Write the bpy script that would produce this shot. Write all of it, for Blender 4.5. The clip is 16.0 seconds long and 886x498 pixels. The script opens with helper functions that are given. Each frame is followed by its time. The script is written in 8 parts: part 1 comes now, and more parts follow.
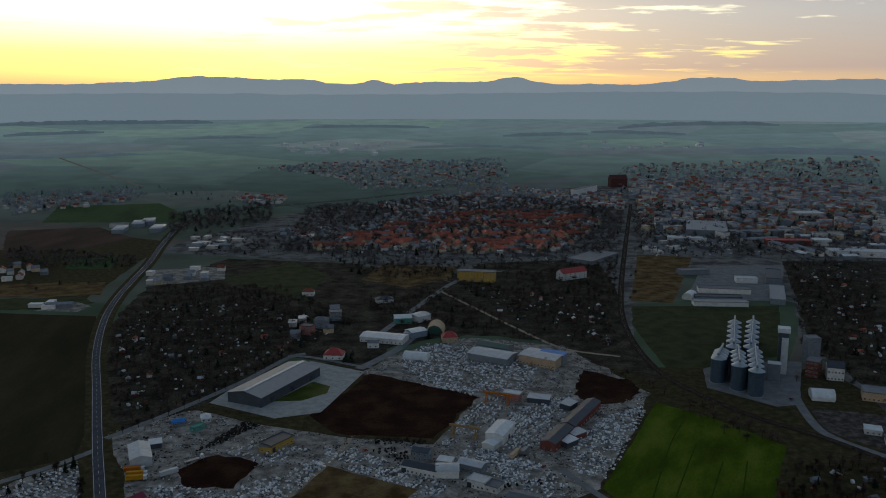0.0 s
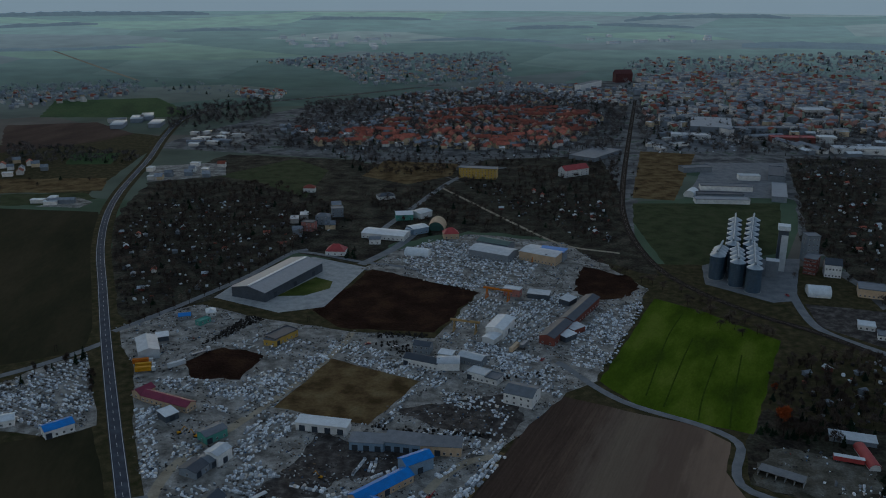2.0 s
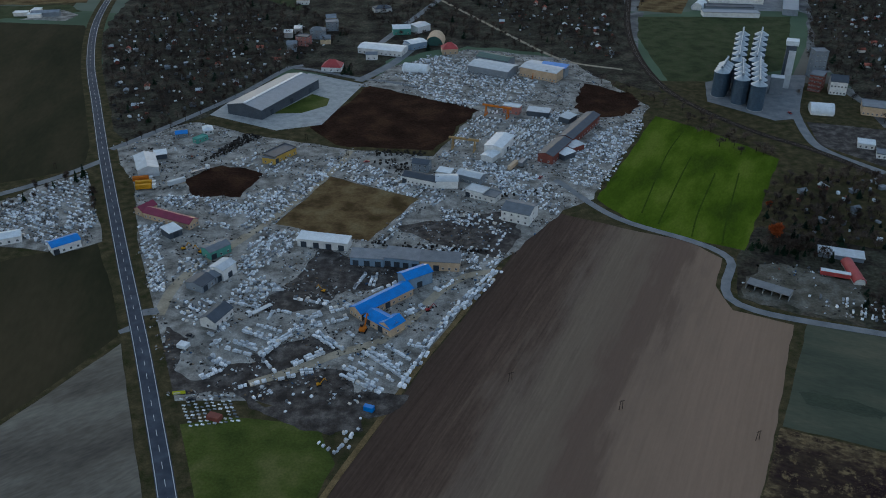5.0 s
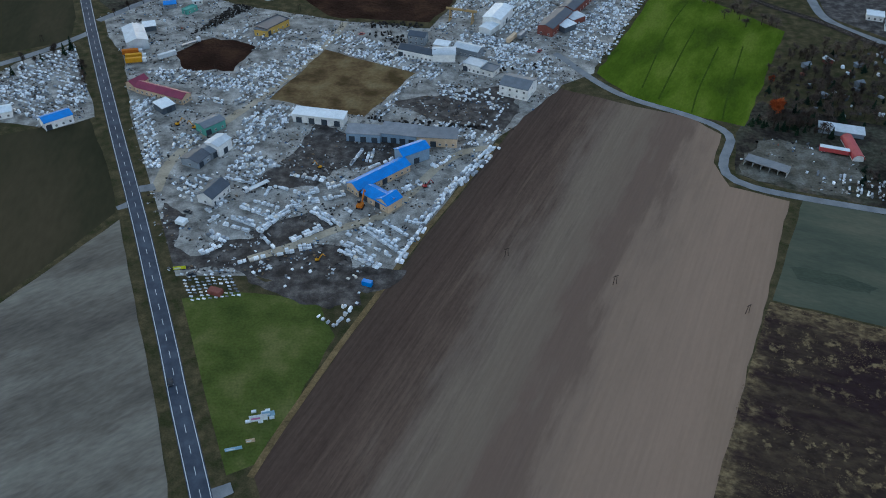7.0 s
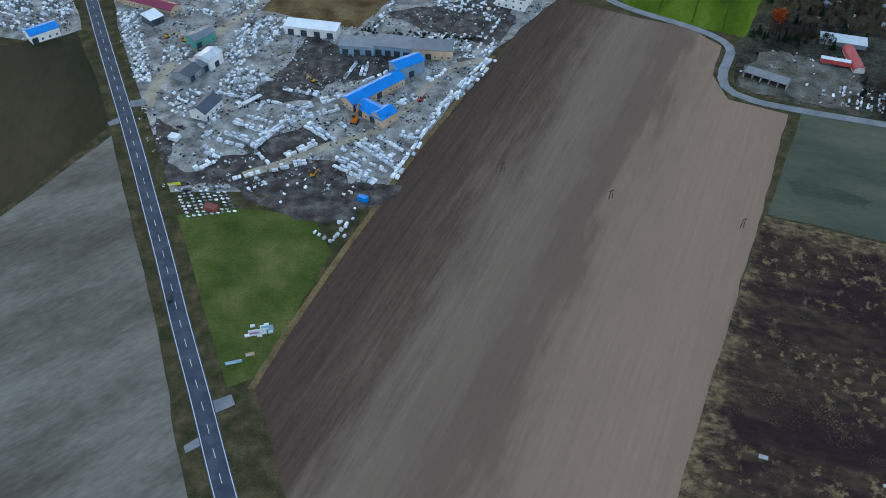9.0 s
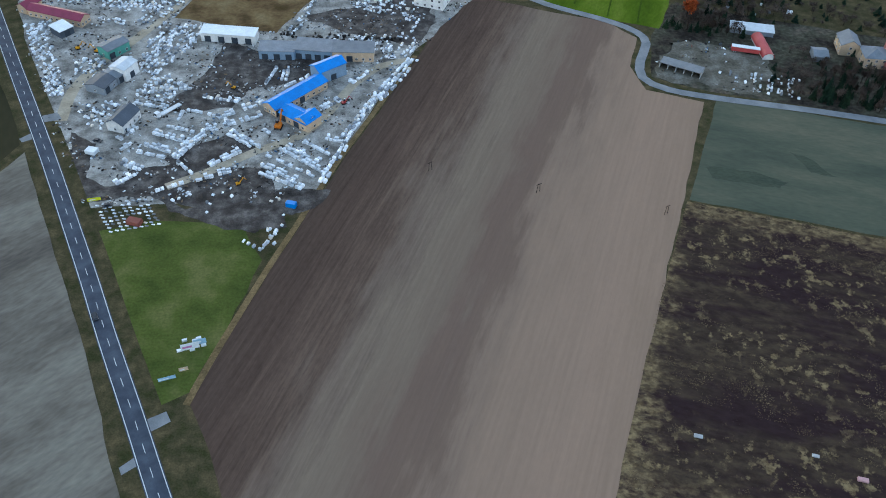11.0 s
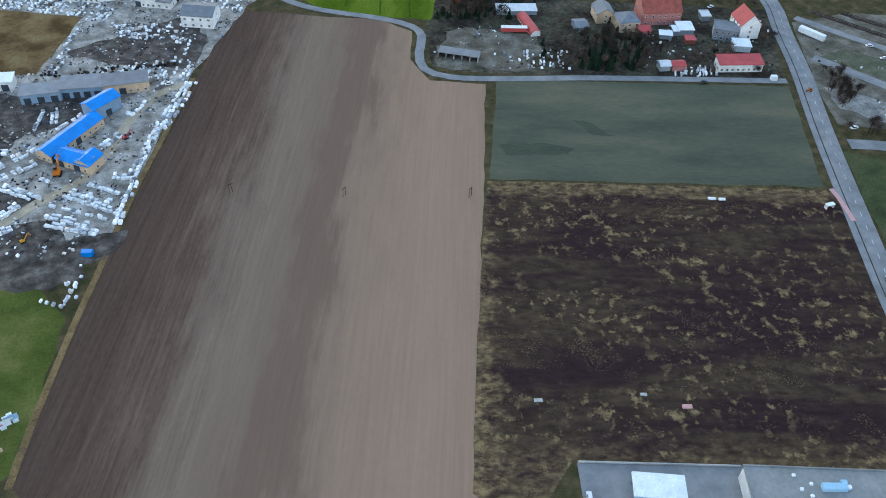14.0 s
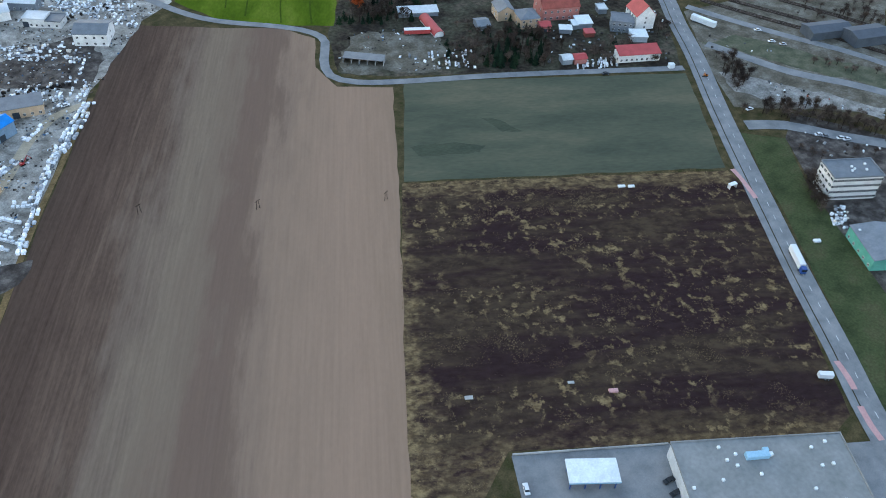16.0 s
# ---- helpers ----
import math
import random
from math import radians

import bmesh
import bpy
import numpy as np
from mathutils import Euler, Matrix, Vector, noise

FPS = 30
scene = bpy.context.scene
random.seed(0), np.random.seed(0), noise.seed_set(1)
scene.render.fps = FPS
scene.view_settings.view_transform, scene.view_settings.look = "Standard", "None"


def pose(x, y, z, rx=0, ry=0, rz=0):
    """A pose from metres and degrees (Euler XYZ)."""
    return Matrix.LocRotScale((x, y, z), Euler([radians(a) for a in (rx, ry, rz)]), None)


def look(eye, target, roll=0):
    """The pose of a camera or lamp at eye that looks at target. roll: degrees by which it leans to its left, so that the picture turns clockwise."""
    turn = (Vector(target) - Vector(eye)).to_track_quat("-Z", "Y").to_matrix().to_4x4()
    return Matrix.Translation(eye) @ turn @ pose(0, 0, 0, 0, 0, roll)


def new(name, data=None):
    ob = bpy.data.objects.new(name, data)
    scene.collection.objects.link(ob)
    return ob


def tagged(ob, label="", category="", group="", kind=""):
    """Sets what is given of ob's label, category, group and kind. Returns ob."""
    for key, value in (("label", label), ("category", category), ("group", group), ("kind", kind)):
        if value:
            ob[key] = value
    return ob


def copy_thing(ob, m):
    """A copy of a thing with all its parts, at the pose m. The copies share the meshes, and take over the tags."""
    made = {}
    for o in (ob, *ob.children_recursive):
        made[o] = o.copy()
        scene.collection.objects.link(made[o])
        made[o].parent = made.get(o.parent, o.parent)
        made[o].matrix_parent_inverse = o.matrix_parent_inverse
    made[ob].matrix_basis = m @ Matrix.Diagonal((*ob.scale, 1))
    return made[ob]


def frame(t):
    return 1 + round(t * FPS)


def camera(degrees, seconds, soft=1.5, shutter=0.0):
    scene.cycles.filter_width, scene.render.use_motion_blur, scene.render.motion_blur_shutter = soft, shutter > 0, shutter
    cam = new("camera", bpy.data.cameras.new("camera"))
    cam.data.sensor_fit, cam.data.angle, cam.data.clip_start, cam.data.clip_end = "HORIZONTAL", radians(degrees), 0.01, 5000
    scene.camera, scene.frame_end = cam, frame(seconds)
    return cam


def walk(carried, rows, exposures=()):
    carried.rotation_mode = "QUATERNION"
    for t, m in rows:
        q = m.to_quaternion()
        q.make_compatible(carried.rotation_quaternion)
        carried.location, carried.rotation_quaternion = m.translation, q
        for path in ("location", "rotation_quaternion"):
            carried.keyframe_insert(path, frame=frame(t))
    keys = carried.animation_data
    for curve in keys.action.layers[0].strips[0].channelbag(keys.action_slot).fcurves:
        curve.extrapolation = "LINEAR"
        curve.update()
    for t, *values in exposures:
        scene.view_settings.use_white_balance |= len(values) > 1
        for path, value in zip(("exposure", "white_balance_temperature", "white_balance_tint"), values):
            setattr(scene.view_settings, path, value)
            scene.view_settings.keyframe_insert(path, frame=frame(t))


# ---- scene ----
import itertools

# ---------------------------------------------------------------- camera
HEIGHT = 240.0
cam = camera(55.43, 16.0, soft=1.0)
# seconds, pitch, yaw, lean of a hovering camera
TURNS = [
    (0, -10.74, -0.00, 0.00),
    (0.5, -11.78, 0.02, 0.01),
    (1, -13.64, 0.03, 0.01),
    (1.5, -15.57, 0.06, 0.08),
    (2, -17.75, 0.09, 0.14),
    (2.5, -19.81, 0.11, 0.17),
    (3, -21.91, 0.10, 0.18),
    (3.5, -23.84, 0.13, 0.15),
    (4, -25.97, 0.08, 0.18),
    (6.5, -36.24, -0.26, 0.31),
    (7, -38.45, -0.35, 0.40),
    (7.5, -40.45, -0.47, 0.42),
    (8, -42.51, -0.61, 0.37),
    (9, -44.20, -0.78, 0.45),
    (9.8, -44.35, -1.35, 0.60),
    (10.5, -44.29, -4.14, 1.08),
    (11, -44.10, -7.20, 1.79),
    (11.5, -44.04, -10.07, 2.26),
    (12, -43.94, -12.78, 2.37),
    (12.5, -43.83, -15.36, 2.54),
    (13, -43.68, -18.59, 2.84),
    (13.5, -43.51, -21.54, 2.99),
    (14, -43.32, -24.32, 3.12),
    (14.5, -43.18, -26.04, 3.15),
    (15, -43.07, -26.87, 2.99),
    (15.5, -42.97, -27.42, 2.92),
    (15.7, -42.94, -28.16, 3.09),
    (15.85, -42.88, -29.58, 3.41),
    (16, -42.79, -31.75, 3.90)]
EXPOSURES = [(0, -2.62, 6000, 10), (1.5, -2.4, 5700, 8), (3.5, -1.84, 5650, 8), (4, -1.68, 5650, 8), (6.5, -0.88, 5500, 7), (7, -0.72, 5500, 7), (8, -0.48, 5500, 7),
             (10.5, -0.2, 5550, 7), (13, 0.05, 5650, 8), (16, 0.05, 5650, 8)]
walk(cam, [(t, pose(0, 0, HEIGHT, 0, 0, yaw) @ pose(0, 0, 0, 90 + pitch) @ pose(0, 0, 0, 0, 0, lean))
           for t, pitch, yaw, lean in TURNS], EXPOSURES)

# ---------------------------------------------------------------- sky and sun
SUN_AZIMUTH, SUN_HEIGHT = -9.0, 9.0       # degrees left of the y axis, degrees up


def build_sky():
    world = bpy.data.worlds.new("evening_sky")
    scene.world = world
    world.use_nodes = True
    nt = world.node_tree
    nt.nodes.clear()
    N, K = nt.nodes.new, nt.links.new

    def math_node(op, a, b=None, clamp=False):
        n = N("ShaderNodeMath")
        n.operation, n.use_clamp = op, clamp
        for i, v in enumerate((a, b)):
            if v is None:
                continue
            if isinstance(v, (int, float)):
                n.inputs[i].default_value = v
            else:
                K(v, n.inputs[i])
        return n.outputs[0]

    def ramp(fac, stops):
        n = N("ShaderNodeValToRGB")
        r = n.color_ramp
        while len(r.elements) < len(stops):
            r.elements.new(0.5)
        for e, (p, c) in zip(r.elements, stops):
            e.position, e.color = p, (*c, 1)
        K(fac, n.inputs[0])
        return n.outputs[0]

    def mix(fac, a, b, kind="MIX"):
        n = N("ShaderNodeMix")
        n.data_type, n.blend_type = "RGBA", kind
        for s, v in ((n.inputs[0], fac), (n.inputs[6], a), (n.inputs[7], b)):
            if isinstance(v, (int, float)):
                s.default_value = v
            elif isinstance(v, tuple):
                s.default_value = (*v, 1)
            else:
                K(v, s)
        return n.outputs[2]

    co = N("ShaderNodeTexCoord").outputs["Generated"]
    sep = N("ShaderNodeSeparateXYZ")
    K(co, sep.inputs[0])
    x, y, z = sep.outputs
    up = math_node("MAXIMUM", z, 0.0)
    sky = N("ShaderNodeTexSky")
    sky.sky_type, sky.sun_disc = "NISHITA", False
    sky.sun_elevation, sky.sun_rotation = radians(SUN_HEIGHT), radians(SUN_AZIMUTH)
    sky.air_density, sky.dust_density = 1.2, 2.0
    clear = mix(1.0, sky.outputs[0], (0.1, 0.1, 0.1), "MULTIPLY")
    # glow of the low sun behind the cloud deck
    a = radians(SUN_AZIMUTH)
    toward = math_node("ADD", math_node("MULTIPLY", x, math.sin(a)), math_node("MULTIPLY", y, math.cos(a)))
    glow = math_node("POWER", math_node("MAXIMUM", toward, 0.0), 5.0)
    low = ramp(up, [(0.0, (4.4, 2.0, 0.95)), (0.014, (6.6, 4.4, 1.3)), (0.04, (9.6, 7.9, 1.5)),
                    (0.085, (11.5, 10.6, 6.4)), (0.16, (3.4, 3.3, 3.1)), (0.5, (0.80, 0.98, 1.22)), (1.0, (0.66, 0.88, 1.16))])
    dull = ramp(up, [(0.0, (3.4, 2.0, 1.5)), (0.03, (5.2, 3.6, 1.9)), (0.08, (6.2, 5.2, 3.6)), (0.13, (3.0, 2.9, 2.8)), (0.25, (0.82, 0.98, 1.2)), (1.0, (0.66, 0.88, 1.16))])
    deck = mix(glow, dull, low)
    # broken cloud, flattened toward the horizon
    inv = math_node("DIVIDE", 1.0, math_node("ADD", up, 0.07))
    flat = N("ShaderNodeCombineXYZ")
    K(math_node("MULTIPLY", x, inv), flat.inputs[0])
    K(math_node("MULTIPLY", math_node("MULTIPLY", y, inv), 1.5), flat.inputs[1])
    K(math_node("MULTIPLY", up, 9.0), flat.inputs[2])
    cloud = N("ShaderNodeTexNoise")
    cloud.inputs["Scale"].default_value, cloud.inputs["Detail"].default_value = 1.25, 9
    cloud.inputs["Roughness"].default_value = 0.58
    K(flat.outputs[0], cloud.inputs["Vector"])
    # the deck closes to the right of the glow
    side = math_node("ADD", cloud.outputs[0], math_node("MULTIPLY", x, 0.46))
    grey = ramp(side, [(0.45, (0, 0, 0)), (0.57, (1, 1, 1))])
    rise = ramp(up, [(0.006, (0, 0, 0)), (0.022, (1, 1, 1))])
    amount = math_node("MULTIPLY", math_node("MULTIPLY", grey, rise), 0.92)
    shade = ramp(up, [(0.0, (2.6, 1.9, 1.7)), (0.08, (2.2, 2.15, 2.3)), (0.3, (0.82, 0.95, 1.15)), (1.0, (0.66, 0.88, 1.14))])
    final = mix(1.0, mix(amount, deck, shade), clear, "ADD")
    bg = N("ShaderNodeBackground")
    bg.inputs[1].default_value = 1.0
    K(final, bg.inputs[0])
    out = N("ShaderNodeOutputWorld")
    K(bg.outputs[0], out.inputs[0])


build_sky()
sun = new("sun", bpy.data.lights.new("sun", "SUN"))
sun.data.energy, sun.data.angle, sun.data.color = 0.35, radians(25), (1.0, 0.86, 0.66)
sun.matrix_world = look((math.sin(radians(SUN_AZIMUTH)) * 50, math.cos(radians(SUN_AZIMUTH)) * 50, 14 + 9), (0, 0, 0))

# ---------------------------------------------------------------- materials


def srgb(c):
    """Linear colour from a hex string."""
    v = [int(c[i:i + 2], 16) / 255 for i in (0, 2, 4)]
    return tuple(x / 12.92 if x < 0.04045 else ((x + 0.055) / 1.055) ** 2.4 for x in v)


def material(name, colours, scale=1.0, rough=0.85, metal=0.0, bump=0.0, fine=8.0, stretch=(1, 1, 1), turn=0.0, vary=0.0,
             coords="position", contrast=(0.35, 0.65), island=0.0, mottle=0.25, alpha_glass=False):
    """A surface whose colour wanders through the given colours by a coarse noise (features of `scale` metres) and a fine one."""
    m = bpy.data.materials.new(name)
    m.use_nodes = True
    nt = m.node_tree
    N, K = nt.nodes.new, nt.links.new
    b = nt.nodes["Principled BSDF"]
    b.inputs["Roughness"].default_value, b.inputs["Metallic"].default_value = rough, metal
    b.inputs["Specular IOR Level"].default_value = 0.02 if rough > 0.88 else 0.12 if rough > 0.65 else 0.4
    if coords == "position":
        src = N("ShaderNodeNewGeometry").outputs["Position"]
    else:
        src = N("ShaderNodeTexCoord").outputs["Object"]
    mp = N("ShaderNodeMapping")
    mp.inputs["Rotation"].default_value = (0, 0, radians(turn))
    mp.inputs["Scale"].default_value = tuple(s / scale for s in stretch)
    rot = N("ShaderNodeMapping")
    rot.inputs["Rotation"].default_value = (0, 0, radians(-turn))
    mp.inputs["Rotation"].default_value = (0, 0, 0)
    K(src, rot.inputs[0])
    K(rot.outputs[0], mp.inputs[0])
    n1 = N("ShaderNodeTexNoise")
    n1.inputs["Scale"].default_value, n1.inputs["Detail"].default_value, n1.inputs["Roughness"].default_value = 1.0, 5, 0.6
    K(mp.outputs[0], n1.inputs["Vector"])
    n2 = N("ShaderNodeTexNoise")
    n2.inputs["Scale"].default_value, n2.inputs["Detail"].default_value = fine, 4
    K(mp.outputs[0], n2.inputs["Vector"])
    r = N("ShaderNodeValToRGB")
    ramp = r.color_ramp
    while len(ramp.elements) < len(colours):
        ramp.elements.new(0.5)
    lo, hi = contrast
    for i, (e, c) in enumerate(zip(ramp.elements, colours)):
        e.position, e.color = lo + (hi - lo) * i / max(1, len(colours) - 1), (*srgb(c), 1)
    K(n1.outputs[0], r.inputs[0])
    grain = N("ShaderNodeMapRange")
    grain.inputs[1].default_value, grain.inputs[2].default_value = 0.25, 0.75
    grain.inputs[3].default_value, grain.inputs[4].default_value = 1 - mottle, 1 + mottle
    K(n2.outputs[0], grain.inputs[0])
    value = grain.outputs[0]
    for amount, node, socket in ((vary, "ShaderNodeObjectInfo", "Random"), (island, "ShaderNodeNewGeometry", "Random Per Island")):
        if amount:
            mr = N("ShaderNodeMapRange")
            mr.inputs[3].default_value, mr.inputs[4].default_value = 1 - amount, 1 + amount
            K(N(node).outputs[socket], mr.inputs[0])
            mu = N("ShaderNodeMath")
            mu.operation = "MULTIPLY"
            K(value, mu.inputs[0])
            K(mr.outputs[0], mu.inputs[1])
            value = mu.outputs[0]
    hsv = N("ShaderNodeHueSaturation")
    K(value, hsv.inputs["Value"])
    K(r.outputs[0], hsv.inputs["Color"])
    K(hsv.outputs[0], b.inputs["Base Color"])
    if bump:
        bp = N("ShaderNodeBump")
        bp.inputs["Strength"].default_value, bp.inputs["Distance"].default_value = bump, scale / fine
        K(n2.outputs[0], bp.inputs["Height"])
        K(bp.outputs[0], b.inputs["Normal"])
    return m


def field_patchwork(name, tones):
    """The plain: a patchwork of winter crops, ploughland and meadow, each field with its own tone."""
    m = bpy.data.materials.new(name)
    m.use_nodes = True
    nt = m.node_tree
    N, K = nt.nodes.new, nt.links.new
    b = nt.nodes["Principled BSDF"]
    b.inputs["Roughness"].default_value = 0.95
    b.inputs["Specular IOR Level"].default_value = 0.02
    pos = N("ShaderNodeNewGeometry").outputs["Position"]
    mp = N("ShaderNodeMapping")
    mp.inputs["Rotation"].default_value, mp.inputs["Scale"].default_value = (0, 0, 0.25), (1 / 620, 1 / 330, 0)
    K(pos, mp.inputs[0])
    cell = N("ShaderNodeTexVoronoi")
    cell.inputs["Scale"].default_value = 1.0
    K(mp.outputs[0], cell.inputs["Vector"])
    sepc = N("ShaderNodeSeparateColor")
    K(cell.outputs["Color"], sepc.inputs[0])
    r = N("ShaderNodeValToRGB")
    r.color_ramp.interpolation = "CONSTANT"
    while len(r.color_ramp.elements) < len(tones):
        r.color_ramp.elements.new(0.5)
    for i, (e, c) in enumerate(zip(r.color_ramp.elements, tones)):
        e.position, e.color = i / len(tones), (*srgb(c), 1)
    K(sepc.outputs[0], r.inputs[0])
    n = N("ShaderNodeTexNoise")
    n.inputs["Scale"].default_value, n.inputs["Detail"].default_value = 0.012, 8
    K(pos, n.inputs["Vector"])
    mr = N("ShaderNodeMapRange")
    mr.inputs[1].default_value, mr.inputs[2].default_value, mr.inputs[3].default_value, mr.inputs[4].default_value = 0.3, 0.7, 0.75, 1.25
    K(n.outputs[0], mr.inputs[0])
    hsv = N("ShaderNodeHueSaturation")
    K(mr.outputs[0], hsv.inputs["Value"])
    K(r.outputs[0], hsv.inputs["Color"])
    K(hsv.outputs[0], b.inputs["Base Color"])
    return m


def furrowed(name, turn, bands):
    """Ploughland: broad bands of damp and dry soil across the furrows (metres across, colour), frayed by noise, with fine furrow lines."""
    m = bpy.data.materials.new(name)
    m.use_nodes = True
    nt = m.node_tree
    N, K = nt.nodes.new, nt.links.new
    b = nt.nodes["Principled BSDF"]
    b.inputs["Roughness"].default_value = 0.95
    b.inputs["Specular IOR Level"].default_value = 0.02
    rot = N("ShaderNodeMapping")
    rot.inputs["Rotation"].default_value = (0, 0, radians(turn))
    K(N("ShaderNodeNewGeometry").outputs["Position"], rot.inputs[0])

    def streaks(across, along, detail, rough=0.6):
        mp = N("ShaderNodeMapping")
        mp.inputs["Scale"].default_value = (1 / across, 1 / along, 1)
        K(rot.outputs[0], mp.inputs[0])
        n = N("ShaderNodeTexNoise")
        n.inputs["Scale"].default_value, n.inputs["Detail"].default_value, n.inputs["Roughness"].default_value = 1, detail, rough
        K(mp.outputs[0], n.inputs["Vector"])
        return n.outputs[0]

    def calc(op, a, c):
        n = N("ShaderNodeMath")
        n.operation = op
        for i, v in enumerate((a, c)):
            if isinstance(v, (int, float)):
                n.inputs[i].default_value = v
            else:
                K(v, n.inputs[i])
        return n.outputs[0]

    sep = N("ShaderNodeSeparateXYZ")
    K(rot.outputs[0], sep.inputs[0])
    fray = calc("ADD", calc("MULTIPLY", calc("SUBTRACT", streaks(7, 42, 5), 0.5), 40), calc("MULTIPLY", calc("SUBTRACT", streaks(26, 80, 4), 0.5), 34))
    u = calc("ADD", sep.outputs[0], fray)
    lo, hi = bands[0][0], bands[-1][0]
    mr = N("ShaderNodeMapRange")
    mr.inputs[1].default_value, mr.inputs[2].default_value = lo, hi
    K(u, mr.inputs[0])
    r = N("ShaderNodeValToRGB")
    while len(r.color_ramp.elements) < len(bands):
        r.color_ramp.elements.new(0.5)
    for e, (p, c) in zip(r.color_ramp.elements, bands):
        e.position, e.color = (p - lo) / (hi - lo), (*srgb(c), 1)
    K(mr.outputs[0], r.inputs[0])
    lines = calc("ADD", calc("MULTIPLY", calc("SUBTRACT", streaks(1.3, 46, 3), 0.5), 0.95), calc("MULTIPLY", calc("SUBTRACT", streaks(1.1, 3, 4), 0.5), 0.5))
    # furrows show most in the freshly turned, darker soil
    damp = N("ShaderNodeMapRange")
    damp.inputs[1].default_value, damp.inputs[2].default_value, damp.inputs[3].default_value, damp.inputs[4].default_value = -105, -72, 1.15, 0.3
    K(u, damp.inputs[0])
    hsv = N("ShaderNodeHueSaturation")
    K(calc("ADD", 1.0, calc("MULTIPLY", lines, damp.outputs[0])), hsv.inputs["Value"])
    K(r.outputs[0], hsv.inputs["Color"])
    K(hsv.outputs[0], b.inputs["Base Color"])
    bp = N("ShaderNodeBump")
    bp.inputs["Strength"].default_value, bp.inputs["Distance"].default_value = 0.5, 0.2
    K(lines, bp.inputs["Height"])
    K(bp.outputs[0], b.inputs["Normal"])
    return m


def scrubland(name):
    """Dead weeds in long dark swathes, olive and tan grass between them and along the field's north, west and south edges."""
    m = bpy.data.materials.new(name)
    m.use_nodes = True
    nt = m.node_tree
    N, K = nt.nodes.new, nt.links.new
    b = nt.nodes["Principled BSDF"]
    b.inputs["Roughness"].default_value, b.inputs["Specular IOR Level"].default_value = 0.97, 0.02
    pos = N("ShaderNodeNewGeometry").outputs["Position"]
    rot = N("ShaderNodeMapping")
    rot.inputs["Rotation"].default_value = (0, 0, radians(21.8))
    K(pos, rot.inputs[0])

    def blotch(along, across, detail=5, seed=0.0, rough=0.62):
        mp = N("ShaderNodeMapping")
        mp.inputs["Scale"].default_value, mp.inputs["Location"].default_value = (1 / along, 1 / across, 0), (seed, seed, 0)
        K(rot.outputs[0], mp.inputs[0])
        n = N("ShaderNodeTexNoise")
        n.inputs["Scale"].default_value, n.inputs["Detail"].default_value, n.inputs["Roughness"].default_value = 1, detail, rough
        K(mp.outputs[0], n.inputs["Vector"])
        return n.outputs[0]

    def calc(op, a, c, clamp=False):
        n = N("ShaderNodeMath")
        n.operation, n.use_clamp = op, clamp
        for i, v in enumerate((a, c)):
            if isinstance(v, (int, float)):
                n.inputs[i].default_value = v
            else:
                K(v, n.inputs[i])
        return n.outputs[0]

    def step(v, lo, hi, top=1.0):
        n = N("ShaderNodeMapRange")
        n.interpolation_type = "SMOOTHSTEP"
        n.inputs[1].default_value, n.inputs[2].default_value, n.inputs[4].default_value = lo, hi, top
        K(v, n.inputs[0])
        return n.outputs[0]

    def tint(fac, a, c):
        n = N("ShaderNodeMix")
        n.data_type = "RGBA"
        K(fac, n.inputs[0])
        for s, v in ((n.inputs[6], a), (n.inputs[7], c)):
            if isinstance(v, str):
                s.default_value = (*srgb(v), 1)
            else:
                K(v, s)
        return n.outputs[2]

    sep = N("ShaderNodeSeparateXYZ")
    K(rot.outputs[0], sep.inputs[0])
    x, y = sep.outputs[0], sep.outputs[1]
    wander = calc("MULTIPLY", calc("SUBTRACT", blotch(11, 7, 5, 3.0), 0.5), 34)
    north = step(calc("ADD", y, wander), 286, 299)
    west = step(calc("SUBTRACT", wander, x), -35, -24)
    south = calc("SUBTRACT", 1.0, step(calc("ADD", y, wander), 152, 166))
    edge = calc("MAXIMUM", calc("MAXIMUM", north, west), calc("MULTIPLY", south, 0.55))
    swathe = step(blotch(75, 17, 4, 1.7), 0.42, 0.6)
    tone = tint(blotch(5, 2.2, 6, 9.0), "1a1213", "3a2d2d")
    olive = tint(step(blotch(7, 4, 6, 5.0), 0.35, 0.68), "312922", "504534")
    tone = tint(calc("MULTIPLY", swathe, 0.65), tone, olive)
    tan = tint(step(blotch(3, 2.2, 5, 2.0), 0.3, 0.7), "524430", "8a7857")
    spots = calc("MULTIPLY", step(blotch(5.0, 5.5, 6, 7.0, 0.66), 0.525, 0.62), step(blotch(60, 26, 3, 4.0), 0.40, 0.58))
    tone = tint(calc("MAXIMUM", calc("MULTIPLY", spots, 0.85), calc("MULTIPLY", edge, step(blotch(5, 3, 5, 6.0), 0.32, 0.62, 0.9))), tone, tan)
    K(tone, b.inputs["Base Color"])
    bp = N("ShaderNodeBump")
    bp.inputs["Strength"].default_value, bp.inputs["Distance"].default_value = 0.8, 0.5
    K(blotch(1.6, 1.1, 5, 8.0), bp.inputs["Height"])
    K(bp.outputs[0], b.inputs["Normal"])
    return m


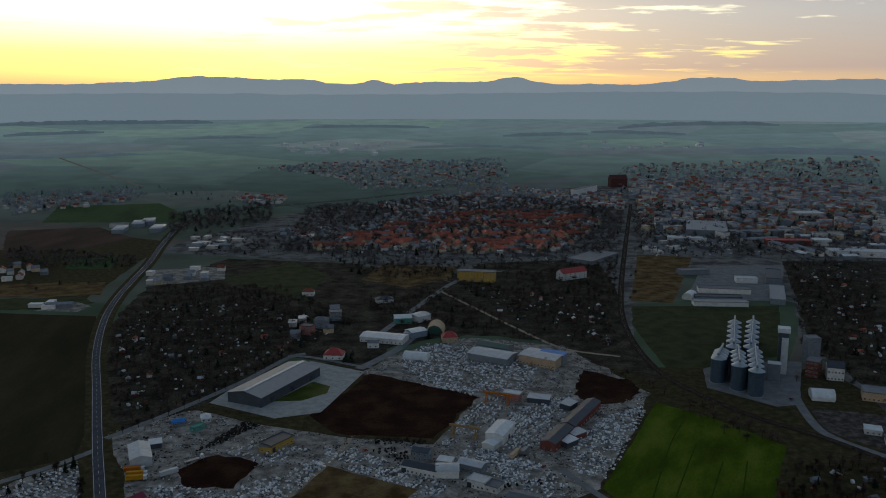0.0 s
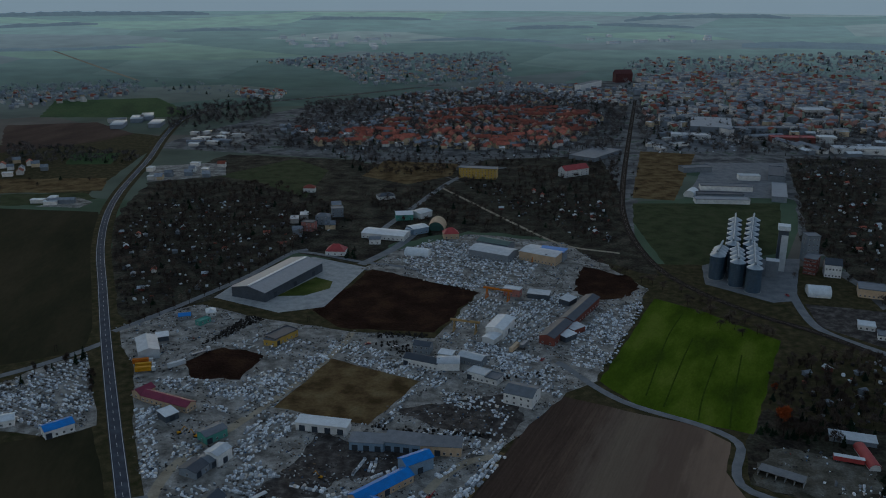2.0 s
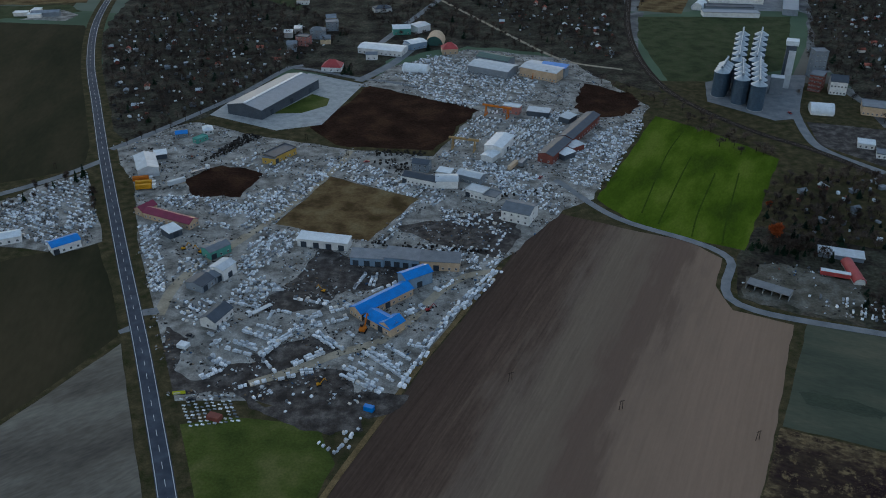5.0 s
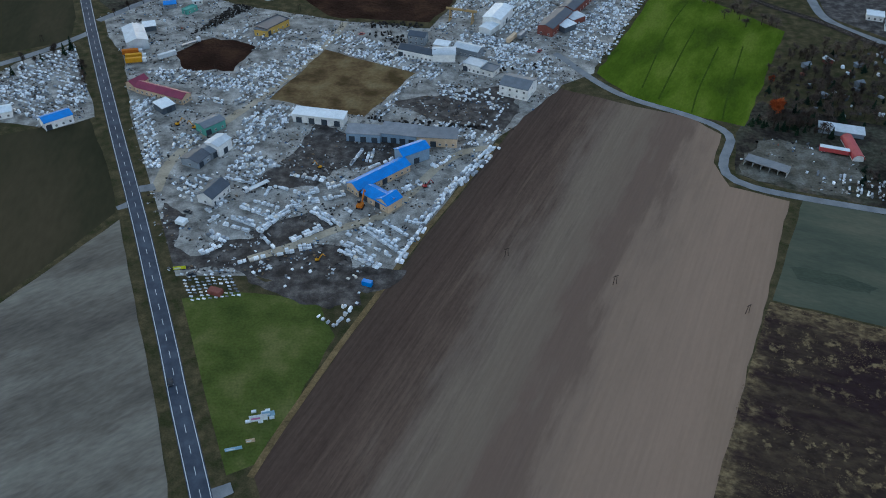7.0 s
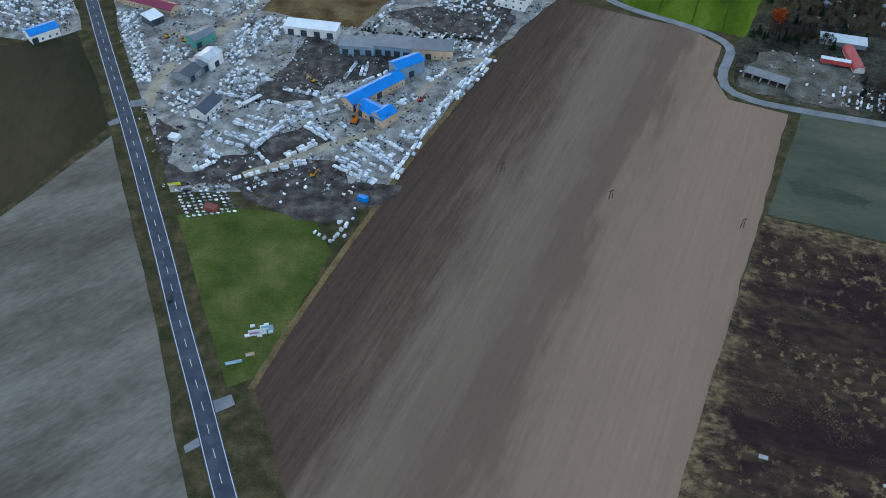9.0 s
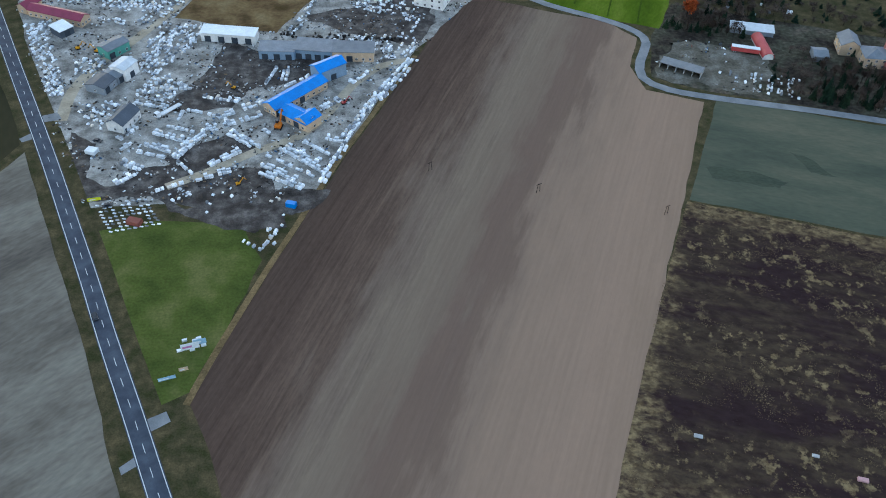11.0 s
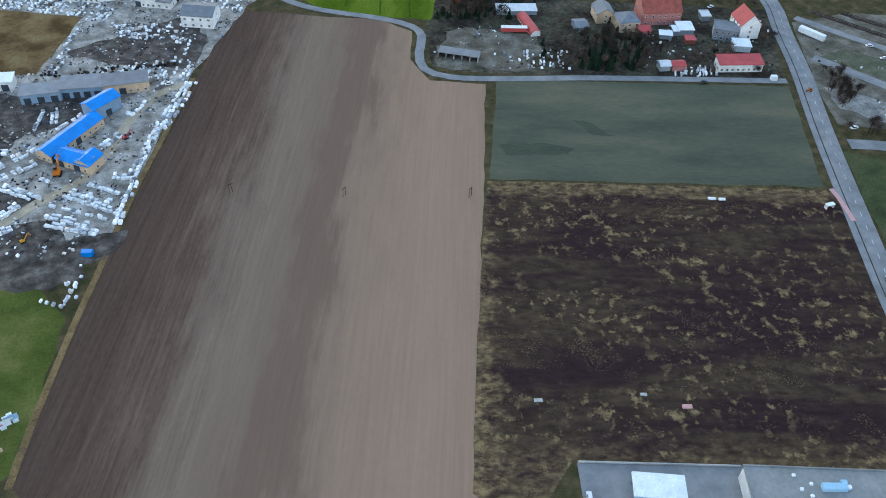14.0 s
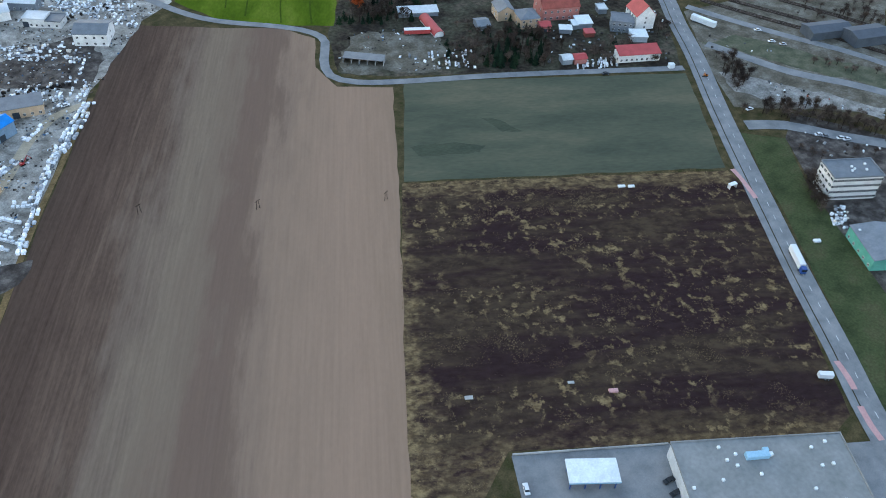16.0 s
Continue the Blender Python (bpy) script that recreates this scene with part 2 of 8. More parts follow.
def pieces_material(name, stops, rough=0.8):
    """Loose pieces: each takes one of the tones by chance, with a fine grain."""
    m = bpy.data.materials.new(name)
    m.use_nodes = True
    nt = m.node_tree
    N, K = nt.nodes.new, nt.links.new
    b = nt.nodes["Principled BSDF"]
    b.inputs["Roughness"].default_value, b.inputs["Specular IOR Level"].default_value = rough, 0.12
    geo = N("ShaderNodeNewGeometry")
    r = N("ShaderNodeValToRGB")
    r.color_ramp.interpolation = "CONSTANT"
    while len(r.color_ramp.elements) < len(stops):
        r.color_ramp.elements.new(0.5)
    for e, (p, c) in zip(r.color_ramp.elements, stops):
        e.position, e.color = p, (*srgb(c), 1)
    K(geo.outputs["Random Per Island"], r.inputs[0])
    n = N("ShaderNodeTexNoise")
    n.inputs["Scale"].default_value, n.inputs["Detail"].default_value = 1.1, 5
    K(geo.outputs["Position"], n.inputs["Vector"])
    mr = N("ShaderNodeMapRange")
    mr.inputs[1].default_value, mr.inputs[2].default_value, mr.inputs[3].default_value, mr.inputs[4].default_value = 0.3, 0.7, 0.72, 1.2
    K(n.outputs[0], mr.inputs[0])
    hsv = N("ShaderNodeHueSaturation")
    K(mr.outputs[0], hsv.inputs["Value"])
    K(r.outputs[0], hsv.inputs["Color"])
    K(hsv.outputs[0], b.inputs["Base Color"])
    return m


M = {}
# tones lightened, painting in haze over the farther ground
M["plain"] = field_patchwork("plain", ["5f6659", "525c4e", "68635a", "4e5c4a", "6c6757", "5c5a51", "53614d"])
M["plough"] = furrowed("ploughed_soil", 24.5, [(-140, "493c33"), (-116, "4b3d34"), (-100, "57483d"), (-91, "65574b"), (-78, "706253"), (-64, "6c5d4f"), (-57, "665549"), (-48, "68574a"), (-41, "766455"), (-30, "7f6b5a"), (-5, "86705e"), (30, "7d6957")])
M["beige_field"] = material("drilled_field", ["544e46", "615b51", "6e685d", "757064"], 24, 0.95, bump=0.2, fine=16, stretch=(1, 0.3, 1), turn=-52, mottle=0.16)
M["crop"] = material("winter_crop", ["35440f", "40520f", "4f5f18", "5a6622"], 24, 0.9, fine=20, stretch=(1, 0.35, 1), turn=-25, mottle=0.16)
M["damp_crop"] = material("damp_crop", ["3b4136", "454a3c"], 8, 0.9, fine=10, stretch=(0.4, 1, 1), turn=-20, mottle=0.18)
M["crop_track"] = material("crop_wheelings", ["303f10", "394a14"], 6, 0.92, fine=8, mottle=0.2)
M["dark_crop"] = material("thin_crop", ["40453a", "4d5042", "5c5a4a"], 32, 0.92, fine=24, stretch=(0.35, 1, 1), turn=-20, mottle=0.12)
M["olive_crop"] = material("olive_field", ["29291c", "353223", "423b2b"], 60, 0.92, fine=22, stretch=(1, 0.3, 1), turn=10, mottle=0.12)
M["grass"] = material("rough_grass", ["343a26", "40472e", "4a4a34"], 14, 0.92, bump=0.4, fine=14, mottle=0.25)
M["lawn"] = material("lawn", ["3c451f", "4a5225", "5c5d34"], 18, 0.92, bump=0.3, fine=18, mottle=0.22)
M["verge"] = material("dry_verge", ["33341f", "423d2a", "544a34"], 6, 0.95, bump=0.4, fine=10, mottle=0.28)
M["dry_margin"] = material("dry_margin", ["574a33", "6a593d", "776547"], 7, 0.95, bump=0.4, fine=9, mottle=0.3)
M["waste"] = material("waste_ground", ["4b473d", "5e5a50", "737067"], 10, 0.95, bump=0.5, fine=9, mottle=0.3)
M["scrub"] = scrubland("burnt_scrub")
M["ochre"] = material("dead_grass", ["463923", "584730", "69583b", "726347"], 16, 0.95, bump=0.3, fine=9, mottle=0.18)
M["rust_field"] = material("rusty_scrubland", ["22150f", "2e1e17", "3e2c1f"], 20, 0.95, bump=0.6, fine=11, mottle=0.35)
M["allotment"] = material("allotment_ground", ["2a2622", "38332c", "434236", "544c42"], 18, 0.95, bump=0.6, fine=8, mottle=0.4)
# lightened and blued to paint distance haze over the town
M["town_ground"] = material("town_gardens", ["454445", "565554", "686764", "7c7b79", "565f52"], 30, 0.95, fine=9, mottle=0.16)
M["far_green"] = material("far_green_field", ["38492f", "435636", "4a5a3a"], 60, 0.92, fine=14, stretch=(1, 0.3, 1), turn=20, mottle=0.15)
M["far_brown"] = material("far_ploughland", ["43362f", "4f4038", "5b4b41"], 50, 0.95, fine=14, stretch=(1, 0.3, 1), turn=-15, mottle=0.15)
M["verge_green"] = material("railside_grass", ["44483a", "525444", "5f5f50"], 7, 0.95, fine=9, mottle=0.25)
M["yard"] = material("gravel_yard", ["54504a", "75716a", "928e86", "aaa69e"], 9, 0.92, bump=0.3, fine=11, contrast=(0.3, 0.68), mottle=0.3)
M["mud"] = material("muddy_yard", ["2a2623", "3a3531", "4c4743", "625d57"], 6, 0.8, bump=0.4, fine=10, mottle=0.25)
M["track"] = material("dirt_track", ["8a7f6c", "9a8f7b", "a69b87"], 9, 0.95, bump=0.3, fine=9, mottle=0.15)
M["grey_rubble"] = material("grey_rubble", ["66645f", "7d7b76", "95938e"], 6, 0.95, bump=0.5, fine=8, mottle=0.3)
M["asphalt"] = material("asphalt", ["343a44", "3d434d", "484e57"], 7, 0.8, fine=30, mottle=0.12)
M["old_asphalt"] = material("old_asphalt", ["686a6c", "747677", "7f8080"], 8, 0.85, fine=24, mottle=0.12)
M["concrete"] = material("concrete", ["8c8d8b", "9b9c99", "a6a6a2"], 6, 0.85, fine=14, mottle=0.1)
M["paint_line"] = material("road_paint", ["b9bbb9", "c8cac8"], 2, 0.7, mottle=0.08)
M["pink_paving"] = material("pink_paving", ["a88482", "b48f8b"], 4, 0.85, mottle=0.1)
M["ballast"] = material("rail_ballast", ["2a2521", "352f29", "433b34"], 5, 0.95, bump=0.5, fine=9, mottle=0.3)
M["rail_steel"] = material("rail_steel", ["5a4c44", "6d625c"], 3, 0.45, metal=0.8)

# ---------------------------------------------------------------- building helpers


def mesh_of(bm, name, mat):
    me = bpy.data.meshes.new(name)
    bm.to_mesh(me)
    bm.free()
    for k in (mat if isinstance(mat, (list, tuple)) else [mat]):
        me.materials.append(k)
    return me


def part(name, bm, mat, parent=None, label=""):
    """A bmesh as one mesh object, under a thing or a part."""
    me = bm if isinstance(bm, bpy.types.Mesh) else mesh_of(bm, name, mat)
    ob = new(name, me)
    if parent:
        ob.parent = parent
    return tagged(ob, label)


def thing(name, m, label, category, group=""):
    ob = new(name)
    ob.matrix_world = m
    ob.empty_display_size = 0.5
    return tagged(ob, label, category, group)


def place(ob, x, y, z=0, turn=0):
    ob.matrix_world = pose(x, y, z, 0, 0, turn)
    return ob


def terrain(x, y):
    """The plain is level for two kilometres and then climbs toward the foothills."""
    return 130 * max(0.0, (math.hypot(x, y) - 2000) / 2900) ** 1.3


def add_box(bm, x0, x1, y0, y1, z0, z1, slot=0):
    v = [bm.verts.new(c) for c in itertools.product((x0, x1), (y0, y1), (z0, z1))]
    faces = []
    for idx in ((0, 1, 3, 2), (4, 6, 7, 5), (0, 4, 5, 1), (2, 3, 7, 6), (0, 2, 6, 4), (1, 5, 7, 3)):
        f = bm.faces.new([v[i] for i in idx])
        f.material_index = slot
        faces.append(f)
    return faces


def box_mesh(x0, x1, y0, y1, z0, z1, bevel=0.0):
    bm = bmesh.new()
    add_box(bm, x0, x1, y0, y1, z0, z1)
    if bevel:
        bmesh.ops.bevel(bm, geom=bm.edges[:], offset=bevel, segments=1, affect="EDGES")
    return bm


def smooth_line(pts, step=8.0):
    """Points along a smooth curve through pts."""
    p = [Vector((*q, 0)) for q in pts]
    p = [2 * p[0] - p[1]] + p + [2 * p[-1] - p[-2]]
    out = []
    for a, b, c, d in zip(p, p[1:], p[2:], p[3:]):
        n = max(2, int((c - b).length / step))
        for i in range(n):
            t = i / n
            out.append(0.5 * (2 * b + (c - a) * t + (2 * a - 5 * b + 4 * c - d) * t * t + (3 * b - a - 3 * c + d) * t ** 3))
    return out + [p[-2]]


def sheet(name, pts, z, mat, label, category, rough_edge=1.0, step=9.0):
    """A field or yard: an outline through pts whose edge wanders a little, laid at height z, with a skirt into the ground."""
    line = []
    for a, b in zip(pts, pts[1:] + pts[:1]):
        n = max(1, int(math.dist(a, b) / step))
        for i in range(n):
            t = i / n
            x, y = a[0] + (b[0] - a[0]) * t, a[1] + (b[1] - a[1]) * t
            w = 0 if i == 0 else rough_edge
            x += w * (noise.noise((x / 7, y / 7, 3.1)) + 1.3 * noise.noise((x / 23, y / 23, 5.3)) * (rough_edge > 2.4))
            y += w * (noise.noise((x / 7, y / 7, 9.7)) + 1.3 * noise.noise((x / 23, y / 23, 1.3)) * (rough_edge > 2.4))
            line.append((x, y))
    bm = bmesh.new()
    top = [bm.verts.new((x, y, z + terrain(x, y))) for x, y in line]
    bmesh.ops.triangle_fill(bm, use_beauty=True, edges=[bm.edges.new((a, b)) for a, b in zip(top, top[1:] + top[:1])])
    bmesh.ops.recalc_face_normals(bm, faces=bm.faces[:])
    for f in bm.faces:
        if f.normal.z < 0:
            f.normal_flip()
    ob = part(name, bm, mat)
    return tagged(ob, label, category, kind="structure")


def ribbon_mesh(line, half, z, lift=None):
    bm = bmesh.new()
    prev = None
    for i, p in enumerate(line):
        d = (line[min(i + 1, len(line) - 1)] - line[max(i - 1, 0)]).normalized()
        s = Vector((-d.y, d.x, 0))
        pair = [bm.verts.new((q.x, q.y, z + terrain(q.x, q.y))) for q in (p + s * half[1], p + s * half[0])]
        if prev:
            bm.faces.new((prev[0], prev[1], pair[1], pair[0]))
        prev = pair
    return bm


def road(name, pts, width, mat, z, label, category="road", step=8.0):
    line = smooth_line(pts, step)
    ob = part(name, ribbon_mesh(line, (-width / 2, width / 2), z), mat)
    tagged(ob, label, category, kind="structure")
    return ob, line


def dashes(line, z, offset, length, gap, width, start=0.0, end=1e9):
    """Painted dashes along a line, as one mesh."""
    bm = bmesh.new()
    total, pos, on = 0.0, [], []
    for a, b in zip(line, line[1:]):
        seg = (b - a).length
        d = (b - a).normalized()
        s = Vector((-d.y, d.x, 0))
        k = math.ceil(total / (length + gap))
        while k * (length + gap) < total + seg:
            u = k * (length + gap)
            if start <= u <= end:
                c = a + d * (u - total) + s * offset
                quad = [c - s * width / 2, c + d * length - s * width / 2, c + d * length + s * width / 2, c + s * width / 2]
                bm.faces.new([bm.verts.new((q.x, q.y, z)) for q in quad])
            k += 1
        total += seg
    return bm


# ---------------------------------------------------------------- ground, hills


def build_ground():
    bm2 = bmesh.new()
    # rings: fine near the camera's foot, reaching the hills
    rings = [0, 40, 90, 150, 220, 300, 400, 520, 660, 820, 1000, 1200, 1450, 1700, 2000, 2300, 2600, 2900, 3200, 3500, 3800, 4100, 4400, 4700, 4990]
    prev = None
    count = 128
    for r in rings[1:]:
        ring = [bm2.verts.new((r * math.sin(2 * math.pi * i / count), r * math.cos(2 * math.pi * i / count), terrain(r, 0) - (10 if r > 1900 else 0))) for i in range(count)]
        for i in range(count):
            j = (i + 1) % count
            if prev is None:
                continue
            bm2.faces.new((prev[i], prev[j], ring[j], ring[i]))
        if prev is None:
            bm2.faces.new(ring[::-1])
        prev = ring
    bmesh.ops.recalc_face_normals(bm2, faces=bm2.faces[:])
    tagged(part("ground", bm2, M["plain"]), "wide plain of winter fields and meadows", "ground", kind="structure")


build_ground()


def ridge(name, r, base, peaks, colour, glow, label, width, rough):
    """A chain of hills right round the plain; peaks: (azimuth in degrees, height, spread)."""
    # haze before the hills is painted: blued base colours plus a steady emission
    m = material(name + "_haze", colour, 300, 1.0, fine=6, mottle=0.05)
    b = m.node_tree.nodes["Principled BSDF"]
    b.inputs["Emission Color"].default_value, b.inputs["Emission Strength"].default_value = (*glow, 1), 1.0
    bm = bmesh.new()
    prev = None
    n = 1440
    for i in range(n + 1):
        az = -180 + 360 * i / n
        h = base + sum(p * math.exp(-((az - a) / s) ** 2) for a, p, s in peaks)
        h += rough * (noise.noise((az * 0.35, r, 0)) + 0.5 * noise.noise((az * 1.1, r, 4)) + 0.35 * noise.noise((az * 3, r, 7)))
        s, c = math.sin(radians(az)), math.cos(radians(az))
        prof = [(r - width, 60), (r - width * 0.5, 60 + (h - 60) * 0.55), (r, h), (r + 30, 0)]
        ring = [bm.verts.new((q * s, q * c, z)) for q, z in prof]
        if prev:
            for k in range(3):
                bm.faces.new((prev[k], prev[k + 1], ring[k + 1], ring[k]))
        prev = ring
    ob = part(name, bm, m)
    for f in ob.data.polygons:
        f.use_smooth = True
    return tagged(ob, label, "hills", kind="structure")


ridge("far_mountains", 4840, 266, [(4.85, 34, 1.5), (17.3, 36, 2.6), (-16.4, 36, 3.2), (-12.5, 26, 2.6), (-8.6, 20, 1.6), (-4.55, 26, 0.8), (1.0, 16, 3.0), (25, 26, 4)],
      ["5d6878", "66707e"], (1.12, 1.28, 1.30), "mountains along the horizon, haze painted as blue glow", 260, 11)
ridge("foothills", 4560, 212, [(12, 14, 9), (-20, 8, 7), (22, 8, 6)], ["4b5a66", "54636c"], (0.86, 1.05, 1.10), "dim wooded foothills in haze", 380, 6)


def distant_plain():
    """Backdrop: the farthest reach of the plain, its evening haze painted as growing emission."""
    # field tones lightened and blued as painted haze
    m = field_patchwork("haze_glow_plain", ["56665a", "47584c", "656a60", "506056", "5c6e58", "565b56", "485a4e"])
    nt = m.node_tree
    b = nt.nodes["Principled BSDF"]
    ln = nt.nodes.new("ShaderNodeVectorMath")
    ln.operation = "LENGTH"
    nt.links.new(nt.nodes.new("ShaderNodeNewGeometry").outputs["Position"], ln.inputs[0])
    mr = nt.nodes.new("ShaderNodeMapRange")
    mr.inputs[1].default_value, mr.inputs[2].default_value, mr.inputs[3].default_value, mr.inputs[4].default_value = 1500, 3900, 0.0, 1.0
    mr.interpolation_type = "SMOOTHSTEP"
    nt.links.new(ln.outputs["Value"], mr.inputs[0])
    # emission colour: bluish haze mixed with the lifted field tones
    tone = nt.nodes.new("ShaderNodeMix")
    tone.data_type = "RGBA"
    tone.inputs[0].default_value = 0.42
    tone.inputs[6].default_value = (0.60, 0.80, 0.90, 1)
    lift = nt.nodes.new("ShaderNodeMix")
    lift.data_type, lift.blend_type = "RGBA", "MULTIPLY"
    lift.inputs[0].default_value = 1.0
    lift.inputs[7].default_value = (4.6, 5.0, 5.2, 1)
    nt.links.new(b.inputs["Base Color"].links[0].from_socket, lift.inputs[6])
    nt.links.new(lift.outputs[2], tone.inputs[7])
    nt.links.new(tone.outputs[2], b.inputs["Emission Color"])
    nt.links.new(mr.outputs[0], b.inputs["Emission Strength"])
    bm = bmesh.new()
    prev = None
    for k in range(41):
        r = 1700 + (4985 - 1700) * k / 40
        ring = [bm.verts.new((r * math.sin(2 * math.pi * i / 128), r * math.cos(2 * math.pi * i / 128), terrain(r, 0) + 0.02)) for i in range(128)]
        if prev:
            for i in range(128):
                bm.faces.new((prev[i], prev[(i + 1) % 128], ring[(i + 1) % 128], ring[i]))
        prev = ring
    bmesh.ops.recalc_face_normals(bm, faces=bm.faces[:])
    tagged(part("backdrop_plain", bm, m), "far plain below the hills, haze painted as glow", "backdrop", kind="structure")


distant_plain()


def forest_strip(pts, depth, height, label):
    """A far belt of woodland seen as one dark, uneven band."""
    line = smooth_line(pts, 14)
    bm = bmesh.new()
    prev = None
    for i, p in enumerate(line):
        out = p.normalized()
        fade = min(1.0, i / 6, (len(line) - 1 - i) / 6)
        h = height * fade * (0.75 + 0.5 * noise.noise((p.x / 60, p.y / 60, 2)) + 0.35 * noise.noise((p.x / 19, p.y / 19, 6)))
        near = 1 + 0.25 * noise.noise((p.x / 90, p.y / 90, 4))
        row = []
        for d, z in ((0, -1), (depth * 0.04 * near, h), (depth * 0.5, h * 1.05), (depth * near, h), (depth * near + 4, -6)):
            q = p + out * d
            row.append(bm.verts.new((q.x, q.y, terrain(q.x, q.y) + z)))
        if prev:
            for k in range(4):
                bm.faces.new((prev[k], row[k], row[k + 1], prev[k + 1]))
        prev = row
    bmesh.ops.recalc_face_normals(bm, faces=bm.faces[:])
    tagged(part("forest_belt", bm, M["haze_glow_wood"]), label, "forest", kind="structure")


# haze over the forest belts painted as greyed tones and bluish emission
M["haze_glow_wood"] = material("haze_glow_woodland", ["4d5a5f", "58666a", "62706f"], 60, 1.0, fine=7, mottle=0.2)
haze = M["haze_glow_wood"].node_tree.nodes["Principled BSDF"]
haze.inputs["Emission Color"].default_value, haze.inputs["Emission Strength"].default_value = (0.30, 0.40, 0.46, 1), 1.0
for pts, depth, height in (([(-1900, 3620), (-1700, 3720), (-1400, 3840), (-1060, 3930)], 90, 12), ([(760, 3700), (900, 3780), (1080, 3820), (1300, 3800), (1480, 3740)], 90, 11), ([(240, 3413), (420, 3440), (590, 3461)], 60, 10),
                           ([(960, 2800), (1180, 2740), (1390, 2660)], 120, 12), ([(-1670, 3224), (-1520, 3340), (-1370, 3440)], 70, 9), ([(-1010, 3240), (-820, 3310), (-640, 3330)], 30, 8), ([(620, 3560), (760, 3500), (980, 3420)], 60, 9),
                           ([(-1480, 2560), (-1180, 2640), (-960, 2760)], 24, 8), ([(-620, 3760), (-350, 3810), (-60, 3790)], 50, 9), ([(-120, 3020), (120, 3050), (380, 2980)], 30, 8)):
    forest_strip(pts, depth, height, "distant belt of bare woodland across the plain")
road("far_road", [(-1200, 2640), (-960, 2340), (-738, 2060)], 9.0, M["track"], 1.2, "pale straight country road on the plain")
# ---------------------------------------------------------------- fields, yards, roads
STONE_YARD = [(-238.9, 557.2), (-221.1, 584.2), (-187, 607.6), (-147.1, 584.9), (-76.2, 558.7), (-6.8, 544.1), (28.4, 634.4), (-72.1, 691.4), (-45.6, 744), (23.5, 798.6), (114.2, 771.9), (166.3, 642.2), (96.1, 478.5), (74.4, 462.8), (28.6, 392.9), (-22.8, 282.9), (-118, 282.3), (-152.9, 359), (-205.1, 505.2)]
WEST_YARD = [(-278.8, 471.5), (-240.2, 518.3), (-195.8, 422), (-216.4, 407.9), (-251.5, 415.2)]
OCHRE = [(-99.9, 443.2), (-74.5, 510.7), (-14.9, 477.6), (-42.7, 423.2)]
RUST = [(-100.1, 596.7), (-62.3, 691.5), (28.4, 634.4), (-6.9, 554.2), (-76.9, 563.9)]
RUST_PATCH = [(-170.9, 503.8), (-150.3, 527.5), (-120.7, 514.8), (-128, 479), (-159.3, 482)]
CORNER = [(104, 640), (122, 700), (158, 672), (160, 646), (140, 622), (120, 620)]
BARE = (OCHRE, RUST, RUST_PATCH, CORNER)


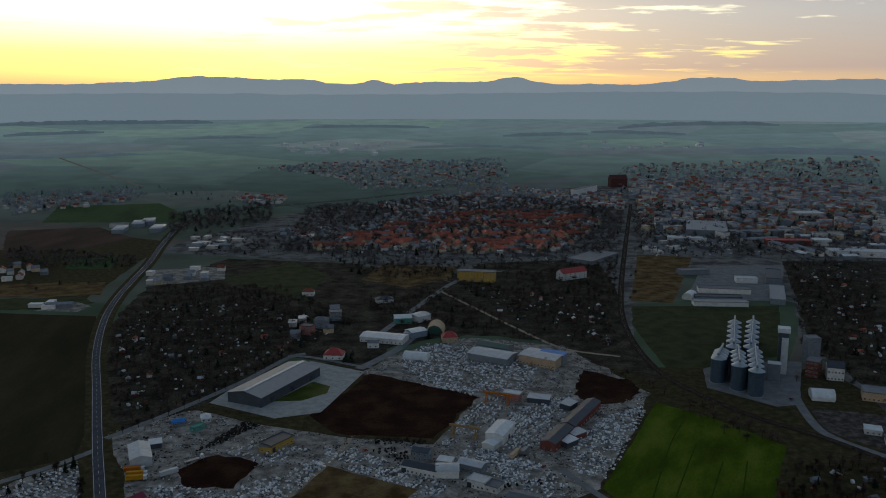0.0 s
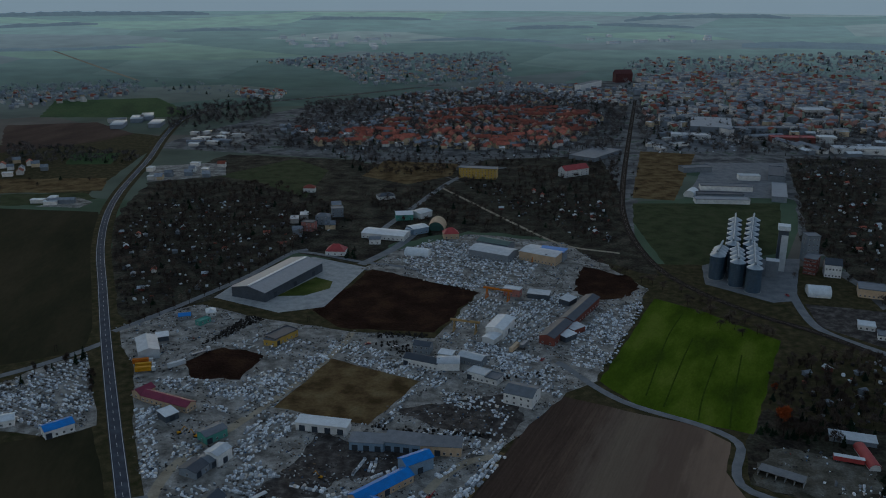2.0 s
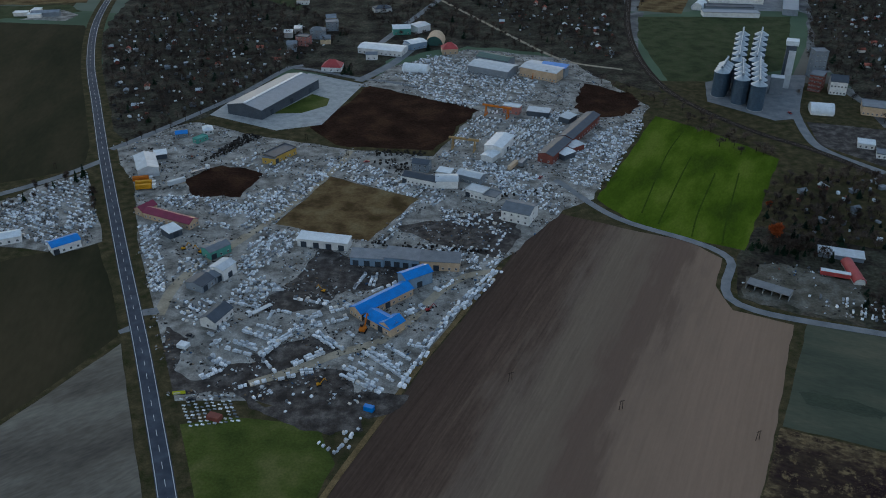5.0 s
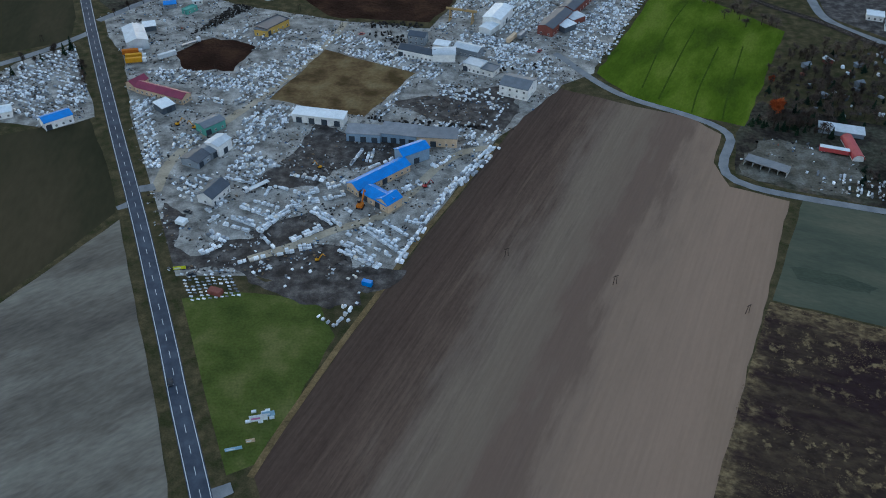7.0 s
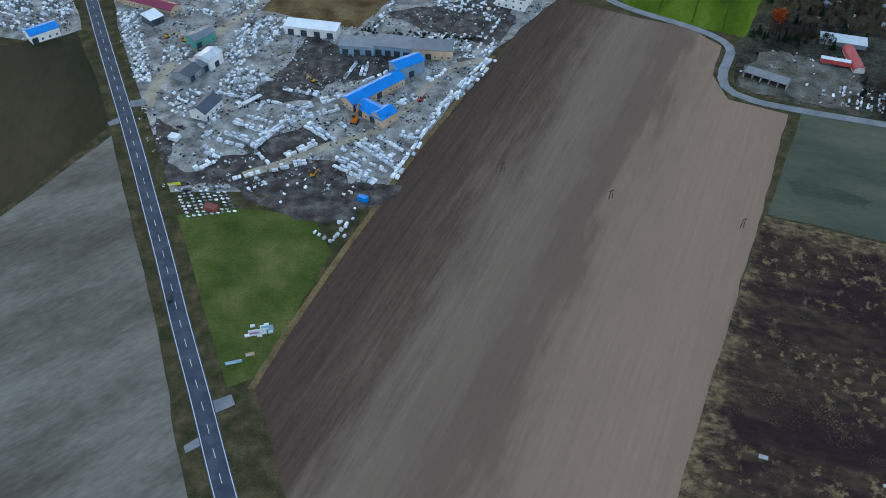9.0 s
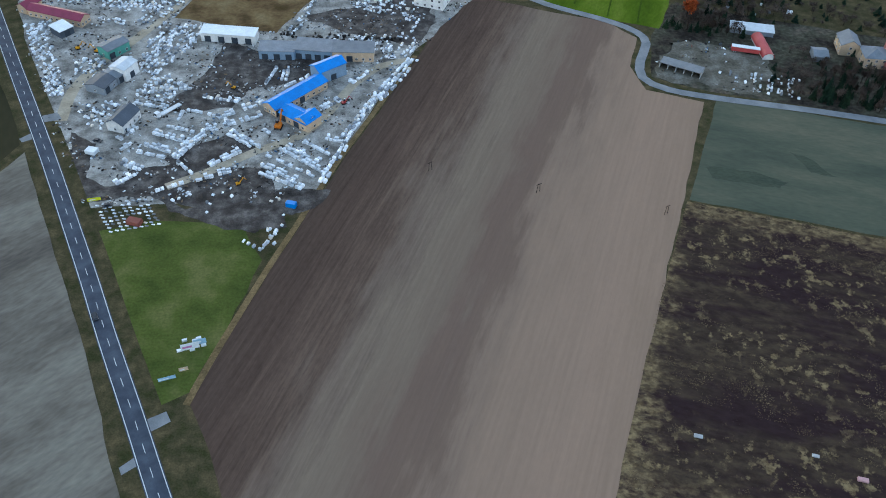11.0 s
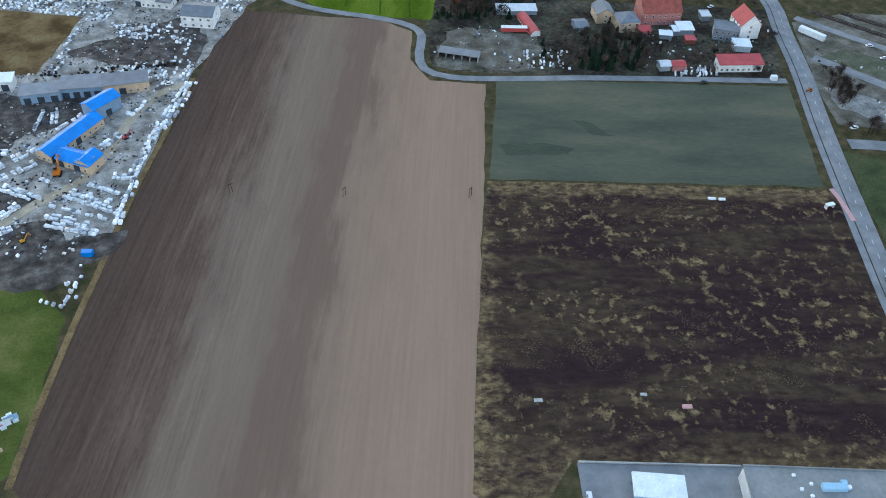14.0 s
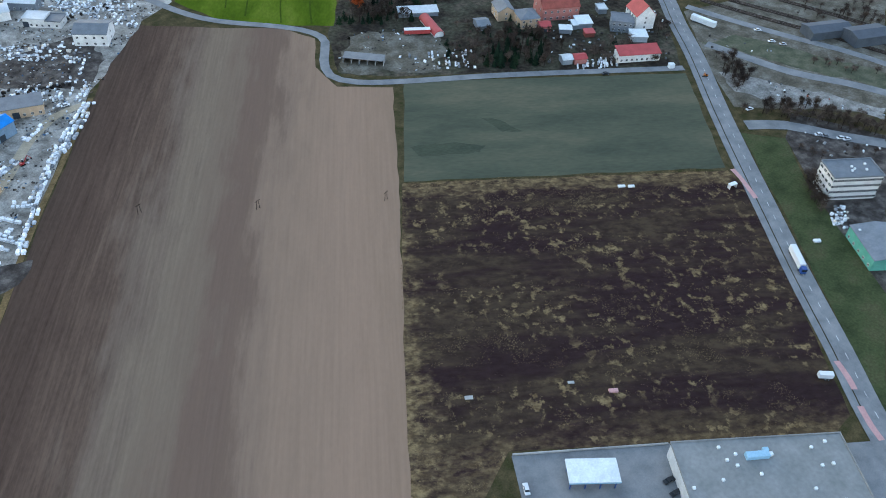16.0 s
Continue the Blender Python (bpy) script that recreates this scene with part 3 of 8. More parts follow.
def lay_fields():
    sheet("rough_ground", [(-620, 640), (-620, -300), (620, -300), (620, 560), (380, 700), (-100, 720)], 0.02, M["verge"], "rough olive grassland between the fields", "ground", 1.0, 60.0)
    sheet("ploughed_field", [(-49.3, 140.8), (-54.5, 157.5), (-60, 170.5), (-64.2, 180), (-56, 198.7), (-39, 238.1), (-26.9, 265), (-8.4, 307.7), (13.5, 352.1), (32.7, 393.1), (55, 442.5), (71.5, 458.9), (107.1, 440), (144.3, 423.3), (156.3, 405), (144.7, 376.6), (147.1, 353.7), (173.4, 341), (136.8, 262), (112.7, 211.4), (85.3, 148.5)] + [(56, 90), (-32, 95)],
          0.05, M["plough"], "brown ploughed field with drill lines and pale dry patches", "field", 1.2)
    sheet("drilled_field", [(-152.5, 324), (-141.5, 297.2), (-129, 267), (-119, 243), (-107, 214.5), (-99, 193.5), (-91.6, 174.3), (-86, 156.5), (-78, 137), (-62, 95), (-260, 95), (-300, 130), (-184.8, 264.7), (-167, 297.1)], 0.05, M["beige_field"],
          "pale grey-brown drilled field beside the road", "field")
    sheet("dark_meadow", [(-330, 300), (-241, 401), (-198, 420), (-163, 352), (-156, 330), (-170, 298), (-188, 265), (-304, 131)], 0.04, M["olive_crop"],
          "dark green meadow beside the road", "field")
    sheet("olive_field", [(-560, 900), (-373, 877), (-335, 790), (-314, 717), (-259, 584), (-244, 522), (-300, 492), (-560, 560)], 0.04, M["olive_crop"],
          "olive-brown winter field beside the road", "field")
    sheet("green_crop", [(97.9, 478.5), (166.5, 623.2), (198.4, 593.8), (235.1, 541.4), (171.5, 413.9), (144.7, 426.6), (113.2, 448.4)], 0.08, M["crop"],
          "bright green winter crop with tractor tracks", "field", 2.0)
    sheet("thin_crop", [(181.2, 343.5), (327.5, 286.6), (286.8, 211), (142.3, 267.7)], 0.07, M["dark_crop"], "dull green field with dark damp patches", "field")
    sheet("scrub_field", [(141, 266.9), (286.2, 208.8), (283.2, 189.9), (224.8, 80.7), (214.5, 77.9), (107.7, 123.7), (92.2, 112.8), (80, 108), (71, 124), (99, 184)],
          0.06, M["scrub"], "dark burnt scrub with tan grass tufts", "field", 0.8)
    sheet("damp_patch", [(156.7, 289.8), (169.5, 287.8), (191, 275.7), (185.6, 272.1), (157.2, 282.1)], 0.09, M["damp_crop"], "dark damp patch in the thin crop", "field", 2.2, 1.5)
    sheet("damp_patch", [(200.5, 297.9), (207.8, 292.3), (215.4, 277.9), (204.6, 281.9)], 0.09, M["damp_crop"], "dark damp patch in the thin crop", "field", 2.2, 1.5)
    sheet("rust_patch", RUST_PATCH, 0.11, M["rust_field"], "dark patch of rusty weeds in the yard", "field", 4.0, 5.0)
    sheet("grass_triangle", [(-109.9, 267.6), (-90.4, 272.3), (-51.1, 267.5), (-41.9, 245.2), (-46.9, 227.8), (-56.5, 200.7), (-63, 182.3), (-73.8, 176.7)], 0.08, M["lawn"], "green grass triangle between road and field", "grass", 2.0)
    sheet("ochre_field", OCHRE, 0.10, M["ochre"], "square of dead ochre grass", "field", 2.0)
    sheet("rust_field", RUST, 0.08, M["rust_field"], "dark rusty scrubland beside the hall", "field", 3.0)
    sheet("stone_yard", STONE_YARD, 0.06, M["yard"],
          "grey gravel stoneyard between the road and the fields", "yard", 2.5)
    sheet("west_yard", WEST_YARD, 0.06, M["yard"], "grey gravel stoneyard across the road", "yard", 2.5)
    for lift, pts in enumerate(([(-103.4, 306.4), (-78.4, 312.9), (-40.6, 302.5), (-32.6, 264.1), (-51.6, 264.1), (-84.1, 286.2), (-105.8, 294)], [(-96, 352.6), (-77.7, 384.9), (-69.4, 417.9), (-49, 402.6), (-17.7, 396.9), (-22.9, 374.1), (-52, 368.5), (-61.9, 352.8), (-84.2, 350.2)],
                [(-29, 441.3), (42, 463.1), (46.3, 428.5), (32, 403.2), (-5.6, 421.6)], [(-89.3, 315), (-59.6, 333.3), (-47.4, 319.7), (-56.8, 308.7), (-78.9, 300.2)], [(-134.8, 337.7), (-121.6, 328.3), (-120, 289.9), (-130.4, 310.5)],
                [(-135.1, 310.4), (-126.3, 289.9), (-111.7, 286.8), (-89.9, 290.0), (-75.4, 278.5), (-53.1, 276.8), (-42.8, 271.3), (-44.3, 262.3), (-56.4, 264.0), (-82.8, 278.5), (-96.1, 296.0), (-114.4, 298.0), (-124.1, 306.2)], [(-96.1, 296.0), (-79.3, 302.3), (-70.9, 298.2), (-74.5, 288.1), (-89.1, 286.1)], [(-34.5, 290.3), (-14.2, 286.5), (-21.2, 275.0), (-30.7, 271.3), (-43.5, 278.7)])):
        sheet("mud_patch", pts, 0.11 + 0.008 * lift, M["mud"], "dark wet mud patch in the stoneyard", "mud", 2.4, 2.0)
    sheet("rust_patch", CORNER, 0.12, M["rust_field"], "rusty weeds at the corner of the yard", "field", 5.0, 4.0)
    sheet("allotment_ground", [(-250.5, 595.3), (-301.6, 716.6), (-345.7, 844.7), (-364.9, 1020.5), (-309.3, 1193), (-130.3, 1157.3), (-5.7, 1056.1), (180.9, 810.1), (183.4, 676.5), (122.9, 721.2), (94.6, 790), (23.7, 808.3), (-47.1, 770.1), (-73.2, 703.4), (-139.3, 742.9), (-181.3, 619.8), (-224.4, 562.5)], 0.05, M["allotment"],
          "dark ground of allotment gardens", "gardens", 4.0)
    sheet("silo_meadow", [(195.6, 840.6), (211.9, 920), (379.1, 922.1), (309.4, 739.4), (230.2, 706.6), (195.3, 706.3)], 0.06, M["grass"], "green meadow beside the grain silos", "field", 2.0)
    sheet("brown_meadow", [(217.1, 945.2), (286.3, 1222.5), (362.4, 1203.5), (262.3, 933)], 0.06, M["ochre"], "brown meadow beside the railway", "field", 2.0)
    sheet("paddock", [(-289.9, 1052.1), (-208.8, 1163.6), (-152.2, 1086.5), (-159.1, 940.3), (-233.9, 1022.3)], 0.12, M["grass"], "green paddock among the gardens", "field", 2.0)
    sheet("ochre_meadow", [(-555.8, 1029.2), (-425.7, 1040.3), (-406.3, 971.9), (-519.3, 956.8)], 0.10, M["ochre"], "tan meadow beside the road", "field", 3.0)
    sheet("green_field", [(-516.6, 951.4), (-422.9, 963.4), (-396.8, 934.2), (-438.3, 908.4), (-492.2, 902.9)], 0.10, M["grass"], "narrow green meadow beside the road", "field", 3.0)
    sheet("gravel_lot", [(-451.3, 898.5), (-419.6, 939.2), (-395.3, 918.9), (-401, 894.2)], 0.14, M["yard"], "pale gravel lot beside the meadow", "yard", 2.0)
    sheet("gravel_lot", [(-378.4, 1247.7), (-397, 1343.9), (-334, 1387), (-303.8, 1334.4), (-317.1, 1275.7)], 0.14, M["yard"], "pale gravel lot among trees", "yard", 2.0)
    sheet("gravel_lot", [(-366.9, 1018), (-393.7, 1110.8), (-299.9, 1137.3), (-279.8, 1056.6)], 0.14, M["yard"], "pale gravel lot beside the road", "yard", 2.0)
    sheet("gravel_lot", [(282, 950.9), (358.4, 1142.3), (471.8, 1143.2), (390.8, 943.6)], 0.14, M["old_asphalt"], "pale works yard beside the meadow", "yard", 2.0)
    sheet("gravel_lot", [(294.8, 1222.4), (395.5, 1615.9), (548, 1617.4), (428.2, 1223.5)], 0.14, M["old_asphalt"], "pale works yard in the town", "yard", 3.0)
    sheet("tan_meadow", [(-105.4, 1054.7), (-83.3, 1150.6), (20.4, 1130.4), (8.5, 1056.3), (-46.5, 1010.1)], 0.12, M["ochre"], "tan meadow beside the flats", "field", 2.0)
    sheet("silo_apron", [(226.9, 703.5), (255, 722.6), (321.2, 723.3), (276.2, 618.1), (257.1, 614.3), (216, 656)], 0.12, M["old_asphalt"], "concrete apron under the silos", "pavement")
    sheet("hall_apron", [(-181.9, 622.3), (-173.1, 652.1), (-118.5, 725), (-67.6, 695.9), (-92.2, 602.6), (-124.8, 590.7)], 0.14, M["concrete"], "pale concrete drive round the hall", "pavement", 0.3)
    sheet("hall_lawn", [(-133.3, 625.3), (-108.3, 670.7), (-92.7, 659.7), (-93, 643.6), (-111.1, 626.7)], 0.18, M["lawn"], "lawn inside the hall drive", "grass", 0.3)
    sheet("coal_yard", [(280.5, 612.1), (335.2, 595), (303.1, 527.6), (273.3, 567)], 0.12, M["mud"], "black coal yard beside the street", "yard", 1.0)
    sheet("garden_plots", [(153.4, 365.4), (164.9, 407), (187.6, 442.4), (373.3, 362.2), (330, 293.4), (237.5, 328.6), (179.4, 349.9)], 0.05, M["allotment"], "dark garden ground behind houses", "gardens", 1.0)
    sheet("demolition_yard", [(155.4, 365.4), (173.1, 398.5), (192.8, 396.3), (222.1, 378.8), (206, 346.8), (181.4, 351.9)], 0.10, M["waste"], "gravel yard with rubble beside the lane", "yard", 4.0, 3.0)
    sheet("east_grass", [(314.6, 230), (332.4, 216.2), (312.7, 182.7), (287.5, 116.7), (235.5, 73.9), (283.6, 165.5)], 0.07, M["grass"], "green verge beside the street", "grass", 1.0)
    sheet("east_yard", [(332.4, 216.2), (352.8, 232), (383, 195.3), (287.5, 116.7), (302.4, 156.4)], 0.06, M["mud"], "muddy yard beside the office block", "yard", 1.0)
    sheet("rail_land", [(376.6, 344.4), (417.9, 343), (512.6, 302.1), (400.6, 209.9), (328.7, 249), (341.4, 280.3)], 0.05, M["waste"], "dry waste ground beside the railway", "ground", 2.0)
    sheet("rubble_bank", [(345.8, 279.6), (361.8, 265.9), (376.6, 246.4), (404.3, 212.9), (394.3, 204.7), (358.6, 237.5), (339.8, 260.7)], 0.10, M["grey_rubble"], "pale bank of gravel and rubble", "ground", 3.5, 5.0)
    sheet("town_ground", [(-440, 1240), (-330, 1560), (-230, 1740), (60, 1960), (430, 2120), (1060, 2060), (650, 1180), (420, 640), (335, 600), (345, 780), (400, 935), (300, 1215), (225, 950), (184, 780), (100, 900), (-5, 1056), (-130, 1160)], 0.035, M["town_ground"],
          "dark gardens and streets between the town houses", "ground", 3.0, 20.0)
    sheet("garden_ground", [(405, 935), (480, 1172), (636, 1172), (420, 648), (342, 608), (352, 780)], 0.06, M["allotment"], "dark ground of gardens beyond the mill", "gardens", 3.0, 12.0)
    sheet("garden_ground", [(-2, 1058), (60, 1160), (222, 1188), (208, 955), (182, 795), (100, 902)], 0.065, M["allotment"], "dark ground of gardens beside the railway", "gardens", 3.0, 12.0)
    sheet("west_ground", [(-720, 1200), (-640, 990), (-415, 955), (-440, 1330), (-560, 1395)], 0.03, M["verge"], "rough brown ground beside the road", "ground", 3.0, 20.0)
    sheet("green_field", [(-733, 1524), (-480, 1530), (-480, 1590), (-606, 1790), (-800, 1740)], 0.06, M["far_green"], "green winter field beyond the road", "field", 3.0)
    sheet("brown_field", [(-640, 1196), (-539, 1284), (-504, 1357), (-607, 1471), (-750, 1433)], 0.06, M["far_brown"], "red-brown ploughland beyond the road", "field", 3.0)
    sheet("green_field", [(-513, 1121), (-452, 1122), (-466, 1198), (-537, 1197)], 0.06, M["far_green"], "small green field beside the road", "field", 3.0)
    sheet("rail_grass", [(359.7, 310), (377, 286), (419.6, 225.5), (434.9, 238), (409.2, 277.1), (385, 308.3)], 0.08, M["verge_green"], "strip of grass between the depot roads", "grass", 3.0, 4.0)
    sheet("market_apron", [(107.6, 121.8), (158.6, 101.3), (150, 50), (90, 75)], 0.14, M["old_asphalt"], "asphalt forecourt of the filling station", "pavement", 0.2)
    sheet("market_apron", [(150, 50), (160, 96), (245, 60), (200, -10)], 0.13, M["old_asphalt"], "asphalt round the supermarket", "pavement", 0.2)


lay_fields()
margin = part("field_margin", ribbon_mesh(smooth_line([(-64.1, 176.7), (-57, 196.7), (-39.8, 239.3), (-27.9, 266.4), (-9.5, 309.4), (12.4, 354.1), (31.5, 394.3)]), (-1.3, 1.3), 0.13), M["dry_margin"])
tagged(margin, "tan grass margin along the ploughed field", "verge", kind="structure")
for k, pts in enumerate(([(174.9, 545.7), (157.4, 508.3), (129.4, 445)], [(183.7, 517.4), (157.1, 459.7), (145.4, 429.3)], [(199.8, 517.6), (170, 445.3), (161.1, 421.5)], [(181.2, 593.6), (156.9, 545.6), (122.4, 459.4)])):
    tramline = part("tractor_track", ribbon_mesh(smooth_line(pts), (-0.5, 0.5), 0.10 + 0.004 * k), M["crop_track"])
    tagged(tramline, "dark tractor track in the green crop", "track", kind="structure")

MAIN = [(-20, 30), (-55.5, 112), (-68.5, 142.6), (-80.4, 172), (-96, 209.5), (-107.5, 238.4), (-121.4, 272), (-143.5, 325), (-183, 416), (-233.7, 535.3), (-278.4, 644.5), (-321, 749.5), (-357, 858), (-380, 953), (-397, 1055),
        (-413, 1160), (-446, 1330), (-467, 1480), (-461, 1580), (-430, 1662), (-381, 1718), (-290, 1790), (-169, 1880), (-10, 2032)]
main_road, main_line = road("road", MAIN, 7.4, M["asphalt"], 0.22, "two-lane grey asphalt road with white edge lines")
for off in (-3.2, 3.2):
    part("edge_line", ribbon_mesh(main_line, (off - 0.13, off + 0.13), 0.25), M["paint_line"], main_road, "white painted edge line")
part("centre_dashes", dashes(main_line, 0.26, 0.0, 4.0, 6.0, 0.2), M["paint_line"], main_road, "white painted centre dashes")
for side in (1, -1):
    v = part("verge", ribbon_mesh(main_line, (-9.5, -3.6) if side < 0 else (3.6, 8.4), 0.16), M["verge"])
    tagged(v, "dry grass verge along the main road", "verge", kind="structure")
lane, lane_line = road("lane", [(74.3, 505.8), (79, 499), (95.9, 466.8), (112.8, 446.2), (144.2, 424.6), (157.8, 410.7), (159.7, 398.5), (151.6, 381.3), (148.3, 365.2), (158.6, 353.2), (182.7, 343.3), (236, 326.1), (330.3, 291.3)], 5.0, M["old_asphalt"], 0.2,
                       "narrow grey lane round the fields")
side_road, side_line = road("side_road", [(-235.7, 554.2), (-219.3, 578.7), (-196.2, 617.2), (-166, 673), (-140.5, 734.6), (-126.8, 746.5)], 6.0, M["old_asphalt"], 0.2, "grey side road toward the hall")
road("side_road", [(-234.9, 535.3), (-249.8, 513.7), (-267.8, 494.4), (-283.4, 481)], 6.0, M["old_asphalt"], 0.19, "grey side road across the main road")
road("hall_road", [(-141.6, 741.2), (-117.3, 734.8), (-73.9, 711.2), (-43.3, 700.7), (6, 674.7)], 5.0, M["old_asphalt"], 0.18, "grey service road behind the hall")
road("works_road", [(-73.2, 703.4), (-46.1, 752.5), (-26.7, 807.7)], 9.0, M["old_asphalt"], 0.19, "grey works road")
road("town_road", [(-61, 817.2), (-32.8, 904.8), (8.3, 1025.6), (45.3, 1089.3), (83.2, 1106.8)], 7.0, M["old_asphalt"], 0.19, "grey road from the works to the town")
road("dirt_track", [(-114.7, 426), (-99.1, 457.7), (-83.4, 493.4), (-69.4, 533.9), (-65.5, 553.6)], 4.5, M["track"], 0.16, "pale dirt track through the stoneyards")
road("dirt_track", [(-141.5, 347.3), (-141, 373.3), (-132.1, 399), (-120.3, 417.5), (-113.2, 430.5)], 6.0, M["track"], 0.17, "pale dirt track through the stoneyards")
road("dirt_track", [(-85.6, 294.1), (-66.7, 304.4), (-47.1, 317.5), (-29, 326.6), (-16, 343.2), (-2.1, 368.8), (12.9, 385.5), (28.2, 390.2)], 5.0, M["track"], 0.17, "pale dirt track through the stoneyards")
road("dirt_track", [(-5.4, 996.3), (38.5, 905.7), (75.8, 828.9), (113.1, 763), (161.5, 737.8)], 4.0, M["track"], 0.16, "pale footpath across waste ground")
road("works_track", [(-33.9, 529.4), (-6.7, 539.2), (42.8, 511.7), (77.9, 490.5)], 5.0, M["yard"], 0.18, "grey track between the stone works")
street, street_line = road("street", [(383.8, 374.8), (378.4, 360), (364.3, 334), (346.8, 298), (321.7, 252.2), (303.1, 216.8), (283.7, 178.4), (263.9, 139.3), (246.9, 103.3), (230.9, 70.8)] + [(212, 20)], 8.0, M["old_asphalt"], 0.2,
                           "grey town street with a footway")
part("centre_dashes", dashes(street_line, 0.24, 0.0, 3.0, 6.0, 0.18), M["paint_line"], street, "white painted centre dashes")
footway = part("footway", ribbon_mesh(street_line, (-7.6, -4.5), 0.24), M["old_asphalt"])
tagged(footway, "concrete footway beside the street", "pavement", kind="structure")
rail_bed, rail_line = road("rail_bed", [(408.8, 1819.9), (272.6, 1243.1), (216.7, 999.3), (192, 872.9), (183.2, 772.6), (187.8, 691.1), (206.7, 636.2), (236, 588.5), (265.8, 556.6), (295.2, 511.2)], 7.0, M["ballast"], 0.25, "dark ballast bed of the curving railway", "railway")
for off in (-0.75, 0.75):
    part("rail", ribbon_mesh(rail_line, (off - 0.08, off + 0.08), 0.42), M["rail_steel"], rail_bed, "worn steel rail")

road("mill_street", [(297.5, 695.1), (281.5, 642.3), (271.2, 588.1), (273.1, 556.1), (298.9, 518)], 7.0, M["old_asphalt"], 0.22, "grey street past the mill")
road("branch_road", [(322.1, 233.7), (341.2, 224.8), (356.9, 208.6), (376.7, 190.2)], 8.0, M["old_asphalt"], 0.17, "dark branch road off the street")
road("depot_road", [(361.4, 307), (369.1, 291.5), (384.3, 262.2), (405, 239.8), (419.3, 220.7)], 7.0, M["old_asphalt"], 0.18, "pale depot road beside the railway")
road("depot_road", [(382.4, 348.4), (397.2, 321.2), (415.2, 291.9), (433.6, 264.8), (444.9, 241.6)], 6.0, M["old_asphalt"], 0.18, "pale depot road beside the railway")
for pts in ([(397.2, 351.9), (417.1, 317.2), (437, 285.2), (455.9, 250.5)], [(414.4, 344.5), (435.1, 310.9), (452.5, 281.4), (465, 258)], [(445.8, 331), (463.5, 300.1), (479.3, 269.6)]):
    bed, sline = road("rail_bed", pts, 5.0, M["ballast"], 0.15, "dark ballast bed of a railway siding", "railway")
    for off in (-0.75, 0.75):
        part("rail", ribbon_mesh(sline, (off - 0.08, off + 0.08), 0.32), M["rail_steel"], bed, "worn steel rail")
for pts in ([(288.8, 208.5), (287.2, 200.6), (283.1, 186.8)], [(239.9, 100.6), (237.7, 93.2), (235.3, 88)], [(231, 81.7), (227.9, 74.5), (226.1, 68)]):
    pk = part("cycle_crossing", ribbon_mesh(smooth_line(pts, 3), (-1.2, 1.2), 0.27), M["pink_paving"])
    tagged(pk, "pink paved strip of the cycle path", "pavement", kind="structure")

for k, pts in enumerate(([(-77.3, 171.5), (-70.4, 174.6), (-68.4, 170.4), (-75, 166.6)], [(-82.6, 154.0), (-77, 158.6), (-75.4, 155.2), (-81.4, 151.2)], [(-157.3, 334.2), (-152.6, 338.9), (-150.2, 334.2), (-155.4, 331.4)], [(-153.2, 351.5), (-144.4, 354.5), (-141.2, 348.5), (-150.2, 346.6)])):
    tagged(sheet("culvert_drive", pts, 0.2 + 0.004 * k, M["old_asphalt"], "pale concrete crossing beside the road", "pavement", 0.2, 3.0), "")

# ---------------------------------------------------------------- materials of things
def paint(name, colour, rough=0.7, metal=0.0, vary=0.0, mottle=0.12, second=None, scale=4.0):
    return material(name, [colour, second or colour], scale, rough, metal, fine=6, mottle=mottle, vary=vary)


M["white_wall"] = paint("white_render", "dcdcd8", second="c6c6c2", vary=0.12)
M["town_wall"] = paint("town_render", "dedad2", second="c3bfb8", vary=0.3)
M["town_cream"] = paint("town_cream_render", "c9b594", second="b39f80", vary=0.25)
# town slate and tile: near roof colours paled, distance haze painted in
M["town_slate"] = paint("town_slate_roof", "8b9197", second="737980", vary=0.3)
M["town_tile"] = paint("town_tile_roof", "ad6450", second="834d41", vary=0.35, rough=0.8)
M["town_pink"] = paint("town_pink_render", "b98f83", second="a67f74", vary=0.2)
M["town_green"] = paint("town_green_render", "a3b09d", second="909d8b", vary=0.2)
M["cream_wall"] = paint("cream_render", "c0a98c", second="b09a7e", vary=0.1)
M["grey_wall"] = paint("grey_cladding", "7f868c", second="747b81", vary=0.15)
M["blue_wall"] = paint("blue_grey_cladding", "8296a8", second="748899")
M["teal_wall"] = paint("teal_cladding", "5f9a8c", second="528a7d")
M["yellow_wall"] = paint("yellow_render", "b89a4e", second="ab8e45")
M["brick_wall"] = paint("red_brick", "7c4a40", second="6c4038", vary=0.15)
M["dark_brick"] = paint("dark_brick", "5b3a38", second="4c302f")
M["pink_wall"] = paint("pink_render", "a8746c", second="986860")
M["dark_wall"] = paint("dark_cladding", "4f565d", second="454b52")
M["grey_roof"] = paint("grey_roofing", "6c7278", second="5d6369", vary=0.18, rough=0.6)
M["dark_roof"] = paint("dark_roofing", "444b54", second="3b4149", vary=0.15, rough=0.6)
M["pale_roof"] = paint("pale_sheet_roof", "bcc2c5", second="aab0b3", rough=0.5)
M["steel_roof"] = paint("steel_sheet_roof", "848b91", second="7a8187", rough=0.5)
M["membrane"] = paint("roof_membrane", "838482", second="747674", rough=0.8, scale=9.0)
M["white_roof"] = paint("white_sheet_roof", "d2d8da", second="c2c8ca", rough=0.5)
M["blue_roof"] = paint("blue_sheet_roof", "0f7acb", second="0d6cb6", rough=0.45)
M["maroon_roof"] = paint("maroon_sheet_roof", "7d2440", second="6e2038", rough=0.5)
M["red_roof"] = paint("red_tile_roof", "864a40", second="6c3c34", vary=0.2, rough=0.8)
M["bright_red_roof"] = paint("red_sheet_roof", "a2403f", second="913837", rough=0.6)
M["green_roof"] = paint("green_sheet_roof", "2f5650", second="294c47", rough=0.5)
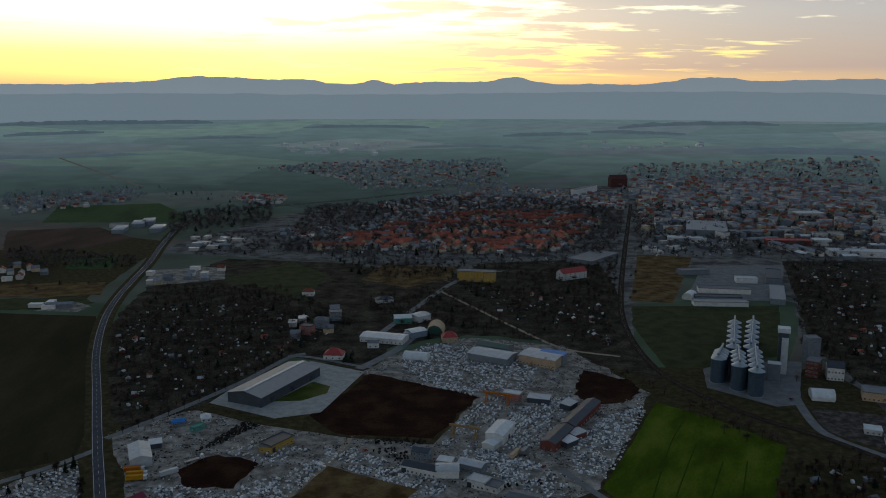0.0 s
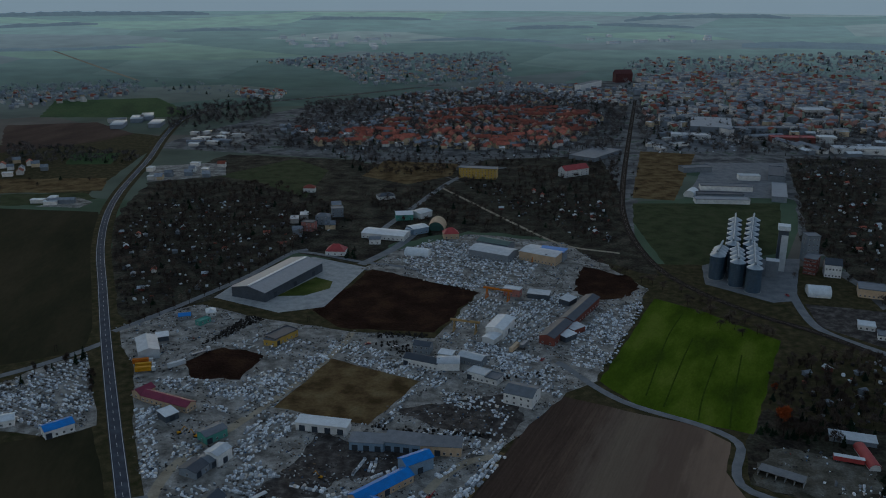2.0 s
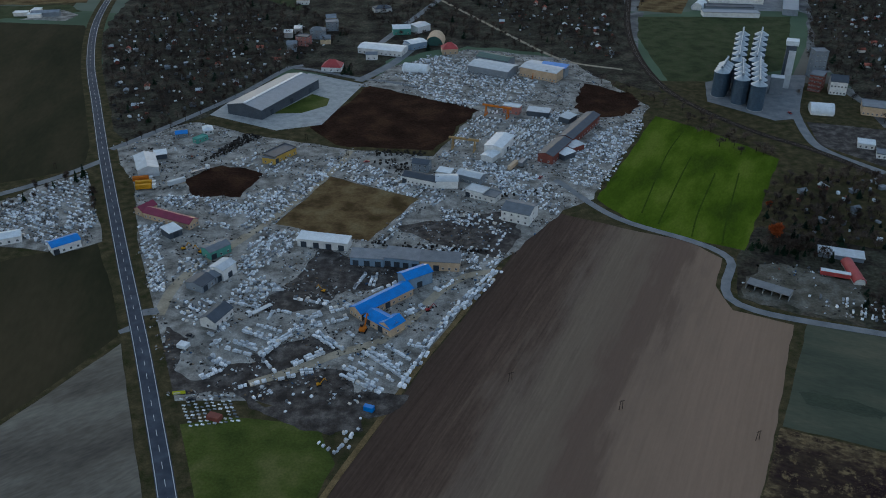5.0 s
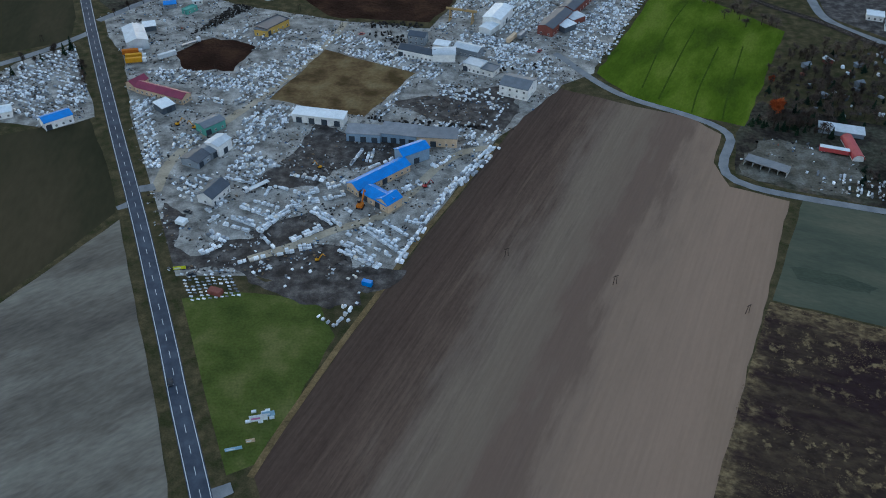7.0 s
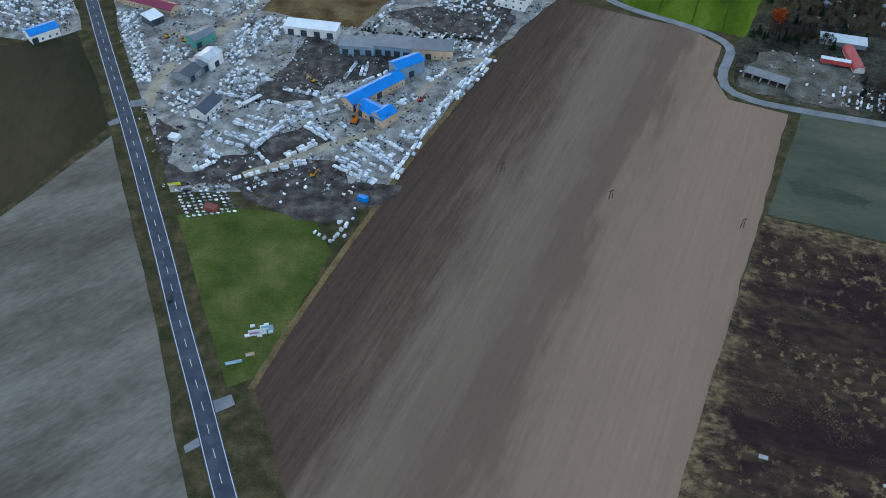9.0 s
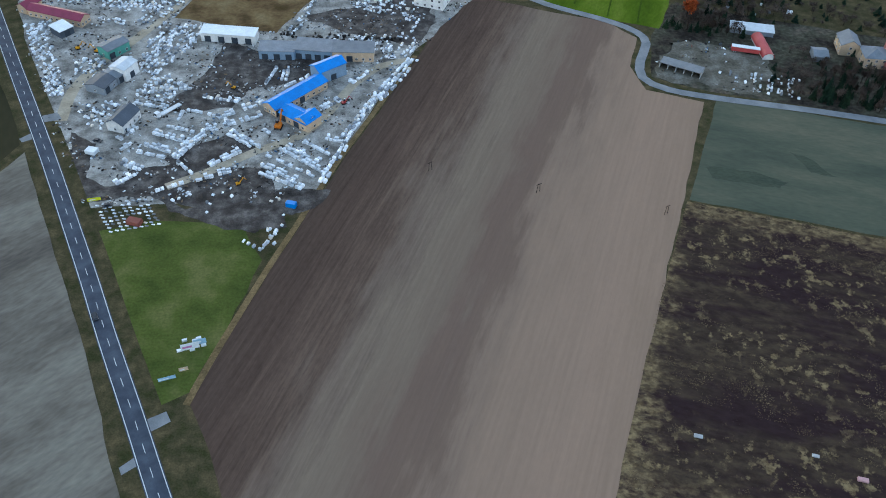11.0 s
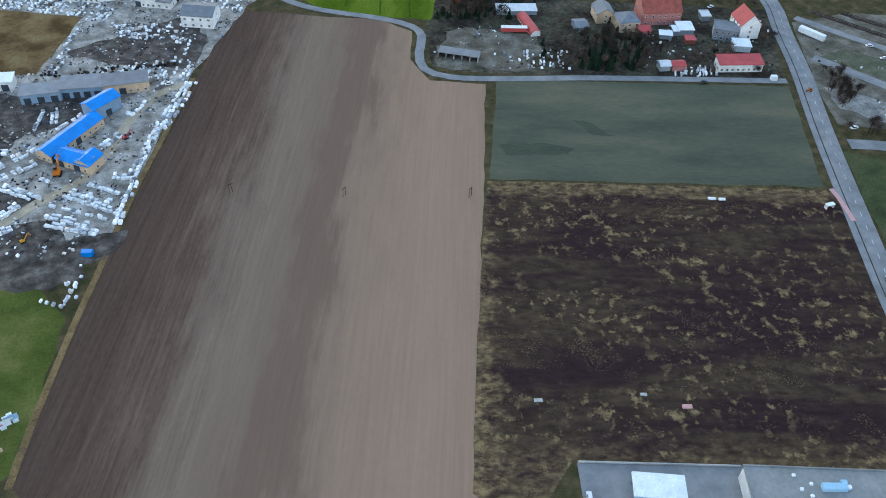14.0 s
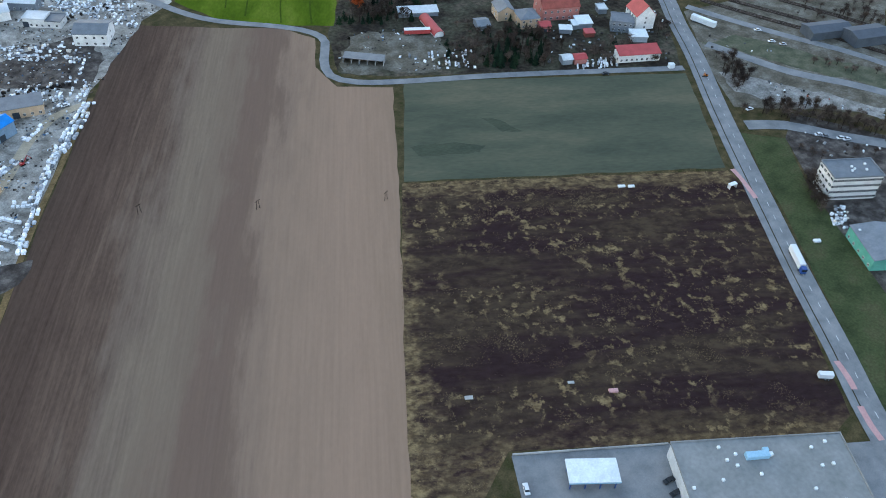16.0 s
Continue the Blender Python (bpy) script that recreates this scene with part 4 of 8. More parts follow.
M["glass"] = paint("window_glass", "20262c", rough=0.12, mottle=0.05)
M["frame"] = paint("window_frame", "c4c4c0", mottle=0.05)
M["door"] = paint("gate_panel", "3c444c", second="333a41")
M["galvanised"] = paint("galvanised_steel", "415566", second="384a59", metal=0.2, rough=0.45, scale=2.0)
M["zinc"] = paint("zinc_cone", "a9b3b8", second="98a2a8", metal=0.3, rough=0.4)
M["granite"] = material("granite", ["a4a8ab", "c2c6c9", "dfe2e3"], 2.2, 0.8, fine=7, mottle=0.14, vary=0.22, coords="object")
M["granite_heap"] = pieces_material("cut_granite", [(0.0, "6d7073"), (0.10, "989ca0"), (0.24, "bbbfc3"), (0.42, "d7dbde"), (0.62, "eceef0"), (0.92, "cfc8bc")])
M["yard_litter"] = pieces_material("yard_litter", [(0.0, "2b2826"), (0.2, "4a4642"), (0.4, "6b6763"), (0.55, "93918d"), (0.7, "c4c8ca"), (0.88, "6a5a48"), (0.96, "3d5874")])
M["clutter"] = pieces_material("mixed_clutter", [(0.0, "2e2b29"), (0.3, "55585a"), (0.55, "8d9092"), (0.75, "dadee0"), (0.93, "7a4a3c")])
M["rubble"] = material("dark_rubble", ["201e1c", "302d2a", "45413c"], 6, 0.9, fine=7, mottle=0.2, island=0.4)
M["bark"] = material("bark", ["2e2723", "3a322c"], 3, 0.95, fine=6, mottle=0.2)
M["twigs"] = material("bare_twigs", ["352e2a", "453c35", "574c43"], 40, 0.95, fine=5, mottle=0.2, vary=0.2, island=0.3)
# twigs beyond the gardens: same wood, paler with distance haze painted in
M["haze_paled_twigs"] = material("haze_paled_twigs", ["4a4644", "5d5855", "726c67"], 40, 0.95, fine=5, mottle=0.2, island=0.3)
M["haze_bleached_twigs"] = material("haze_bleached_twigs", ["939b9f", "a3abae"], 60, 0.95, fine=5, mottle=0.15, island=0.2)
M["needles"] = material("conifer_needles", ["141e18", "1c2a1f", "24301f"], 30, 0.9, fine=5, mottle=0.2, vary=0.2, island=0.3)
M["rust_leaves"] = material("rust_leaves", ["8a4526", "a2552c"], 6, 0.9, fine=5, mottle=0.2, island=0.3)
M["dry_tuft"] = material("dry_grass_tuft", ["4f4230", "64553d", "7b6c50"], 12, 0.95, fine=6, mottle=0.2, island=0.3)
M["dark_tuft"] = material("dark_weed", ["3a2e2a", "463833", "54453c"], 12, 0.95, fine=6, mottle=0.2, island=0.3)
M["tyre"] = paint("tyre_rubber", "1c1d1f")
M["orange"] = paint("orange_steel", "b8691e", second="a85f1a")
M["tan_steel"] = paint("tan_steel", "a58a5c", second="967c52")
M["yellow_paint"] = paint("yellow_paint", "c08a1c", second="b07e18")
M["lime"] = paint("yellow_banner", "b9bd22", mottle=0.05)
M["pink_print"] = paint("pink_print", "b0709a", mottle=0.1)
M["pale_blue"] = paint("pale_blue_print", "8fb0c4", mottle=0.1)
for key, c in (("car_white", "c9ccce"), ("car_black", "1d2024"), ("car_grey", "6e7378"), ("car_red", "8c2424"), ("car_blue", "21407c"), ("car_silver", "a3a8ac")):
    M[key] = paint(key, c, rough=0.3, mottle=0.03)

# ---------------------------------------------------------------- buildings
WINDOW = {}


def window_mesh(w, h):
    """The frame of a window, a little proud of its wall, and its pane; both face -y."""
    if (w, h) not in WINDOW:
        bm = bmesh.new()
        for x0, x1, z0, z1 in ((-w / 2, w / 2, 0, 0.1), (-w / 2, w / 2, h - 0.1, h), (-w / 2, -w / 2 + 0.1, 0.1, h - 0.1), (w / 2 - 0.1, w / 2, 0.1, h - 0.1), (-0.04, 0.04, 0.1, h - 0.1)):
            add_box(bm, x0, x1, -0.12, 0.02, z0, z1)
        WINDOW[(w, h)] = mesh_of(bm, "window", M["frame"]), mesh_of(box_mesh(-w / 2 + 0.1, w / 2 - 0.1, -0.05, 0.02, 0.1, h - 0.1), "pane", M["glass"])
    return WINDOW[(w, h)]


def add_window(t, meshes, m):
    o = part("window", meshes[0], None, t)
    o.matrix_local = m
    part("pane", meshes[1], None, o)


def door_mesh(w, h):
    if ("d", w, h) not in WINDOW:
        bm = bmesh.new()
        add_box(bm, -w / 2, w / 2, -0.12, 0.02, 0, h)
        for i in range(1, 4):
            add_box(bm, -w / 2 + 0.1, w / 2 - 0.1, -0.15, -0.1, h * i / 4 - 0.04, h * i / 4 + 0.04)
        WINDOW[("d", w, h)] = mesh_of(bm, "door", M["door"])
    return WINDOW[("d", w, h)]


def walls_bm(L, W, h, rise, ridge_x=True):
    """Walls of a house up to the eaves, with gables under a ridge along x."""
    bm = bmesh.new()
    a, b = L / 2, W / 2
    base = [bm.verts.new((x, y, -0.3)) for x, y in ((-a, -b), (a, -b), (a, b), (-a, b))]
    top = [bm.verts.new((v.co.x, v.co.y, h)) for v in base]
    g0, g1 = (bm.verts.new((-a, 0, h + rise)), bm.verts.new((a, 0, h + rise))) if rise else (None, None)
    for i, j in ((0, 1), (2, 3)):
        bm.faces.new((base[i], base[j], top[j], top[i]))
    if rise:
        bm.faces.new((base[1], base[2], top[2], g1, top[1]))
        bm.faces.new((base[3], base[0], top[0], g0, top[3]))
    else:
        bm.faces.new((base[1], base[2], top[2], top[1]))
        bm.faces.new((base[3], base[0], top[0], top[3]))
        bm.faces.new(top)
    return bm


def roof_bm(L, W, h, rise, over=0.5, thick=0.25, kind="gable"):
    bm = bmesh.new()
    a, b = L / 2 + over, W / 2 + over
    if kind == "gable":
        drop = rise * over / (W / 2)
        prof = [(-b, h - drop + 0.05), (0, h + rise + 0.05), (b, h - drop + 0.05), (b, h - drop + 0.05 + thick), (0, h + rise + 0.05 + thick), (-b, h - drop + 0.05 + thick)]
    elif kind == "arch":
        n = 10
        prof = [(-b * math.cos(math.pi * i / n), h + rise * math.sin(math.pi * i / n)) for i in range(n + 1)]
        prof += [(b * 1.03 * math.cos(math.pi * i / n), h + (rise + thick) * math.sin(math.pi * i / n) + 0.05) for i in range(n + 1)]
    elif kind == "mono":
        prof = [(-b, h + 0.05), (b, h + rise + 0.05), (b, h + rise + 0.05 + thick), (-b, h + 0.05 + thick)]
    elif kind == "hip":
        k = min(L, W) * 0.5 * 0.95
        e = [bm.verts.new((x, y, h + 0.05)) for x, y in ((-a, -b), (a, -b), (a, b), (-a, b))]
        if L >= W:
            r = [bm.verts.new((-a + k, 0, h + rise)), bm.verts.new((a - k, 0, h + rise))]
            for f in ((e[0], e[1], r[1], r[0]), (e[2], e[3], r[0], r[1]), (e[1], e[2], r[1]), (e[3], e[0], r[0])):
                bm.faces.new(f)
        else:
            r = [bm.verts.new((0, -b + k, h + rise)), bm.verts.new((0, b - k, h + rise))]
            for f in ((e[1], e[2], r[1], r[0]), (e[3], e[0], r[0], r[1]), (e[0], e[1], r[0]), (e[2], e[3], r[1])):
                bm.faces.new(f)
        bm.faces.new(e[::-1])
        return bm
    else:                                   # flat
        add_box(bm, -a, a, -b, b, h + 0.03, h + 0.25)
        return bm
    ends = [[bm.verts.new((x, y, z)) for y, z in prof] for x in (-a, a)]
    n = len(prof)
    for i in range(n):
        j = (i + 1) % n
        bm.faces.new((ends[0][i], ends[0][j], ends[1][j], ends[1][i]))
    bm.faces.new(ends[0][::-1])
    bm.faces.new(ends[1])
    bmesh.ops.recalc_face_normals(bm, faces=bm.faces[:])
    return bm


def building(name, x, y, turn, L, W, h, wall, roof, label, kind="gable", rise=None, ridge="x", wins=0, storeys=1, doors=0, chimney=False,
             category="building", win=(1.3, 1.4), doorsize=(3.2, 3.4), group="", vents=0, over=0.4):
    """A house or shed, length L along its own x. ridge "y" turns the ridge across."""
    if ridge == "y":
        L, W, turn = W, L, turn + 90
    rise = (W * 0.28 if kind == "gable" else W * 0.12) if rise is None else rise
    t = thing(name, pose(x, y, terrain(x, y), 0, 0, turn), label, category, group)
    if kind != "arch":
        part("wall", walls_bm(L, W, h, rise if kind == "gable" else 0), M[wall], t)
    else:
        bm = bmesh.new()
        for s in (-L / 2, L / 2):
            ring = [bm.verts.new((s, -W / 2 * math.cos(math.pi * i / 10), h + rise * math.sin(math.pi * i / 10))) for i in range(11)]
            if h > 0:
                ring += [bm.verts.new((s, W / 2, -0.2)), bm.verts.new((s, -W / 2, -0.2))]
            bm.faces.new(ring)
        if h > 0:
            add_box(bm, -L / 2, L / 2, -W / 2, -W / 2 + 0.2, -0.2, h)
            add_box(bm, -L / 2, L / 2, W / 2 - 0.2, W / 2, -0.2, h)
        part("wall", bm, M[wall], t)
    part("roof", roof_bm(L, W, h, rise, over, 0.25, kind), M[roof], t)
    if kind == "flat":
        a, b = L / 2 + over, W / 2 + over
        for x0, x1, y0, y1 in ((-a, a, -b, -b + 0.35), (-a, a, b - 0.35, b), (-a, -a + 0.35, -b + 0.35, b - 0.35), (a - 0.35, a, -b + 0.35, b - 0.35)):
            part("parapet", box_mesh(x0, x1, y0, y1, h + 0.255, h + 0.7), M[roof], t)
    wm = window_mesh(*win)
    for s in range(storeys):
        z = 0.9 + s * (h / storeys if storeys > 1 else 0)
        if z + win[1] > h + 0.2:
            z = h - win[1] - 0.2
        for i in range(wins):
            u = -L / 2 + L * (i + 0.5) / wins
            if doors and s == 0 and i % 2 == 0 and i // 2 < doors:
                continue
            for side in (-1, 1):
                add_window(t, wm, pose(u, side * W / 2, z, 0, 0, 0 if side < 0 else 180))
        for i in range(max(1, wins // 3) if wins else 0):
            v = -W / 2 + W * (i + 0.5) / max(1, wins // 3)
            for side in (-1, 1):
                add_window(t, wm, pose(side * L / 2, v, z, 0, 0, 90 if side > 0 else -90))
    dm = door_mesh(*doorsize)
    for i in range(doors):
        u = -L / 2 + L * (i + 0.5) / doors if not wins else -L / 2 + L * (2 * i + 0.5) / max(wins, 2 * doors)
        for side in (-1, 1):
            o = part("door", dm, None, t)
            o.matrix_local = pose(u, side * W / 2, 0, 0, 0, 0 if side < 0 else 180)
    if chimney:
        part("chimney", box_mesh(L * 0.18, L * 0.18 + 0.7, -0.2, 0.5, h + rise * 0.6, h + rise + 1.1), M["brick_wall"], t)
    for i in range(vents):
        c = part("roof_vent", box_mesh(-0.5, 0.5, -0.5, 0.5, h + 0.2, h + 1.1, 0.1), M["white_roof"], t)
        c.location = (random.uniform(-L / 2 + 2, L / 2 - 2), random.uniform(-W / 2 + 2, W / 2 - 2), 0)
    return t


G = "stone works buildings"
# the blue-roofed works
building("workshop", -30.5, 358.2, 43.6, 34.4, 9, 4.2, "cream_wall", "blue_roof", "long cream workshop with a bright blue sheet roof", rise=2.2, wins=9, doors=3, group=G)
building("workshop", -14.3, 378.1, 33.8, 16, 9, 7, "blue_wall", "blue_roof", "tall blue-walled end block with a blue roof", rise=2.0, doors=1, group=G)
building("workshop", -28.6, 338.9, -41.6, 17.1, 9, 4.2, "cream_wall", "blue_roof", "cream workshop wing with a bright blue roof", rise=2.4, wins=4, doors=2, group=G)
building("workshop", -24.3, 335.6, 47.6, 9.6, 8, 5, "cream_wall", "blue_roof", "cream gabled end block with a blue roof", rise=2.2, wins=1, group=G)
building("workshop", -40.8, 399.9, -6.9, 18.6, 9, 5, "blue_wall", "grey_roof", "pale blue workshop with a grey flat roof", kind="mono", rise=0.8, doors=3, group=G)
building("workshop", -21.3, 399.3, -11.5, 20, 11, 5.5, "blue_wall", "grey_roof", "blue-grey workshop with gates and a grey roof", kind="mono", rise=0.8, doors=4, group=G)
building("workshop", -1, 395.8, -5.8, 21.6, 10, 5.5, "cream_wall", "grey_roof", "cream workshop with a grey roof", kind="mono", rise=0.8, wins=6, doors=2, group=G)
building("workshop", -67.2, 418.1, -11.8, 29.7, 8, 5, "white_wall", "white_roof", "white garage row with three dark gates", kind="mono", rise=0.6, doors=4, doorsize=(3.4, 3.6), group=G)
building("warehouse", 46.8, 453, -25.3, 17.8, 16, 7, "white_wall", "grey_roof", "white two-storey block with a grey pitched roof", rise=2.4, wins=4, storeys=2, group=G)
building("house", -111.1, 343.2, 66, 14.4, 9, 4.5, "white_wall", "dark_roof", "white house with a dark gabled roof in the yard", rise=2.6, wins=4, doors=1, doorsize=(1.1, 2.1), category="house")
building("shed", -127.1, 374.7, 64.7, 10.3, 11, 4, "grey_wall", "dark_roof", "grey workshop with a dark sheet roof", rise=1.4, wins=2, doors=1, group=G)
building("shed", -120.2, 384.6, 53.3, 11.3, 10, 4, "grey_wall", "grey_roof", "grey workshop with a grey sheet roof", rise=1.2, doors=2, group=G)
building("shed", -117.4, 386.2, 61.3, 10.4, 9, 6.5, "white_wall", "pale_roof", "pale stone-cutting shed, taller than its neighbours", rise=1.0, doors=1, group=G)
building("workshop", -126.7, 408.8, 47.4, 13.4, 9, 5, "teal_wall", "grey_roof", "teal workshop with a grey roof", rise=1.2, wins=3, doors=1, group=G)
building("workshop", -162.9, 446.7, -25.3, 35, 8, 4, "cream_wall", "maroon_roof", "long cream building with a maroon roof", rise=2.0, wins=10, group=G)
building("workshop", -181.3, 458.6, 57.1, 11.3, 7, 4, "cream_wall", "maroon_roof", "cream wing with a maroon roof", rise=2.0, wins=2, group=G)
building("shed", -157.7, 430.3, 47, 8.2, 9, 4, "dark_wall", "white_roof", "small shed with a pale sheet roof", kind="mono", rise=0.8, doors=1, group=G)
building("shed", -213.8, 414.1, 40, 15.7, 9, 5, "white_wall", "blue_roof", "white shed with a bright blue roof", rise=1.6, wins=4, doors=1, group=G)
building("shed", -249.1, 422.5, 23.3, 13.2, 9, 4, "white_wall", "white_roof", "white shed in the yard across the road", rise=1.4, wins=3, group=G)
building("warehouse", -199.6, 520.4, 22.9, 13.4, 26, 6, "pale_roof", "pale_roof", "pale sheet-metal storage shed beside the road", rise=2.0, ridge="y", doors=1, group=G)
building("shed", -196.5, 541.3, 20.4, 8.1, 8, 3.4, "dark_wall", "white_roof", "white-roofed lean-to beside the storage shed", kind="mono", rise=0.5, group=G)
building("workshop", -113.4, 541.7, 55.4, 21.4, 11, 5, "yellow_wall", "dark_roof", "yellow workshop with a dark flat roof", kind="flat", wins=5, doors=1, group=G)
building("shed", -117.9, 535, -16, 9.4, 10, 4.4, "yellow_wall", "grey_roof", "yellow workshop annex with grey roof", kind="flat", wins=2, group=G)
building("kiosk", -174.8, 587.4, 19.3, 7, 9, 3, "white_wall", "white_roof", "small white hut with a pyramid roof", kind="hip", rise=2.4, wins=2)
building("cabin", -192.2, 579.7, 15.6, 8.4, 7, 3, "grey_wall", "blue_roof", "small cabin with a blue roof", rise=1.2, wins=2)
building("cabin", -176, 570.3, 56.9, 10.3, 5, 3, "teal_wall", "teal_wall", "green steel container cabin", kind="flat", wins=2, over=0.05)
# the middle works row
building("workshop", -13.6, 500.7, -23.8, 23.8, 9, 5, "white_wall", "dark_roof", "white workshop with a dark pitched roof", rise=2.0, wins=8, doors=1, group=G)
building("workshop", 2.8, 497.6, 0.5, 14.3, 10, 5, "white_wall", "pale_roof", "white workshop with a rounded roof", kind="arch", rise=2.0, group=G)
building("house", -14.1, 521.8, -17.4, 11.3, 8, 6, "grey_wall", "dark_roof", "grey two-storey office with a dark roof", rise=1.8, wins=3, storeys=2, category="house")
building("shed", 1.7, 512.1, -19.8, 9.7, 7, 4, "white_wall", "white_roof", "white shed with a white roof", kind="mono", rise=0.5, group=G)
building("workshop", 18.7, 504.9, -28.5, 17, 9, 5, "grey_wall", "pale_roof", "grey workshop with a partly blue roof", rise=1.4, wins=5, group=G)
building("house", 22.2, 482.4, -30.6, 12, 9, 5, "white_wall", "pale_roof", "white office with arched openings", kind="flat", wins=4, doors=1, group=G)
building("house", 31.2, 477.6, -31.1, 8.7, 9, 4, "white_wall", "grey_roof", "white office annex with grey roof", kind="flat", wins=2, group=G)
building("warehouse", 40.2, 556.6, 66.8, 25.3, 13, 7, "white_wall", "white_roof", "tall white shed with a white sheet roof", rise=1.2, doors=1, group=G)
building("shed", 35.2, 543, 57.7, 18.7, 9, 4, "white_wall", "white_roof", "low white shed with pale roof", rise=0.8, group=G)
building("shed", 86.1, 543.6, 41.1, 11.4, 8, 4, "dark_wall", "white_roof", "dark shed with a bright white roof", kind="mono", rise=0.6, group=G)
building("shed", 93.8, 556.8, 40.2, 12, 8, 4, "brick_wall", "pale_roof", "small shed with a pale roof", kind="mono", rise=0.6, group=G)
building("warehouse", 101.9, 588.7, 60.5, 54.9, 11, 6, "brick_wall", "dark_roof", "long brick shed with a dark roof", rise=1.8, wins=10, group=G)
building("warehouse", 78.9, 548.1, 60.2, 33.7, 11, 6, "brick_wall", "dark_roof", "brick shed with a dark roof", rise=1.6, wins=6, group=G)
building("shed", 75.1, 625.1, -16.3, 17.1, 9, 4, "dark_wall", "pale_roof", "open store with a pale roof", kind="mono", rise=0.6, group=G)
building("shed", 96.3, 612.8, 52.5, 12.2, 9, 4, "dark_wall", "pale_roof", "small store with a pale roof", kind="mono", rise=0.6, group=G)
building("workshop", 54.7, 629.8, -22.2, 13.1, 7, 6, "pink_wall", "white_roof", "pink workshop with a white roof", kind="flat", wins=3, group=G)
building("warehouse", 44.4, 727.4, -28.9, 39, 22, 7, "grey_wall", "pale_roof", "wide grey factory hall with a pale roof", rise=1.8, wins=10, group=G)
building("warehouse", 47.7, 748.8, -31.4, 32.2, 14, 8, "grey_wall", "green_roof", "factory hall with a dark green roof edge", rise=1.8, group=G)
building("warehouse", 88.7, 720.6, -31.9, 35.2, 24, 8, "cream_wall", "pale_roof", "cream factory hall with a partly blue roof", rise=1.2, wins=10, group=G)
building("warehouse", 98, 722.5, -24.3, 22.9, 12, 8.6, "grey_wall", "blue_roof", "factory annex with a blue roof", kind="mono", rise=0.5, group=G)
building("shelter", -23.9, 734.5, -16.4, 22, 12, 0.0, "white_wall", "white_roof", "white barrel-vaulted fabric shelter", kind="arch", rise=5.5, category="tent")
building("shelter", -7.4, 820.3, -6.1, 16.3, 22, 0.0, "green_roof", "cream_wall", "pale barrel-vaulted hall with a dark front", kind="arch", rise=9.0, ridge="y", category="building")
building("warehouse", -56.9, 788.4, -16.5, 43.5, 20, 5, "white_wall", "white_roof", "long white warehouse with a white roof", rise=1.6, wins=10, group=G)
building("workshop", -26.6, 804.3, 33.9, 17.6, 14, 6, "blue_wall", "white_roof", "light blue workshop with a white roof", rise=1.2, wins=3, group=G)
building("workshop", -33, 800.4, -11.5, 9, 9, 5, "blue_wall", "pale_roof", "light blue workshop annex, flat roof", kind="flat", group=G)
building("warehouse", -42.4, 854.9, 7.6, 18, 16, 6, "teal_wall", "white_roof", "teal workshop with a pale roof", rise=2.0, wins=3, group=G)
building("workshop", -24.8, 862.4, 47.8, 17.9, 16, 6, "white_wall", "pale_roof", "pale workshop beside the road", rise=1.4, group=G)
building("shed", -66, 767.3, 0.7, 10.6, 8, 5, "white_wall", "grey_roof", "white house beside the warehouse", rise=1.6, wins=2, category="house")
building("house", 6.1, 787.4, 7.9, 14.7, 12, 5, "cream_wall", "bright_red_roof", "house with a bright red hipped roof", kind="hip", rise=5, wins=3, category="house")
building("house", -98.8, 735.5, -4.8, 17.6, 14, 4, "white_wall", "bright_red_roof", "house with a bright orange-red hipped roof", kind="hip", rise=5.5, wins=3, category="house")
building("house", -135.4, 811.2, -17.7, 12.3, 10, 9, "pink_wall", "dark_roof", "pink-red three-storey house with flat roof", kind="flat", wins=3, storeys=3, category="house")
building("house", -124.4, 835, -8, 13.6, 11, 9, "grey_wall", "grey_roof", "grey three-storey house with hipped roof", kind="hip", rise=2.5, wins=3, storeys=3, category="house")
building("house", -113.7, 864.7, 10.8, 12.4, 11, 9, "grey_wall", "grey_roof", "grey-beige three-storey house with flat roof", kind="flat", wins=3, storeys=3, category="house")
building("house", -67.2, 939.6, 15.7, 19.5, 12, 4, "white_wall", "dark_roof", "white bungalow with a dark roof", kind="hip", rise=3, wins=4, category="house")
building("house", -159.5, 972.1, 0.8, 13.8, 11, 5, "white_wall", "red_roof", "white farmhouse with a red roof", kind="hip", rise=3.5, wins=3, category="house")
# the long hall
hall = building("storage_hall", -136.3, 655.2, -25.1, 32, 81.2, 8, "dark_wall", "steel_roof", "long grey steel hall with a white ridge light", rise=3.2, ridge="y", doors=3, doorsize=(4.0, 4.4), over=0.6)
part("ridge_light", box_mesh(-40, 40, -1.3, 1.3, 11.3, 11.62, 0.05), M["white_roof"], hall, "white translucent ridge light")
building("flats", 43.1, 1048.5, -11.1, 47.8, 15, 13, "yellow_wall", "grey_roof", "yellow four-storey block of flats", kind="flat", wins=12, storeys=4, category="flats")
building("flats", 165.8, 1062.7, 30.7, 38.9, 14, 9, "white_wall", "bright_red_roof", "white villa with a red roof", kind="gable", rise=5, wins=5, storeys=3, category="house")
building("market_hall", 215.8, 1188.9, 52.3, 82.9, 40, 5, "grey_wall", "grey_roof", "low grey supermarket with a flat roof", kind="flat", category="building")
